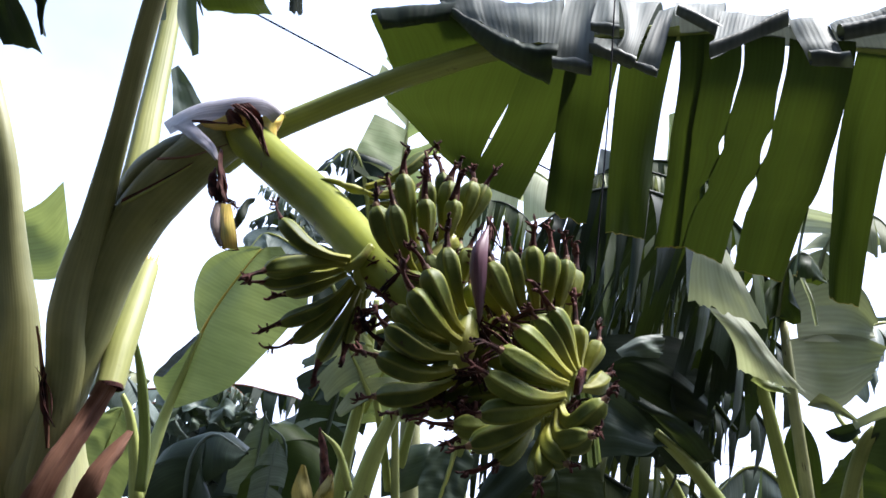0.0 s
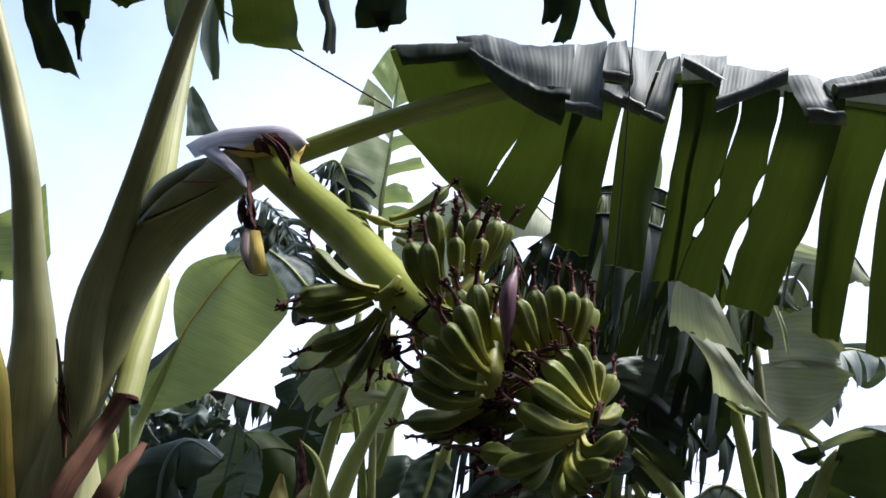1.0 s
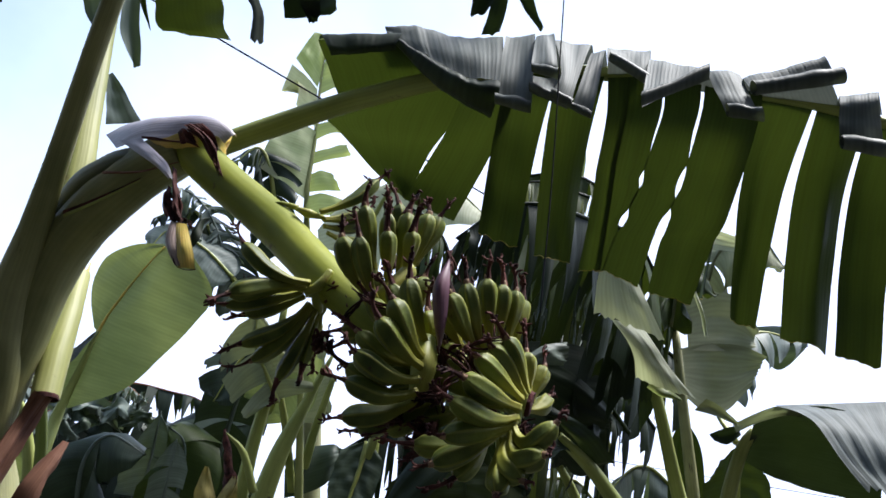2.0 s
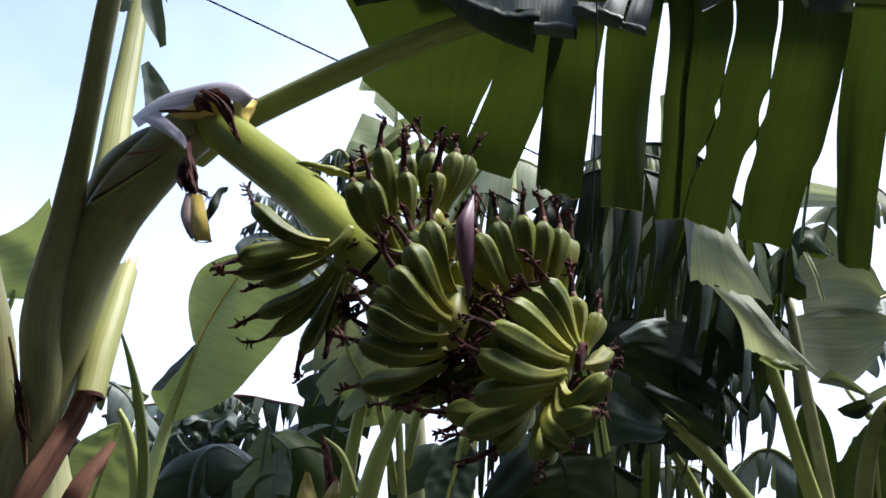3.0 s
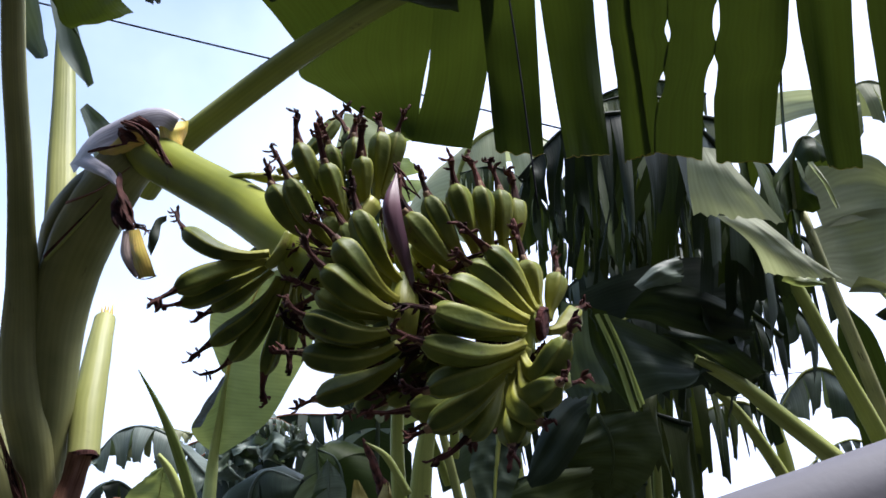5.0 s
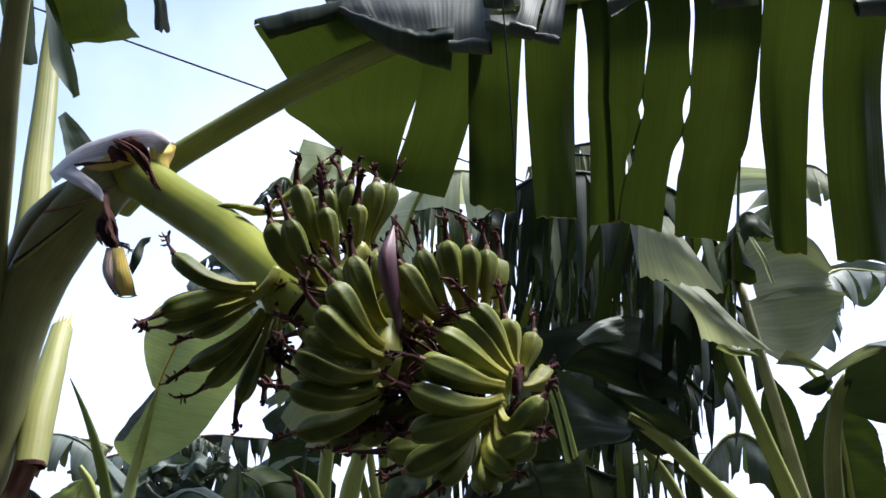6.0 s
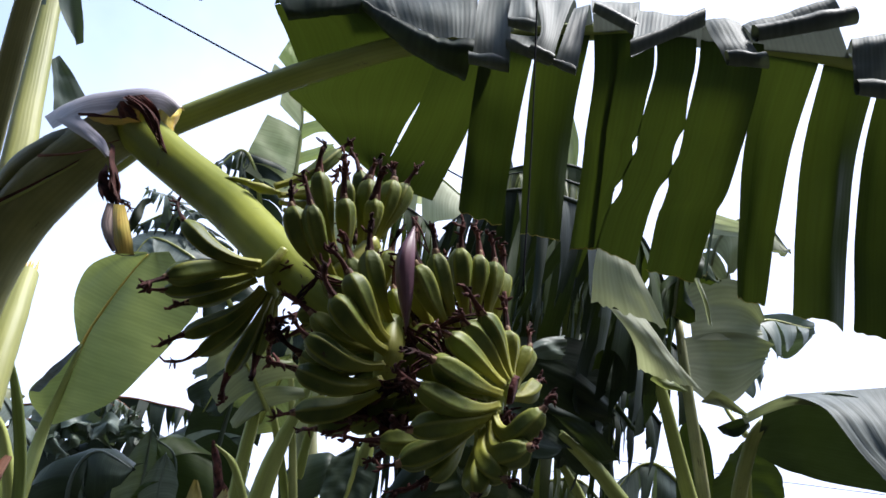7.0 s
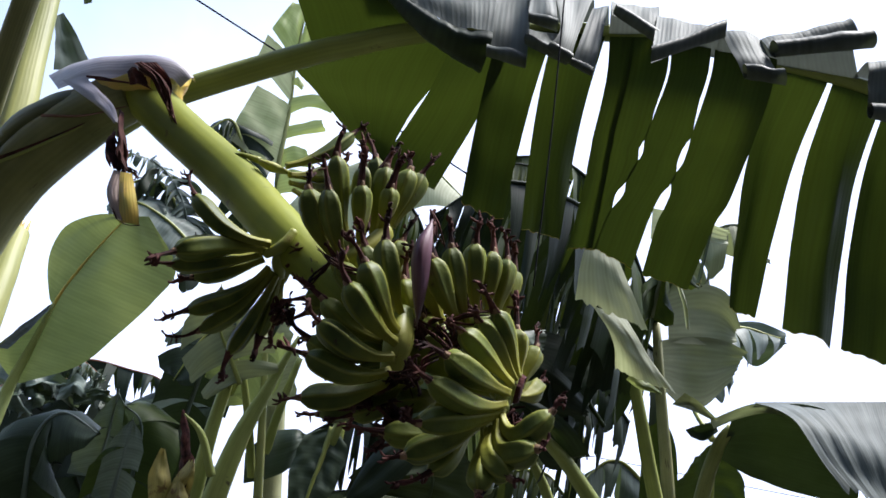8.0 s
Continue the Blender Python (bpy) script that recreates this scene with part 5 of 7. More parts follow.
for k, (p, q) in enumerate([((0.032, 1.212, 1.91), (0.097, 1.188, 1.861)), ((0.008, 1.225, 1.832), (0.048, 1.209, 1.841)), ((0.049, 1.202, 1.832), (0.066, 1.179, 1.859)), ((-0.058, 1.229, 1.974), (-0.126, 1.241, 1.999)), ((-0.106, 1.256, 1.988), (-0.137, 1.264, 1.946)), ((0.085, 1.226, 1.926), (0.14, 1.207, 1.942)), ((0.028, 1.182, 2.077), (0.048, 1.184, 2.021)), ((0.046, 1.262, 1.894), (0.077, 1.245, 1.931))]):
    p, q = Vector(p), Vector(q)
    for j in range(4):
        w = [Vector((rnd.uniform(-1, 1), rnd.uniform(-1, 1), rnd.uniform(-1, 1))) * 0.012 for _ in range(3)]
        tube(shreds, [p + w[0] * 0.4, p.lerp(q, 0.5) + w[1], q + w[2] * 0.7], [0.003, 0.0026, 0.0012], 8, 5, 0.6, lumps=0.7)


def clump(at, size, seed, count=16):
    """A tangle of dry flower shreds."""
    rnd = random.Random(seed)
    c = Vector(at)
    for _ in range(count):
        q = [c + Vector((rnd.uniform(-1, 1), rnd.uniform(-1, 1), rnd.uniform(-1, 1))) * size for _ in range(3)]
        tube(shreds, q, [0.002, 0.0042, 0.003, 0.0012], 8, 5, 0.5, lumps=1.1)


clump((0.068, 1.341, 1.923), 0.026, 1, 22)
clump((0.048, 1.372, 1.899), 0.026, 2, 20)
clump((-0.155, 1.371, 2.031), 0.022, 3, 16)
clump((0.132, 1.32, 1.983), 0.020, 4, 16)
clump((0.026, 1.375, 1.941), 0.030, 5, 22)
clump((-0.07, 1.345, 2.103), 0.018, 6, 12)
clump((-0.005, 1.344, 2.064), 0.020, 7, 14)
clump((-0.169, 1.406, 1.944), 0.020, 8, 14)
clump((0.128, 1.3, 1.84), 0.028, 20, 26)
clump((0.197, 1.29, 1.805), 0.028, 21, 26)
clump((0.029, 1.27, 1.839), 0.028, 22, 26)
clump((0.029, 1.29, 1.777), 0.028, 23, 26)
clump((0.021, 1.27, 1.904), 0.028, 24, 26)
clump((0.095, 1.27, 1.905), 0.028, 25, 26)
clump((-0.031, 1.3, 1.812), 0.028, 26, 26)
clump((0.066, 1.3, 1.977), 0.028, 27, 26)
clump((-0.112, 1.36, 1.999), 0.028, 28, 26)
tagged(under(bunch, "dry_shred", shreds, DRY), "tangled dark brown dry flower shreds between the fruit", kind="stuff")

# ---- banana plants behind ----


def back_plant(base, top, radius, label):
    ob = empty("banana_plant", (base[0], base[1], 0.0), label, "banana plant", "banana plants")
    b, t = Vector((base[0], base[1], -0.05)), Vector(top)
    stem(ob, [b, b.lerp(t, 0.5), t], [radius * 1.3, radius * 1.1, radius * 0.6])
    return ob


# young plant with one broad light green leaf and a rolled spear leaf
young = back_plant((-2.144, 6.131, 1.025), (-2.068, 5.869, 1.793), 0.09, "young banana plant with one broad light leaf and a spear leaf")
petiole(young, [(-2.2, 6.2, 1.694), (-2.19, 6.23, 2.058), (-2.185, 6.29, 2.4), (-2.15, 6.25, 2.58), (-2.085, 6.175, 2.78), (-1.992, 6.045, 3.083)], [0.06, 0.055, 0.046, 0.036, 0.026, 0.012])
petiole(young, [(-2.161, 6.281, 2.553), (-2.085, 6.187, 2.78), (-1.992, 6.058, 3.083), (-1.868, 5.94, 3.332), (-1.704, 5.817, 3.583), (-1.614, 5.758, 3.701)], [0.022, 0.018, 0.013, 0.009, 0.006, 0.003], OCHRE, name="midrib", label="orange-tinged midrib")


def young_half(k, lf, rt, mt):
    bm = bmesh.new()
    sheet(bm, lf, rt, 26, 14, belly=0.03 if k == 0 else -0.02, wave=0.03, seed=180 + k, pleat=0.004, cross=True)
    under(young, "leaf_half", bm, mt, "broad light green half of the leaf blade")


young_half(0, [(-2.176, 6.323, 2.56), (-2.096, 6.218, 2.787), (-1.998, 6.078, 3.088), (-1.874, 5.96, 3.338), (-1.71, 5.836, 3.59), (-1.619, 5.778, 3.708)], [(-2.102, 6.267, 2.549), (-1.707, 6.061, 2.699), (-1.495, 5.943, 2.928), (-1.297, 5.819, 3.178), (-1.213, 5.762, 3.416), (-1.472, 5.754, 3.736)], LEAF_YOUNG)
young_half(1, [(-2.001, 6.082, 3.081), (-1.937, 6.015, 3.222), (-1.858, 5.945, 3.368), (-1.776, 5.884, 3.493), (-1.693, 5.826, 3.61), (-1.619, 5.778, 3.708)], [(-2.034, 6.07, 3.115), (-2.103, 6.046, 3.308), (-2.102, 5.975, 3.471), (-2.026, 5.904, 3.618), (-1.822, 5.817, 3.705), (-1.613, 5.77, 3.723)], LEAF_YOUNG)
young_half(2, [(-2.169, 6.319, 2.568), (-2.129, 6.267, 2.681), (-2.081, 6.2, 2.825), (-2.04, 6.139, 2.957), (-1.998, 6.078, 3.088)], [(-2.186, 6.318, 2.574), (-2.285, 6.226, 2.678), (-2.286, 6.158, 2.758), (-2.162, 6.111, 2.894), (-2.009, 6.083, 3.08)], LEAF_YOUNG)
young_half(3, [(-2.284, 6.144, 2.739), (-2.157, 6.066, 2.894), (-2.005, 6.04, 3.076)], [(-2.206, 6.119, 2.734), (-2.092, 6.052, 2.866), (-1.992, 6.036, 3.06)], LEAF_WAXY)
bm = bmesh.new()
tube(bm, [(-1.74, 4.971, 1.845), (-1.754, 4.887, 2.084), (-1.805, 4.748, 2.381), (-1.869, 4.65, 2.589), (-1.947, 4.56, 2.773)], [0.035, 0.036, 0.032, 0.018, 0.003], 18, 10, 0.7, groove=0.4)
under(young, "spear_leaf", bm, LEAF_YOUNG, "rolled young spear leaf")
petiole(young, [(-1.846, 5.245, 1.799), (-1.893, 5.154, 2.053), (-1.964, 5.071, 2.277), (-2.026, 5.031, 2.382)], [0.05, 0.04, 0.03, 0.015], PETIOLE)
banana_leaf(young, [(-2.283, 5.508, 1.573), (-2.166, 5.348, 2.054), (-2.086, 5.253, 2.342)], 0.22, (0.1, -1, 0.1), (2, 20), 1, 0, LEAF_YOUNG, 0.008, None, 6)

# old plant with a collapsed, shredded leaf and dark hanging leaves
old = back_plant((-2.634, 9.045, 0.488), (-2.481, 8.522, 2.02), 0.13, "old banana plant with collapsed shredded leaves")
banana_leaf(old, [(-3.135, 8.157, 2.791), (-2.734, 8.076, 2.96), (-2.226, 7.991, 3.132), (-1.797, 7.992, 3.114), (-1.469, 8.01, 3.059), (-1.107, 8.13, 2.775)], 0.42, (0.1, -0.5, 1), (50, 88), 16, 0.55, LEAF_DEEP_SHADED, 0.011, BROWN_SHEATH, 7, wild=22, lengths=(0.5, 1.2))
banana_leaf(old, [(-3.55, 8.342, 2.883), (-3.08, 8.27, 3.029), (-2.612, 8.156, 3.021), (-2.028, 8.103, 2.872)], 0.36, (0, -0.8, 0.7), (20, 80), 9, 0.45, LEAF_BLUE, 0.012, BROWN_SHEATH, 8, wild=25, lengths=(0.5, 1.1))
banana_leaf(old, [(-1.911, 8.804, 1.774), (-2.359, 8.233, 2.589), (-2.861, 8.123, 2.609), (-3.114, 8.25, 2.085)], 0.75, (0, -0.7, 0.6), (15, 75), 3, 0.1, LEAF_DEEP_SHADED, 0.009, LEAF_DEEP_SHADED, 9, wild=12)
banana_leaf(old, [(-1.516, 8.67, 1.815), (-1.814, 8.26, 2.506), (-2.125, 8.131, 2.811), (-2.245, 8.19, 2.187)], 0.7, (0.1, -0.8, 0.5), (15, 70), 3, 0.1, LEAF_DEEP_SHADED, 0.009, LEAF_DEEP_SHADED, 10, wild=12)
banana_leaf(old, [(-1.324, 8.442, 1.581), (-1.274, 8.123, 2.301), (-1.241, 7.911, 2.781), (-0.897, 7.845, 2.916)], 0.6, (0.1, -1, 0.3), (10, 60), 3, 0.15, LEAF_DEEP_SHADED, 0.009, LEAF_DEEP_SHADED, 11, wild=12)
banana_leaf(old, [(-1.826, 7.994, 2.119), (-1.78, 7.827, 2.496), (-1.759, 7.662, 2.869)], 0.25, (0.1, -1, 0.3), (10, 40), 2, 0.2, LEAF_BLUE, 0.012, LEAF_BLUE, 12)
banana_leaf(old, [(-1.15, 7.045, 1.767), (-1.039, 6.717, 2.505), (-0.942, 6.48, 3.04), (-0.843, 6.313, 3.414)], 0.33, (0.3, -1, 0.3), (5, 45), 2, 0.1, LEAF_DEEP_SHADED, 0.016, LEAF_BLUE, 13)

banana_leaf(old, [(-2.503, 7.079, 2.506), (-2.836, 6.927, 2.88), (-3.178, 6.888, 2.93), (-3.454, 6.862, 2.647)], 0.34, (0.1, -0.6, 0.9), (20, 80), 5, 0.3, LEAF_BLUE, 0.014, LEAF_BLUE, 24, wild=12)
banana_leaf(old, [(-3.058, 7.422, 2.025), (-3.25, 7.248, 2.49), (-3.432, 7.114, 2.537), (-3.688, 7.096, 2.237)], 0.34, (0.1, -0.6, 0.9), (20, 80), 6, 0.3, LEAF_DEEP_SHADED, 0.014, LEAF_BLUE, 25, wild=12)
banana_leaf(old, [(-1.902, 6.557, 1.675), (-1.933, 6.379, 2.183), (-1.788, 6.311, 2.406), (-1.484, 6.262, 2.296)], 0.42, (0.1, -0.7, 0.6), (15, 70), 2, 0.05, LEAF_DEEP_SHADED, 0.014, LEAF_BLUE, 26, wild=6)
banana_leaf(old, [(-1.347, 6.661, 1.481), (-1.252, 6.48, 2.019), (-1.254, 6.344, 2.408), (-1.381, 6.191, 2.519)], 0.34, (0.1, -0.9, 0.4), (10, 60), 3, 0.1, LEAF, 0.014, LEAF_BLUE, 27, wild=6)
banana_leaf(old, [(-1.296, 6.215, 1.855), (-1.274, 6.114, 2.15), (-1.26, 6.025, 2.408)], 0.14, (0.1, -1, 0.3), (5, 40), 2, 0.1, LEAF_BLUE, 0.010, LEAF_BLUE, 28, wild=6)

banana_leaf(old, [(-2.835, 7.935, 2.728), (-2.442, 7.866, 2.998), (-2.126, 7.877, 3.025), (-1.834, 7.971, 2.807)], 0.34, (0.1, -0.5, 1), (20, 88), 26, 0.5, LEAF_BLUE, 0.008, BROWN_SHEATH, 29, wild=35, lengths=(0.3, 1.1))

banana_leaf(old, [(-2.705, 7.763, 2.885), (-2.401, 7.717, 2.996), (-2.148, 7.69, 3.061), (-1.9, 7.747, 2.932)], 0.20, (0.1, -0.6, 1), (10, 80), 20, 0.35, LEAF_BLUE, 0.008, BROWN_SHEATH, 46, wild=40, lengths=(0.4, 1.2))
banana_leaf(old, [(-2.666, 7.111, 2.88), (-2.896, 7.083, 2.943), (-3.151, 7.094, 2.913), (-3.271, 7.174, 2.728)], 0.20, (0.1, -0.6, 1), (20, 80), 9, 0.3, LEAF_DULL, 0.008, LEAF_DULL, 47, wild=18, lengths=(0.6, 1.1))

# crumpled grey-blue shreds below its rib
for k, p in enumerate([(-2.602, 7.55, 2.82), (-2.471, 7.55, 2.762), (-2.321, 7.55, 2.85), (-2.17, 7.55, 2.769), (-2.344, 7.55, 2.678), (-2.075, 7.55, 2.844), (-2.504, 7.55, 2.655), (-1.941, 7.55, 2.787)]):
    rnd = random.Random(300 + k)
    c = Vector(p)
    u = Vector((rnd.uniform(0.6, 1), rnd.uniform(-0.3, 0.3), rnd.uniform(-0.5, 0.5))) * 0.17
    v = Vector((rnd.uniform(-0.3, 0.3), rnd.uniform(-0.4, 0.2), -1)) * rnd.uniform(0.10, 0.17)
    bm = bmesh.new()
    sheet(bm, [c - u + v * 0.3, c - v * 0.4, c + u], [c - u * 0.8 + v * 1.1, c + v * 0.8 + u * 0.1, c + u * 1.1 + v * 0.8], 12, 8, belly=rnd.uniform(-0.1, 0.1), wave=0.14, seed=300 + k, ragged=0.03, pleat=0.03)
    under(old, "leaf_shred", bm, (LEAF_BLUE, LEAF_SLATE, LEAF_BLUE)[k % 3], "crumpled grey-blue leaf shred")

# plant in the middle: upright petioles and a spent flower bud
mid = back_plant((-0.742, 5.982, 0.798), (-0.653, 5.678, 1.689), 0.11, "banana plant with upright petioles and a browned bud")
petiole(mid, [(-0.746, 5.728, 1.53), (-0.707, 5.592, 1.926), (-0.681, 5.456, 2.323), (-0.645, 5.343, 2.653), (-0.61, 4.993, 3.175)], [0.06, 0.05, 0.044, 0.038, 0.02])
petiole(mid, [(-0.637, 5.631, 1.523), (-0.581, 5.499, 1.911), (-0.501, 5.37, 2.297), (-0.39, 5.267, 2.615), (-0.27, 5.16, 2.93)], [0.08, 0.075, 0.06, 0.034, 0.012])
petiole(mid, [(-0.388, 5.567, 2.113), (-0.479, 5.428, 2.432), (-0.563, 5.318, 2.686)], [0.03, 0.028, 0.02])
petiole(mid, [(-0.359, 5.669, 2.128), (-0.318, 5.518, 2.469), (-0.245, 5.351, 2.847)], [0.035, 0.03, 0.02])
petiole(mid, [(-0.601, 5.27, 2.051), (-0.699, 5.181, 2.258), (-0.815, 5.141, 2.353)], [0.03, 0.024, 0.005])
bm = bmesh.new()
tube(bm, [(-0.747, 5.403, 1.852), (-0.755, 5.336, 2.045), (-0.79, 5.277, 2.207), (-0.839, 5.211, 2.387)], [0.03, 0.036, 0.026, 0.006], 30, 12, 0.7, lumps=1.1)
under(mid, "dry_bud", bm, DRY, "reddish brown spent bud")
for k, (p, q) in enumerate([((-0.794, 5.4, 1.791), (-0.727, 5.29, 2.121)), ((-0.864, 5.372, 1.86), (-0.902, 5.269, 2.149)), ((-0.722, 5.375, 1.785), (-0.776, 5.293, 2.01))]):
    p, q = Vector(p), Vector(q)
    wide = Vector((0.055, 0.02, 0.0))
    bm = bmesh.new()
    sheet(bm, [p - wide, p.lerp(q, 0.5) - wide * 1.2, q - wide * 0.3], [p + wide, p.lerp(q, 0.5) + wide, q + wide * 0.2], 14, 8, belly=0.04, wave=0.05, seed=230 + k, ragged=0.02, pleat=0.02)
    under(mid, "bract", bm, TAN_LEAF, "yellowing dried bract with brown spots")
banana_leaf(mid, [(-0.56, 5.247, 2.598), (-0.653, 5.182, 2.749), (-0.746, 5.117, 2.9), (-0.779, 5.019, 3.122)], 0.26, (-0.2, -1, 0.3), (5, 40), 3, 0.2, LEAF_DULL, 0.012, None, 14)
banana_leaf(mid, [(-0.637, 5.581, 2.587), (-0.543, 5.469, 2.837), (-0.495, 5.391, 3.013)], 0.24, (0.2, -1, 0.3), (5, 40), 2, 0.2, LEAF_YOUNG, 0.012, None, 15)
petiole(mid, [(-0, 4.397, 2.025), (0.019, 4.327, 2.184), (0.053, 4.255, 2.346)], [0.035, 0.03, 0.02])


def mid_piece(k, lf, rt, mt, lb):
    bm = bmesh.new()
    sheet(bm, lf, rt, 16, 14, belly=0.03, wave=0.05, seed=210 + k, pleat=0.012, ragged=0.03)
    under(mid, "leaf_piece", bm, mt, lb)


mid_piece(0, [(-0.86, 6.0, 2.87), (-0.868, 6.0, 3.032), (-0.741, 6.0, 3.161), (-0.631, 6.0, 3.204)], [(-0.75, 6.1, 2.592), (-0.548, 6.1, 2.648), (-0.375, 6.0, 2.759), (-0.35, 5.9, 3.104)], LEAF_YOUNG, "light green leaf behind the petioles")
mid_piece(1, [(-0.463, 5.6, 2.25), (-0.346, 5.6, 2.401), (-0.19, 5.6, 2.453), (-0.124, 5.6, 2.427)], [(-0.433, 5.6, 2.07), (-0.306, 5.6, 2.119), (-0.183, 5.6, 2.198), (-0.126, 5.6, 2.346)], LEAF_SLATE, "green leaf end with a pale edge")
banana_leaf(mid, [(-0.122, 4.95, 2.30), (0.05, 4.9, 2.42), (0.24, 4.9, 2.44), (0.42, 4.95, 2.33)], 0.42, (0.1, -0.4, 1), (60, 92), 12, 0.5, LEAF_DEEP_SHADED, 0.010, LEAF_DEEP_SHADED, 16, wild=16, lengths=(0.6, 1.15))
mid_piece(2, [(-0.841, 6.3, 3.034), (-0.794, 6.3, 3.239), (-0.619, 6.3, 3.394), (-0.411, 6.3, 3.417)], [(-0.74, 6.35, 2.767), (-0.57, 6.35, 2.706), (-0.368, 6.35, 2.717), (-0.223, 6.35, 2.819)], LEAF_DULL, "dull green torn leaf behind the petioles")
petiole(mid, [(0.061, 4.7, 1.928), (0.061, 4.7, 2.161), (0.061, 4.7, 2.403), (0.054, 4.7, 2.558)], [0.035, 0.03, 0.026, 0.016])
petiole(mid, [(-0.314, 5.5, 1.933), (-0.375, 5.45, 2.322), (-0.443, 5.4, 2.726), (-0.487, 5.35, 2.963)], [0.03, 0.026, 0.022, 0.012], PETIOLE_LIGHT)

# tall plant behind the fruit: an upright pale leaf
tall = back_plant((-0.025, 7.845, 0.653), (-0.497, 6.577, 3.546), 0.10, "tall banana plant with an upright pale leaf")
petiole(tall, [(-0.576, 6.4, 3.705), (-0.66, 6.2, 4.1), (-0.73, 6.1, 4.45), (-0.746, 6.1, 4.78), (-0.755, 6.1, 5.02), (-0.785, 6.1, 5.3), (-0.811, 6.1, 5.63), (-0.81, 6.1, 5.96)], [0.034, 0.028, 0.022, 0.019, 0.016, 0.013, 0.009, 0.004], PETIOLE_LIGHT, name="midrib", label="upright yellowish midrib")


def tall_piece(k, outer, inner, mt, lb, belly=0.02):
    bm = bmesh.new()
    sheet(bm, outer, inner, 22, 16, belly=belly, wave=0.03, seed=190 + k, pleat=0.006, cross=True)
    under(tall, "leaf_piece", bm, mt, lb)


GREY_HALF, STRIP_HALF = "greyish striped half of the upright leaf", "yellow-green torn strip of the upright leaf"
tall_piece(0, [(-1.139, 5.98, 4.576), (-1.114, 5.98, 4.75), (-1.08, 5.98, 4.888), (-1.03, 5.98, 5.086)], [(-0.747, 6.1, 4.42), (-0.746, 6.1, 4.711), (-0.748, 6.1, 4.866), (-0.748, 6.1, 5.03)], LEAF_GREYED, GREY_HALF)
tall_piece(1, [(-0.952, 6.0, 5.2), (-0.955, 6.0, 5.348), (-0.997, 6.0, 5.44), (-1.087, 6.0, 5.31), (-1.072, 6.0, 5.45), (-1.053, 6.0, 5.59)], [(-0.754, 6.1, 5.06), (-0.768, 6.1, 5.179), (-0.789, 6.1, 5.3), (-0.80, 6.1, 5.35), (-0.81, 6.1, 5.4), (-0.82, 6.1, 5.44)], LEAF_GREYED, GREY_HALF)
tall_piece(2, [(-1.039, 6.02, 5.659), (-0.992, 6.02, 5.799), (-0.936, 6.02, 5.956)], [(-0.821, 6.1, 5.46), (-0.811, 6.1, 5.633), (-0.81, 6.1, 5.96)], LEAF_FRESH, STRIP_HALF)
tall_piece(3, [(-0.475, 6.02, 5.605), (-0.605, 6.0, 5.644), (-0.736, 6.02, 5.826)], [(-0.789, 6.1, 5.40), (-0.801, 6.1, 5.576), (-0.81, 6.1, 5.932)], LEAF_FRESH, STRIP_HALF)
for k, (up, low) in enumerate([
        ([(-0.782, 6.1, 5.1), (-0.658, 6.05, 5.132), (-0.538, 6.02, 5.13), (-0.401, 6.0, 5.041)], [(-0.767, 6.1, 4.945), (-0.656, 6.05, 4.999), (-0.546, 6.02, 5.021), (-0.423, 6.0, 4.988)]),
        ([(-0.754, 6.1, 4.84), (-0.63, 6.06, 4.884), (-0.481, 6.03, 4.931)], [(-0.751, 6.1, 4.72), (-0.63, 6.06, 4.77), (-0.435, 6.03, 4.838)]),
        ([(-0.74, 6.1, 4.633), (-0.654, 6.06, 4.672), (-0.56, 6.04, 4.655)], [(-0.726, 6.1, 4.475), (-0.62, 6.06, 4.49), (-0.46, 6.04, 4.513)]),
        ([(-0.735, 6.1, 4.44), (-0.6, 6.06, 4.47), (-0.44, 6.04, 4.44)], [(-0.70, 6.1, 4.25), (-0.58, 6.06, 4.28), (-0.42, 6.04, 4.3)]),
        ([(-0.796, 6.1, 5.27), (-0.746, 6.08, 5.294), (-0.675, 6.06, 5.214)], [(-0.794, 6.1, 5.206), (-0.751, 6.08, 5.220), (-0.692, 6.06, 5.166)])]):
    bm = bmesh.new()
    sheet(bm, up, low, 16, 6, belly=0.015, wave=0.02, seed=196 + k, ragged=0.01, pleat=0.004)
    under(tall, "leaf_strip", bm, LEAF_FRESH, STRIP_HALF)
banana_leaf(tall, [(-0.874, 6.287, 3.969), (-1.025, 6.041, 4.533), (-1.167, 5.959, 4.724), (-1.345, 5.956, 4.49)], 0.30, (-0.3, -0.8, 0.6), (20, 75), 9, 0.45, LEAF_DEEP_SHADED, 0.016, None, 19)
banana_leaf(tall, [(-1.061, 6.257, 3.55), (-1.391, 6.066, 3.994), (-1.587, 6.008, 4.133), (-1.807, 5.968, 3.985)], 0.36, (-0.3, -0.7, 0.7), (20, 80), 8, 0.4, LEAF_DEEP_SHADED, 0.016, None, 20)
banana_leaf(tall, [(-1.136, 6.003, 3.631), (-1.374, 5.934, 3.799), (-1.642, 5.9, 3.884), (-1.744, 5.867, 3.717)], 0.20, (-0.1, -1, 0.6), (5, 30), 1, 0.1, LEAF_BLUE, 0.012, None, 21)
banana_leaf(tall, [(-0.261, 5.504, 3.739), (-0.055, 5.28, 4.239), (0.249, 5.226, 4.348), (0.619, 5.133, 4.05)], 0.45, (0.1, -0.8, 0.8), (20, 70), 2, 0.04, LEAF_PALE, 0.016, None, 22)
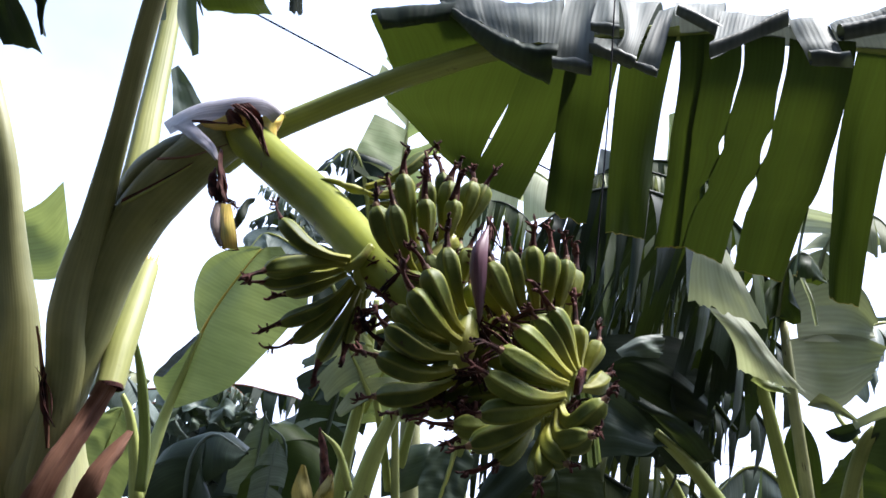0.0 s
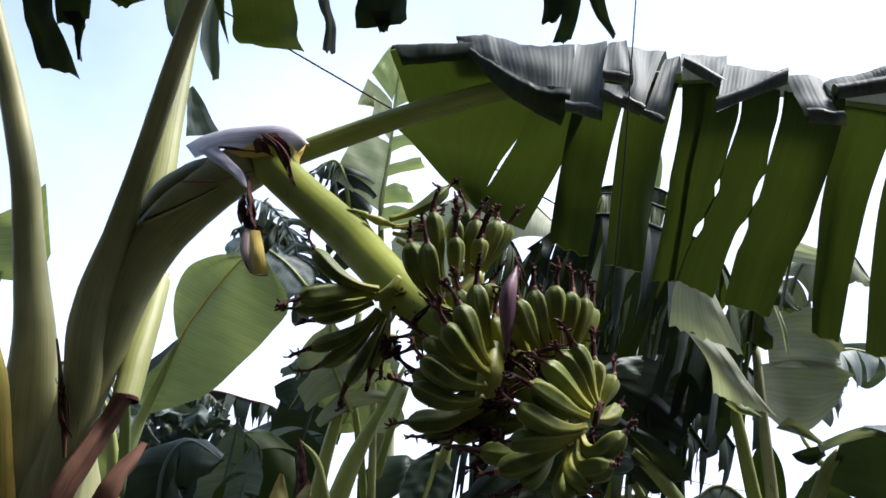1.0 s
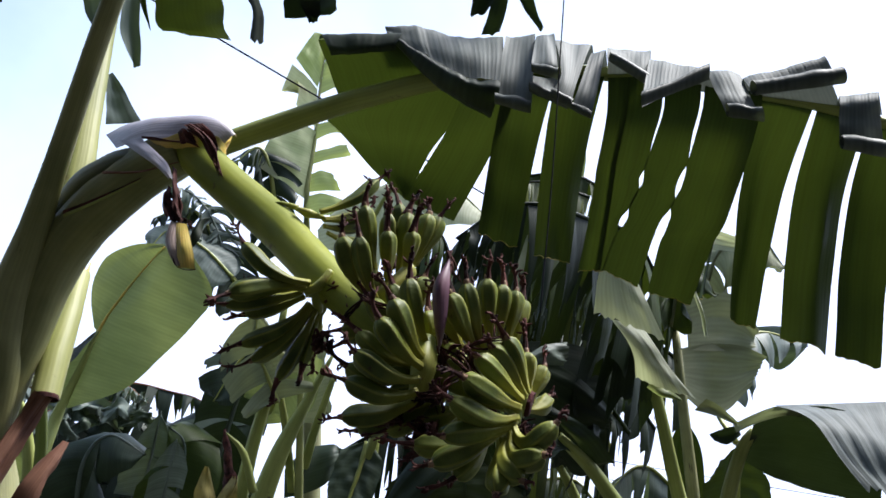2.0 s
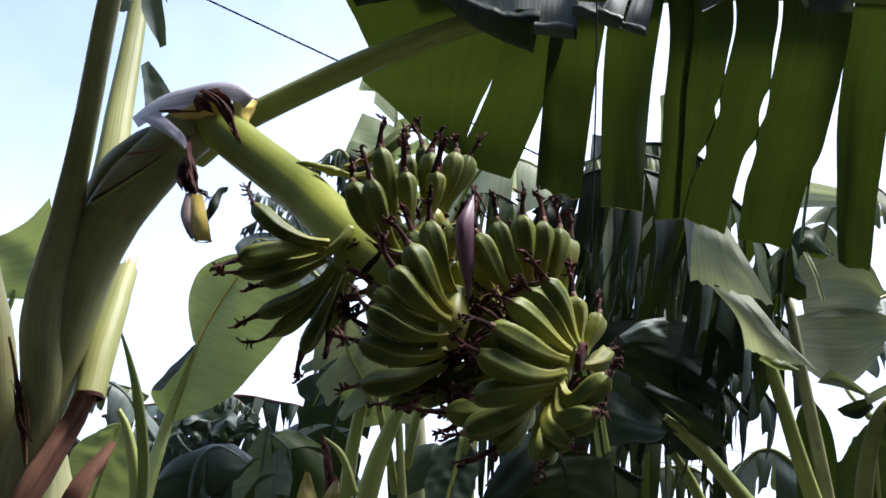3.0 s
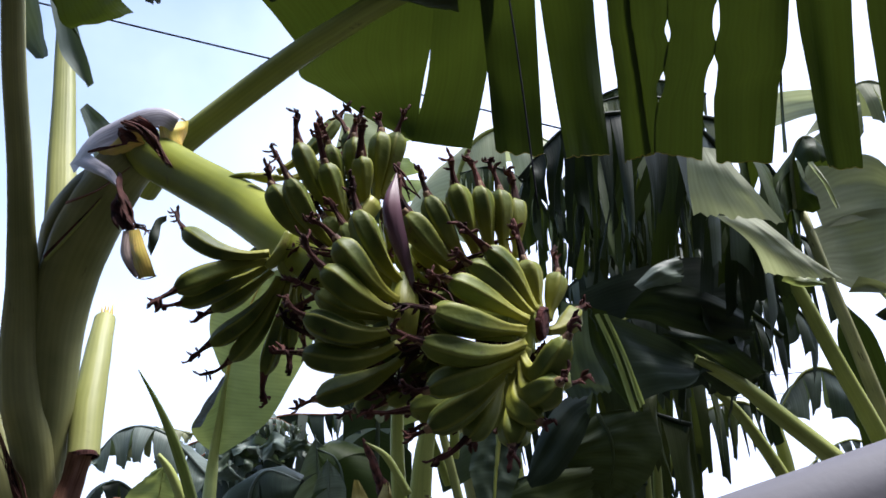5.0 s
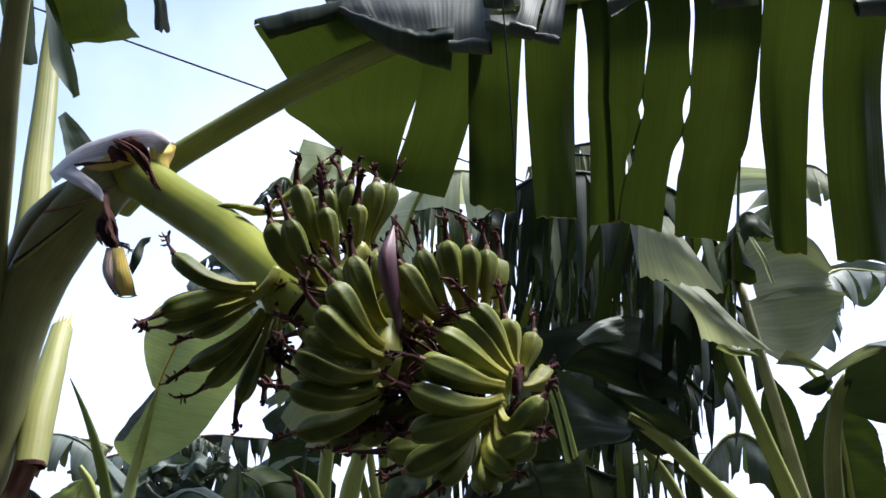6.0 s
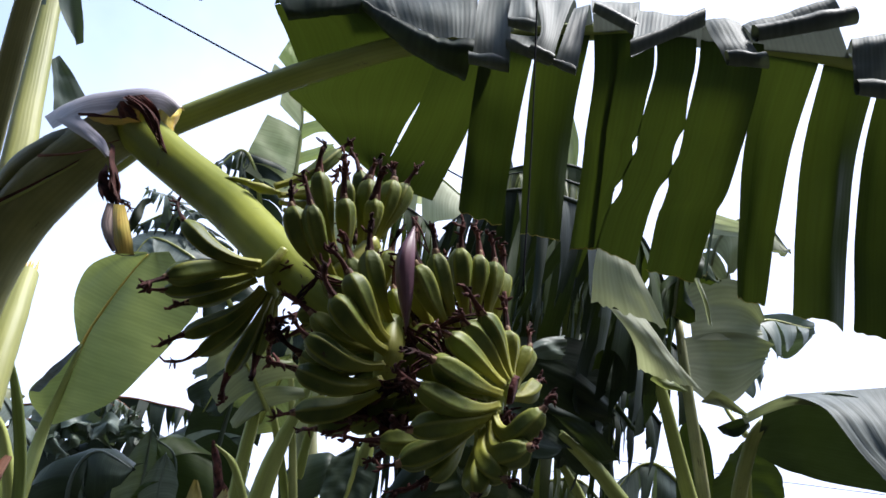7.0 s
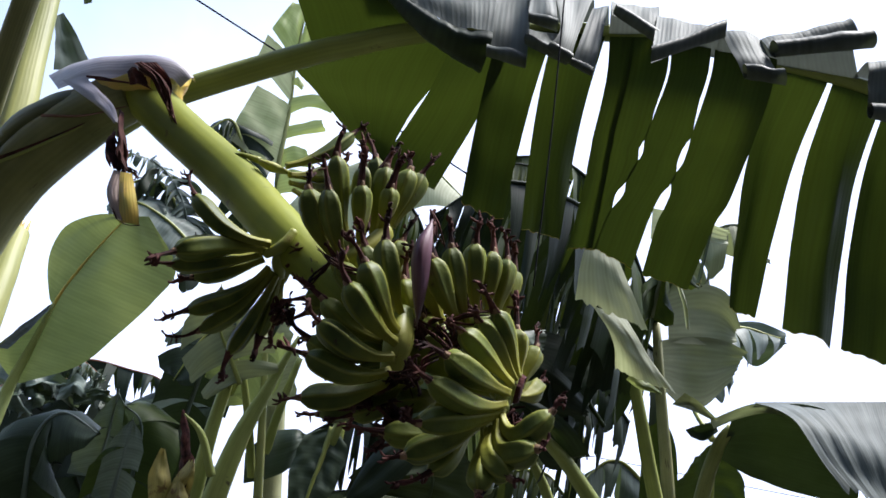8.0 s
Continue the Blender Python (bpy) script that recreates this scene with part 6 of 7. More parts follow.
banana_leaf(tall, [(-0.407, 5.899, 3.343), (-0.721, 5.954, 3.231), (-0.927, 5.938, 3.028), (-1.066, 5.979, 2.692)], 0.30, (0.1, -0.9, 0.6), (20, 70), 5, 0.3, LEAF_DEEP_SHADED, 0.016, None, 23)

banana_leaf(tall, [(0.483, 5.173, 3.47), (0.323, 5.033, 3.793), (0.115, 4.972, 3.94), (-0.107, 4.979, 3.931)], 0.62, (0.1, -0.4, 1), (60, 92), 18, 0.55, LEAF, 0.010, LEAF_DEEP_SHADED, 78, wild=16, lengths=(0.5, 1.15))

# the plant on the fruit side: dark hanging leaves, pale bent leaf, bright petioles
right = back_plant((1.67, 4.494, 0.642), (1.737, 4.177, 1.565), 0.12, "banana plant with dark hanging leaves and bright petioles")
petiole(right, [(1.722, 4.144, 1.659), (1.629, 4.035, 1.956), (1.498, 3.934, 2.283), (1.379, 3.846, 2.604), (1.301, 3.821, 2.815)], [0.048, 0.041, 0.035, 0.029, 0.022], PETIOLE)
petiole(right, [(1.837, 4.345, 1.712), (1.751, 4.235, 2.012), (1.676, 4.158, 2.371), (1.607, 4.096, 2.689), (1.555, 4.071, 3.058)], [0.042, 0.037, 0.032, 0.028, 0.022], STEM)
petiole(right, [(1.592, 3.924, 1.656), (1.349, 3.826, 1.893), (1.169, 3.757, 2.059), (1.02, 3.7, 2.196), (0.843, 3.628, 2.307)], [0.055, 0.045, 0.042, 0.036, 0.024], PETIOLE)
petiole(right, [(1.671, 5.325, 1.609), (1.486, 5.183, 1.983), (1.324, 5.074, 2.266), (1.197, 5.01, 2.425)], [0.045, 0.04, 0.034, 0.025])
petiole(right, [(1.521, 5.521, 1.627), (1.588, 5.407, 1.967), (1.55, 5.305, 2.252), (1.536, 5.239, 2.441)], [0.05, 0.045, 0.035, 0.025])
# flat dark leaf beside the cut end


def dark_piece(k, lf, rt, mt, nm):
    bm = bmesh.new()
    sheet(bm, lf, rt, 18, 20, belly=-0.02 if nm == "pale" else 0.02, wave=0.014 if nm == "pale" else 0.03, seed=120 + k, ragged=0.012, pleat=0.006)
    under(right, "leaf_piece", bm, mt, {"flat": "flat dark blue-green leaf end", "pale": "pale bent leaf piece showing its waxy underside", "side": "dark green leaf piece"}[nm])


dark_piece(0, [(1.003, 3.693, 2.213), (0.776, 3.584, 2.362), (0.579, 3.513, 2.467), (0.437, 3.482, 2.531)], [(0.87, 3.623, 2.268), (0.813, 3.579, 2.199), (0.7, 3.558, 2.177), (0.574, 3.562, 2.144)], LEAF_SLATE, "flat")
dark_piece(1, [(0.437, 3.482, 2.531), (0.436, 3.515, 2.375), (0.484, 3.544, 2.239), (0.55, 3.567, 2.124)], [(0.513, 3.487, 2.502), (0.541, 3.522, 2.344), (0.582, 3.55, 2.209), (0.592, 3.563, 2.115)], LEAF, "side")
dark_piece(2, [(0.341, 3.523, 2.578), (0.312, 3.582, 2.404), (0.31, 3.628, 2.272), (0.338, 3.653, 2.204)], [(0.471, 3.498, 2.521), (0.457, 3.546, 2.381), (0.489, 3.594, 2.249), (0.496, 3.61, 2.205)], LEAF_BLUE, "side")
dark_piece(3, [(1.022, 3.694, 2.212), (0.933, 3.64, 2.29), (0.821, 3.588, 2.358), (0.71, 3.553, 2.407)], [(1.104, 3.637, 2.239), (1.019, 3.594, 2.318), (0.886, 3.553, 2.379), (0.754, 3.531, 2.42)], LEAF_DEEP_SHADED, "side")
dark_piece(4, [(0.878, 3.185, 3.044), (0.86, 3.197, 2.894), (0.857, 3.227, 2.775)], [(0.996, 3.19, 3.011), (1.078, 3.194, 2.859), (1.193, 3.254, 2.7)], LEAF_PALE, "pale")
dark_piece(5, [(0.953, 3.266, 2.769), (1.117, 3.471, 2.718), (1.19, 3.615, 2.627)], [(1.169, 3.474, 2.829), (1.343, 3.618, 2.717), (1.538, 3.757, 2.612)], LEAF_PALE, "pale")
dark_piece(6, [(1.574, 3.993, 3.193), (1.764, 4.04, 3.302), (1.965, 4.123, 3.325), (2.106, 4.224, 3.193)], [(1.635, 4.088, 2.965), (1.82, 4.163, 3.01), (1.995, 4.236, 3.061), (2.105, 4.261, 3.108)], LEAF_DULL, "pale")
dark_piece(7, [(1.558, 4.046, 2.949), (1.8, 4.148, 3.047), (2.022, 4.223, 3.085), (2.181, 4.272, 3.069)], [(1.648, 4.14, 2.717), (1.803, 4.251, 2.684), (1.939, 4.278, 2.724), (2.097, 4.3, 2.895)], LEAF_DULL, "pale")
dark_piece(8, [(1.773, 4.175, 2.74), (1.868, 4.201, 2.713), (1.997, 4.252, 2.647)], [(1.718, 4.207, 2.676), (1.845, 4.223, 2.665), (1.986, 4.256, 2.64)], LEAF_DULL, "pale")
dark_piece(10, [(1.526, 3.775, 3.175), (1.584, 3.813, 3.078), (1.626, 3.855, 2.974)], [(1.548, 3.773, 3.177), (1.605, 3.81, 3.08), (1.642, 3.853, 2.975)], LEAF_PALE, "pale")
dark_piece(14, [(1.549, 4.181, 3.77), (1.74, 4.168, 3.766), (2.001, 4.166, 3.721)], [(1.571, 4.249, 3.61), (1.758, 4.221, 3.641), (2.011, 4.197, 3.649)], LEAF_PALE, "pale")
dark_piece(15, [(2.64, 5.348, 3.652), (2.832, 5.322, 3.676), (3.021, 5.325, 3.634)], [(2.68, 5.409, 3.504), (2.86, 5.444, 3.39), (3.019, 5.366, 3.541)], LEAF_BLUE, "side")
dark_piece(16, [(2.004, 5.091, 2.853), (1.96, 5.198, 2.616), (2.062, 5.468, 1.978)], [(2.025, 5.089, 2.855), (2.175, 5.172, 2.635), (2.322, 5.437, 2)], LEAF, "side")
dark_piece(17, [(1.168, 3.665, 2.893), (1.123, 3.733, 2.744), (1.12, 3.807, 2.575)], [(1.342, 3.665, 2.86), (1.323, 3.73, 2.714), (1.33, 3.793, 2.569)], LEAF_DEEP_SHADED, "side")
dark_piece(18, [(1.294, 3.652, 2.649), (1.373, 3.689, 2.623), (1.45, 3.718, 2.592)], [(1.262, 3.673, 2.606), (1.354, 3.71, 2.579), (1.444, 3.723, 2.582)], LEAF_YOUNG, "side")
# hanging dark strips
banana_leaf(right, [(1.299, 3.829, 2.791), (1.047, 3.462, 3.191), (0.718, 3.216, 3.225), (0.441, 3.162, 3.177), (0.223, 3.163, 2.981)], 0.62, (0.1, -0.4, 1), (60, 92), 15, 0.5, LEAF_DEEP_SHADED, 0.012, LEAF_DEEP_SHADED, 30, wild=16, lengths=(0.6, 1.1))
banana_leaf(right, [(1.555, 4.071, 3.058), (1.206, 3.808, 3.445), (0.742, 3.686, 3.403), (0.379, 3.648, 3.141)], 0.75, (0.1, -0.3, 1), (65, 92), 18, 0.5, LEAF, 0.012, LEAF_DEEP_SHADED, 31, wild=18, lengths=(0.6, 1.1))
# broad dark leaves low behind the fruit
banana_leaf(right, [(1.198, 4.016, 2.54), (0.974, 3.971, 2.629), (0.708, 3.908, 2.608), (0.437, 3.885, 2.47)], 0.30, (0, -0.6, 1), (30, 85), 7, 0.3, LEAF_DEEP_SHADED, 0.014, None, 34)
banana_leaf(right, [(1.452, 4.794, 2.483), (1.324, 4.703, 2.723), (1.106, 4.538, 2.852), (0.851, 4.43, 2.811)], 0.5, (0, -0.4, 1), (55, 90), 16, 0.55, LEAF_DEEP_SHADED, 0.014, None, 35, wild=14, lengths=(0.5, 1.2))
banana_leaf(right, [(0.903, 5.886, 1.684), (0.979, 5.751, 2.085), (1.112, 5.668, 2.347), (1.445, 5.651, 2.46), (1.651, 5.616, 2.294)], 0.45, (0, -0.6, 1), (40, 88), 18, 0.6, LEAF_DEEP_SHADED, 0.014, None, 36, wild=18, lengths=(0.5, 1.1))
banana_leaf(right, [(0.012, 4.3, 2.275), (-0.012, 4.3, 2.113), (-0.041, 4.3, 1.956), (-0.07, 4.3, 1.726)], 0.13, (0.05, -1, 0.2), (0, 25), 1, 0, LEAF_SLATE, 0.010, MIDRIB, 37, taper=0.5)
petiole(right, [(0.664, 4.768, 1.5), (0.677, 4.675, 1.769), (0.689, 4.582, 2.037)], [0.04, 0.035, 0.03])
petiole(right, [(0.713, 4.878, 1.496), (0.747, 4.785, 1.77), (0.768, 4.691, 2.044)], [0.03, 0.028, 0.022])
banana_leaf(right, [(2.402, 5.604, 2.16), (2.025, 5.457, 2.512), (1.823, 5.428, 2.559), (1.601, 5.388, 2.329)], 0.30, (0, -0.5, 1), (40, 85), 4, 0.2, LEAF_BLUE, 0.014, None, 38)

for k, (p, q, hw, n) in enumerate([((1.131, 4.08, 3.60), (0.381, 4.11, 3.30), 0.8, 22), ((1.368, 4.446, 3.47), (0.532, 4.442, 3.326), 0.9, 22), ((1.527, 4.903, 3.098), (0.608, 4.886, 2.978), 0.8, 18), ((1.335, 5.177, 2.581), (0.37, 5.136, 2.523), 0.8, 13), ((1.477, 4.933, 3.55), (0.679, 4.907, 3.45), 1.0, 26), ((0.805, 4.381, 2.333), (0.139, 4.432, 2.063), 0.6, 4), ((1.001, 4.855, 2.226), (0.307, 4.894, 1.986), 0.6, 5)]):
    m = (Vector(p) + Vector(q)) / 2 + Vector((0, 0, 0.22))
    banana_leaf(right, [p, m, q], hw, (0.1, -0.35, 1), (58, 92), n, 0.52, (LEAF_DEEP_SHADED, LEAF_OLIVE, LEAF_BLUE, LEAF_OLIVE, LEAF_DEEP_SHADED, LEAF_OLIVE, LEAF_OLIVE)[k], 0.012, LEAF_DEEP_SHADED, 60 + k, wild=17, lengths=(0.55, 1.15))

dark_piece(20, [(0.648, 3.768, 2.611), (0.753, 3.749, 2.672), (0.909, 3.807, 2.672), (1.067, 3.888, 2.61), (1.193, 3.971, 2.541)], [(0.612, 3.797, 2.557), (0.741, 3.833, 2.528), (0.903, 3.912, 2.442), (1.052, 3.965, 2.425), (1.171, 4.001, 2.455)], LEAF_DEEP_SHADED, "side")
dark_piece(21, [(0.84, 3.718, 2.384), (0.93, 3.726, 2.369), (1.041, 3.754, 2.333), (1.159, 3.802, 2.27)], [(0.884, 3.779, 2.278), (0.969, 3.836, 2.187), (1.051, 3.835, 2.197), (1.146, 3.819, 2.251)], LEAF_DEEP_SHADED, "side")
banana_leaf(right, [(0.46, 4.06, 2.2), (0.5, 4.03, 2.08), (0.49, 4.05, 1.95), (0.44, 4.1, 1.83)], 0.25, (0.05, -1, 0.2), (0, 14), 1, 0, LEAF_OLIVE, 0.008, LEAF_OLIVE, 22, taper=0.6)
dark_piece(22, [(0.115, 3.9, 1.929), (0.188, 3.9, 2.104), (0.3, 3.9, 2.243), (0.415, 3.9, 2.271)], [(0.131, 3.9, 1.89), (0.242, 3.9, 1.919), (0.352, 3.9, 2.042), (0.41, 3.9, 2.147)], LEAF_DEEP_SHADED, "side")
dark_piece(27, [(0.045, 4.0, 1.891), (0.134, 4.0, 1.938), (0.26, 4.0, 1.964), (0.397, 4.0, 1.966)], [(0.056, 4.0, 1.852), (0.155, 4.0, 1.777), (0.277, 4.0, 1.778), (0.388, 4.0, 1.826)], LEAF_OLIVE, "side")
# paler piece that stands in for the highlight on the leaf's top
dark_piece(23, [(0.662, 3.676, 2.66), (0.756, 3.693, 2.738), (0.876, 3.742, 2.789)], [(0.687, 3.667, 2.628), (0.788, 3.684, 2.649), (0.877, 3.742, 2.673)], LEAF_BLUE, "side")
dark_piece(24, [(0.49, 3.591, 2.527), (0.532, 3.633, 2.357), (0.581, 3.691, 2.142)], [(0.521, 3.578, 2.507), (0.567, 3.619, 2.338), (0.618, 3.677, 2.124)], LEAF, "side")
dark_piece(25, [(0.462, 4.071, 2.785), (0.692, 4.054, 2.852), (1.002, 4.099, 2.903), (1.301, 4.18, 2.852)], [(0.433, 4.121, 2.351), (0.69, 4.147, 2.303), (0.965, 4.155, 2.304), (1.234, 4.203, 2.49)], LEAF_DEEP_SHADED, "side")
banana_leaf(right, [(1.454, 4.496, 2.564), (1.247, 4.435, 2.742), (0.988, 4.379, 2.668), (0.765, 4.4, 2.41)], 0.5, (0.1, -0.4, 1), (45, 90), 16, 0.5, LEAF_DEEP_SHADED, 0.012, LEAF, 73, wild=14, lengths=(0.5, 1.1))

banana_leaf(right, [(1.785, 4.49, 2.99), (1.558, 4.446, 3.106), (1.345, 4.476, 3.051), (1.203, 4.558, 2.872)], 0.42, (0.1, -0.4, 1), (50, 90), 24, 0.5, LEAF_DEEP_SHADED, 0.010, LEAF_DEEP_SHADED, 75, wild=20, lengths=(0.4, 1.15))
banana_leaf(right, [(1.718, 4.704, 3.255), (1.481, 4.676, 3.333), (1.29, 4.726, 3.232), (1.177, 4.838, 2.983)], 0.40, (0.1, -0.4, 1), (50, 90), 14, 0.3, LEAF_BLUE, 0.010, LEAF_DEEP_SHADED, 76, wild=16, lengths=(0.5, 1.1))
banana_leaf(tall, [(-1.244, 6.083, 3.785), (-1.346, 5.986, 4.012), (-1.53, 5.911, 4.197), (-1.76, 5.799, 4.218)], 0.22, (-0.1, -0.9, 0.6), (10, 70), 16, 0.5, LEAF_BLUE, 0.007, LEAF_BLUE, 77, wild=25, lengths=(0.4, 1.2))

banana_leaf(right, [(1.05, 4.75, 3.02), (0.72, 4.68, 3.16), (0.38, 4.72, 2.98)], 0.75, (0.1, -0.35, 1), (60, 92), 17, 0.5, LEAF_SLATE, 0.010, LEAF_DEEP_SHADED, 80, wild=16, lengths=(0.6, 1.1))
banana_leaf(right, [(1.917, 5.346, 2.813), (1.694, 5.269, 2.992), (1.414, 5.267, 2.946), (1.221, 5.33, 2.731)], 0.40, (0.1, -0.35, 1), (50, 90), 11, 0.3, LEAF_DEEP_SHADED, 0.010, LEAF_DEEP_SHADED, 82, wild=20, lengths=(0.5, 1.1))

banana_leaf(right, [(1.884, 4.555, 3.352), (1.948, 4.388, 3.724), (2.146, 4.318, 3.848), (2.322, 4.291, 3.627)], 0.27, (0.1, -0.6, 0.9), (25, 80), 4, 0.12, LEAF_DULL, 0.010, LEAF_DULL, 83, wild=8)
banana_leaf(right, [(1.484, 3.961, 3.033), (1.497, 3.868, 3.244), (1.571, 3.825, 3.329), (1.701, 3.867, 3.209)], 0.17, (0.1, -0.6, 0.9), (30, 85), 3, 0.12, LEAF, 0.008, LEAF_DULL, 84, wild=10)

banana_leaf(right, [(1.425, 4.78, 4.15), (1.136, 4.74, 4.27), (0.773, 4.74, 4.2), (0.595, 4.8, 4.03)], 0.9, (0.1, -0.4, 1), (65, 92), 20, 0.6, LEAF, 0.010, LEAF_DEEP_SHADED, 90, wild=16, lengths=(0.5, 1.1))
dark_piece(28, [(1.091, 4.8, 4.66), (1.096, 4.8, 4.448), (1.078, 4.8, 4.1)], [(1.15, 4.8, 4.69), (1.19, 4.78, 4.455), (1.168, 4.8, 4.1)], LEAF_YOUNG, "side")
dark_piece(29, [(0.665, 4.8, 4.34), (0.655, 4.8, 4.15), (0.66, 4.8, 3.98)], [(0.74, 4.8, 4.33), (0.775, 4.78, 4.17), (0.77, 4.8, 3.97)], LEAF_WAXY, "side")

banana_leaf(right, [(0.69, 4.6, 1.927), (0.333, 4.55, 2.034), (-0.044, 4.6, 1.985)], 0.55, (0.1, -0.4, 1), (60, 92), 9, 0.3, LEAF_OLIVE, 0.010, LEAF_DEEP_SHADED, 93, wild=10, lengths=(0.7, 1.1))
# thin light shreds among the dark ones
banana_leaf(right, [(1.182, 4.6, 4.055), (0.87, 4.6, 4.108), (0.594, 4.6, 4.026)], 0.7, (0.1, -0.4, 1), (60, 92), 30, 0.85, LEAF_DULL, 0.008, LEAF_DEEP_SHADED, 91, wild=24, lengths=(0.4, 1.15))
banana_leaf(right, [(1.16, 4.1, 3.287), (0.895, 4.1, 3.363), (0.57, 4.1, 3.242)], 0.5, (0.1, -0.4, 1), (60, 92), 26, 0.85, LEAF_BLUE, 0.008, LEAF_DEEP_SHADED, 92, wild=26, lengths=(0.3, 1.15))
for k, (lf, rt) in enumerate([([(0.458, 3.44, 2.481), (0.507, 3.44, 2.304), (0.544, 3.44, 2.091)], [(0.476, 3.44, 2.484), (0.528, 3.44, 2.302), (0.565, 3.44, 2.089)]), ([(0.492, 3.43, 2.477), (0.537, 3.43, 2.31), (0.574, 3.43, 2.102)], [(0.506, 3.43, 2.476), (0.552, 3.43, 2.32), (0.594, 3.43, 2.117)])]):
    bm = bmesh.new()
    sheet(bm, lf, rt, 14, 4, belly=0.008, wave=0.006, seed=240 + k, ragged=0.006)
    under(right, "leaf_pleat", bm, LEAF_FRESH, "narrow yellow-green folded edge")

# plant at the side with one large drooping leaf
side = back_plant((2.26, 5.164, 1.191), (2.163, 4.892, 1.811), 0.10, "banana plant with one large drooping grey-green leaf")
petiole(side, [(2.159, 4.918, 1.753), (2.115, 4.693, 2.264), (2.145, 4.558, 2.569), (2.193, 4.484, 2.685)], [0.058, 0.045, 0.038, 0.028], PETIOLE_LIGHT)


def drooping_piece(k, lf, rt, mt, lb):
    bm = bmesh.new()
    sheet(bm, lf, rt, 24, 40 if k == 0 else 16, belly=0.0 if k in (0, 2, 3) else -0.04, wave=0.03 if k < 2 else 0.008, seed=150 + k, pleat=0.022 if k == 0 else 0.006, ragged=0.03 if k == 0 else 0.0)
    under(side, "leaf_piece", bm, mt, lb)


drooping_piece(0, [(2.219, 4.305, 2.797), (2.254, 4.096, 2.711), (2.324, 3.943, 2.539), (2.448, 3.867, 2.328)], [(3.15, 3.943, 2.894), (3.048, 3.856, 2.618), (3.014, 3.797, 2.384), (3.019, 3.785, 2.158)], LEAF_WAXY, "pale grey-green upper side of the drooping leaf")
# shade below the drooping leaf is painted in with the near-black leaf tone
drooping_piece(1, [(2.155, 4.42, 2.7), (2.318, 4.284, 2.792), (2.477, 4.142, 2.796), (2.727, 4.069, 2.721)], [(2.183, 4.601, 2.528), (2.372, 4.609, 2.458), (2.531, 4.568, 2.408), (2.861, 4.38, 2.345)], LEAF_DEEP_SHADED, "underside of the drooping leaf with its shade in the colour")
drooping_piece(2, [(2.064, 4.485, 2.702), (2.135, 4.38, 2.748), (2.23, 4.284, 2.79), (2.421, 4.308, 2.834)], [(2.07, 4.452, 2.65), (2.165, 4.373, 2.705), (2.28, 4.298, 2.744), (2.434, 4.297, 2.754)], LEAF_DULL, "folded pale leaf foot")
drooping_piece(4, [(1.935, 4.519, 2.632), (2.002, 4.496, 2.668), (2.091, 4.472, 2.699)], [(1.973, 4.528, 2.601), (2.049, 4.524, 2.591), (2.107, 4.472, 2.644)], LEAF_DEEP_SHADED, "folded dark leaf foot")
banana_leaf(side, [(2.204, 4.738, 2.655), (2.166, 4.932, 2.96), (2.494, 5.125, 3.501), (2.968, 5.3, 3.582)], 0.30, (0, -0.6, 1), (20, 75), 6, 0.3, LEAF_BLUE, 0.014, None, 42, start=0.4)
banana_leaf(side, [(2.348, 5.09, 1.909), (2.289, 4.914, 2.359), (2.246, 4.797, 2.659)], 0.26, (0.1, -1, 0.1), (3, 20), 1, 0.05, LEAF, 0.014, None, 43)
banana_leaf(side, [(4.173, 6.128, 1.959), (3.833, 5.993, 2.355), (3.352, 5.988, 2.453), (3.007, 6.09, 2.26)], 0.35, (0, -0.5, 1), (25, 80), 8, 0.3, LEAF_BLUE, 0.014, None, 44)

banana_leaf(side, [(3.326, 8.072, 1.987), (3.007, 7.93, 2.349), (2.75, 7.9, 2.409), (2.363, 7.862, 2.187)], 0.3, (0, -0.5, 1), (20, 80), 9, 0.4, LEAF_DEEP_SHADED, 0.012, None, 45, wild=20, lengths=(0.4, 1.1))

# plant at the far side of the stem
far = back_plant((-3.408, 7.775, -0.564), (-3.485, 6.715, 1.843), 0.12, "banana plant with light hanging leaves beyond the stem")
petiole(far, [(-3.474, 6.75, 1.764), (-3.607, 6.466, 2.39), (-3.588, 6.254, 2.876), (-3.439, 6.044, 3.382)], [0.06, 0.05, 0.035, 0.02])


def far_piece(k, lf, rt, mt):
    bm = bmesh.new()
    sheet(bm, lf, rt, 14, 16, belly=0.04, wave=0.08, seed=170 + k, pleat=0.02)
    under(far, "leaf_piece", bm, mt, "light green torn leaf piece")


far_piece(0, [(-3.183, 5.685, 3.994), (-3.415, 5.847, 3.836), (-3.661, 5.886, 3.704)], [(-3.063, 5.902, 3.52), (-3.19, 6.028, 3.336), (-3.657, 6.063, 3.301)], LEAF_YOUNG)
far_piece(1, [(-3.481, 5.856, 3.303), (-3.622, 5.872, 3.243), (-3.815, 5.922, 3.098)], [(-3.345, 6.063, 2.854), (-3.531, 6.027, 2.905), (-3.772, 6.059, 2.791)], LEAF_BLUE)
far_piece(2, [(-3.383, 5.966, 2.82), (-3.455, 5.999, 2.732), (-3.609, 6.031, 2.633)], [(-3.195, 6.17, 2.385), (-3.319, 6.169, 2.367), (-3.566, 6.167, 2.331)], LEAF_BLUE)

# ---- cables, cord, grey coping ----


def cable(name, points, radius, label, category):
    bm = bmesh.new()
    tube(bm, points, [radius, radius], 40, 6)
    return tagged(part(name, bm, CORD), label, category)


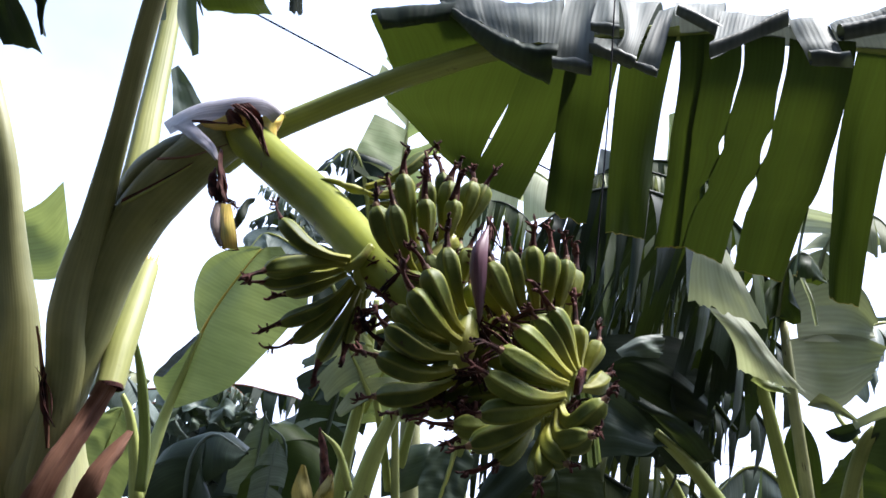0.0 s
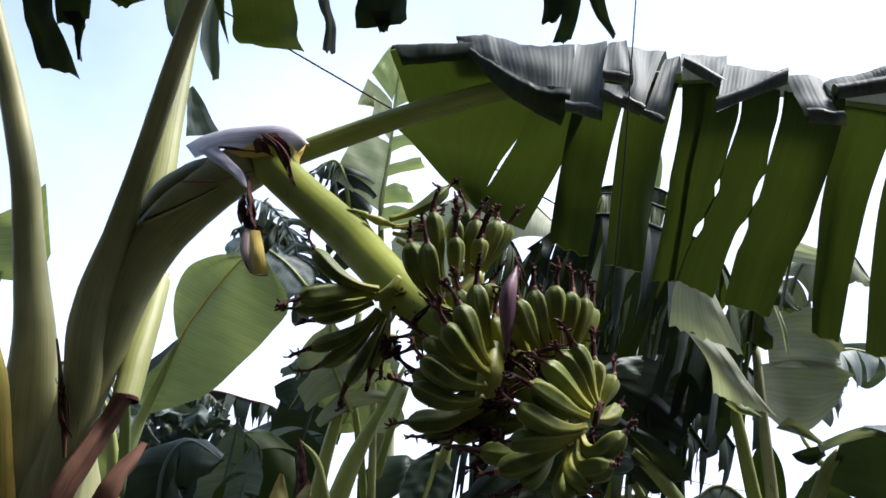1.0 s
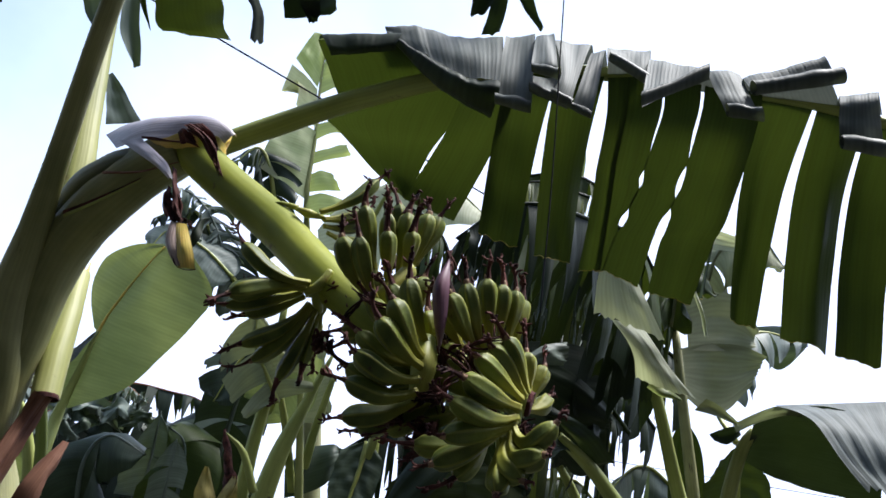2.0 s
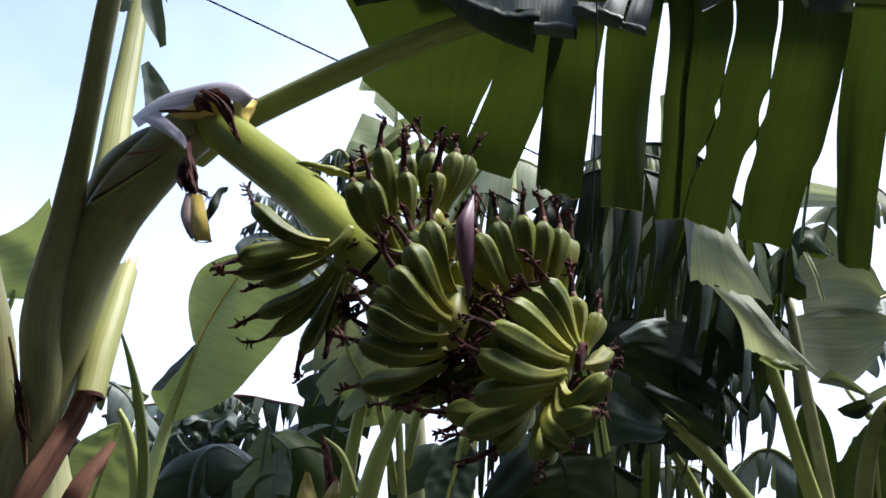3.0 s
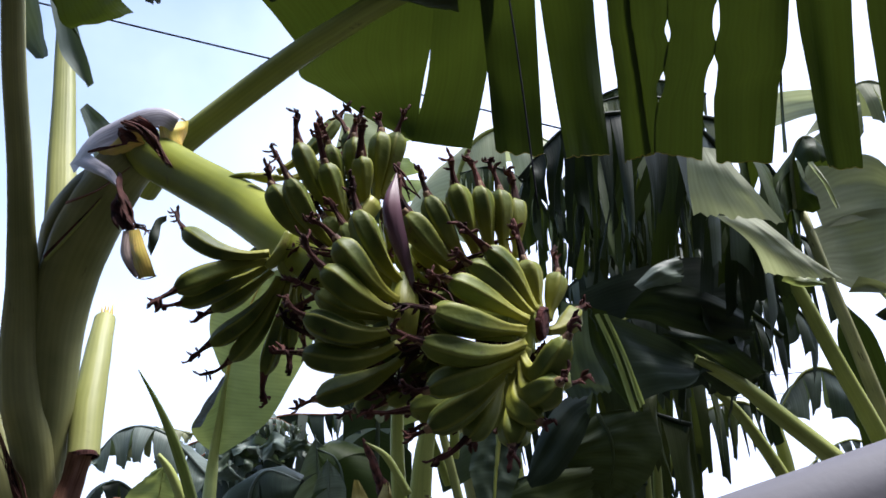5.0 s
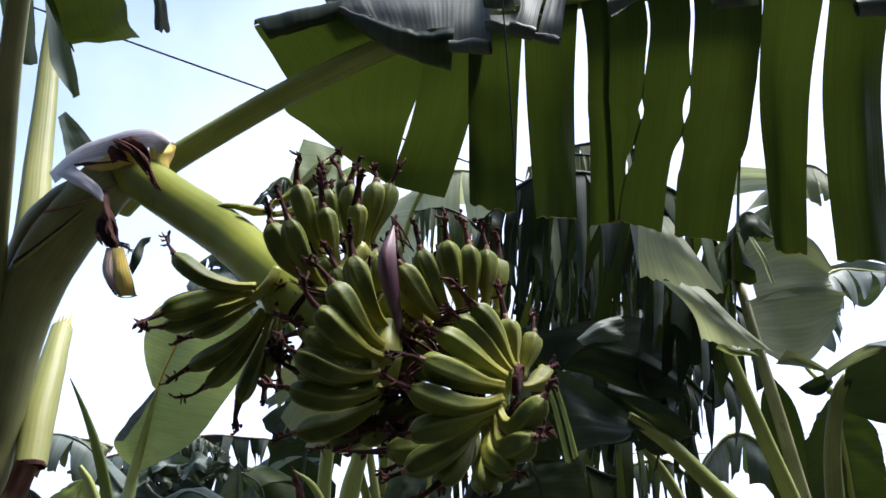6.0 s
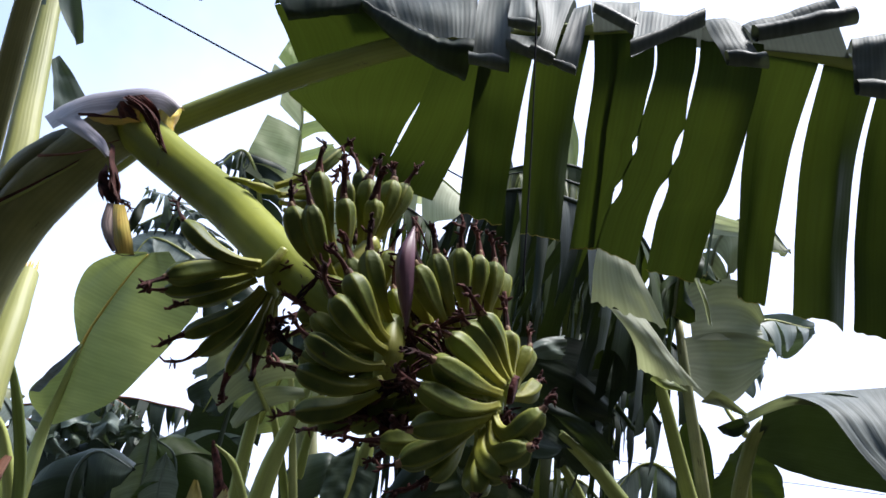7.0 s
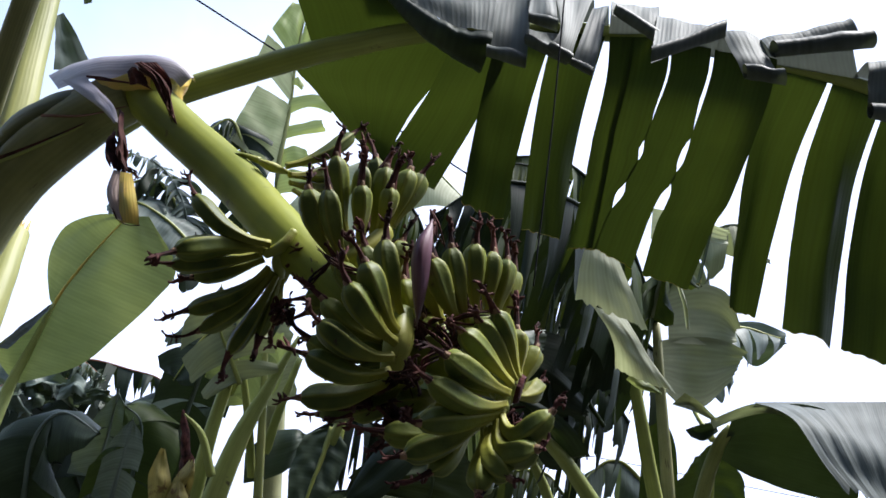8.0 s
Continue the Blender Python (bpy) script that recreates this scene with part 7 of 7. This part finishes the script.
cable("overhead_cable", [(-9.0, 0.69, 5.83), (-4.0, 2.24, 4.56), (-1.0, 3.17, 3.789), (0.0, 3.48, 3.534), (0.95, 3.775, 3.29)], 0.004, "thin black overhead cable sloping across the sky", "cable")
lines = empty("power_line", (8, 45, 0), "far thin power lines on a slim pole", "power line")
for z in (9.3, 10.3):
    bm = bmesh.new()
    tube(bm, [(8, 45, z), (40, 44.6, z - 0.5), (80, 44, z)], [0.02, 0.02], 30, 5)
    under(lines, "wire", bm, CORD)
for x in (8, 80):
    bm = bmesh.new()
    tube(bm, [(x, 45 if x < 20 else 44, -0.05), (x, 45 if x < 20 else 44, 10.6)], [0.1, 0.07], 6, 8)
    under(lines, "pole", bm, PLASTER)
bm = bmesh.new()
tube(bm, [(0.19, 1.19, 3.6), (0.195, 1.205, 2.8), (0.2, 1.22, 2.6), (0.21, 1.25, 2.3), (0.212, 1.27, 2.02)], [0.0014, 0.0014], 40, 6)
tagged(part("cord", bm, CORD), "thin black cord hanging beside the torn leaf", "cord")


def coping():
    """A smooth grey painted sloping coping close to the camera."""
    lo, hi = Vector((0.155, 0.78, 1.548)), Vector((1.3, 0.76, 1.82))
    ob = empty("wall", (0.7, 0.85, 0.0), "smooth grey painted garden wall with sloping rounded coping", "wall")
    bm = bmesh.new()
    prof = [(0.0, -0.14), (0.0, -0.03), (0.008, -0.008), (0.03, 0.0), (0.12, 0.0), (0.14, -0.008), (0.15, -0.03), (0.15, -0.14)]
    rows = [[bm.verts.new(Vector((e.x, e.y - 0.03 + y, e.z + z))) for y, z in prof] for e in spline([lo, hi], 12)]
    faces(bm, rows, True, [0.05 * k for k in range(9)], [0.1 * k for k in range(13)])
    bm.faces.new(rows[0])
    bm.faces.new(rows[-1][::-1])
    under(ob, "coping", bm, GREY_PAINT, "rounded sloping coping")
    bm = bmesh.new()
    cs = [bm.verts.new((x, y, z)) for x, y, z in [(lo.x, 0.77, 0), (hi.x, 0.77, 0), (hi.x, 0.87, 0), (lo.x, 0.87, 0), (lo.x, 0.77, lo.z - 0.13), (hi.x, 0.77, hi.z - 0.13), (hi.x, 0.87, hi.z - 0.13), (lo.x, 0.87, lo.z - 0.13)]]
    for q in ((0, 1, 5, 4), (1, 2, 6, 5), (2, 3, 7, 6), (3, 0, 4, 7), (4, 5, 6, 7), (3, 2, 1, 0)):
        bm.faces.new([cs[i] for i in q])
    under(ob, "wall_body", bm, GREY_PAINT)


coping()
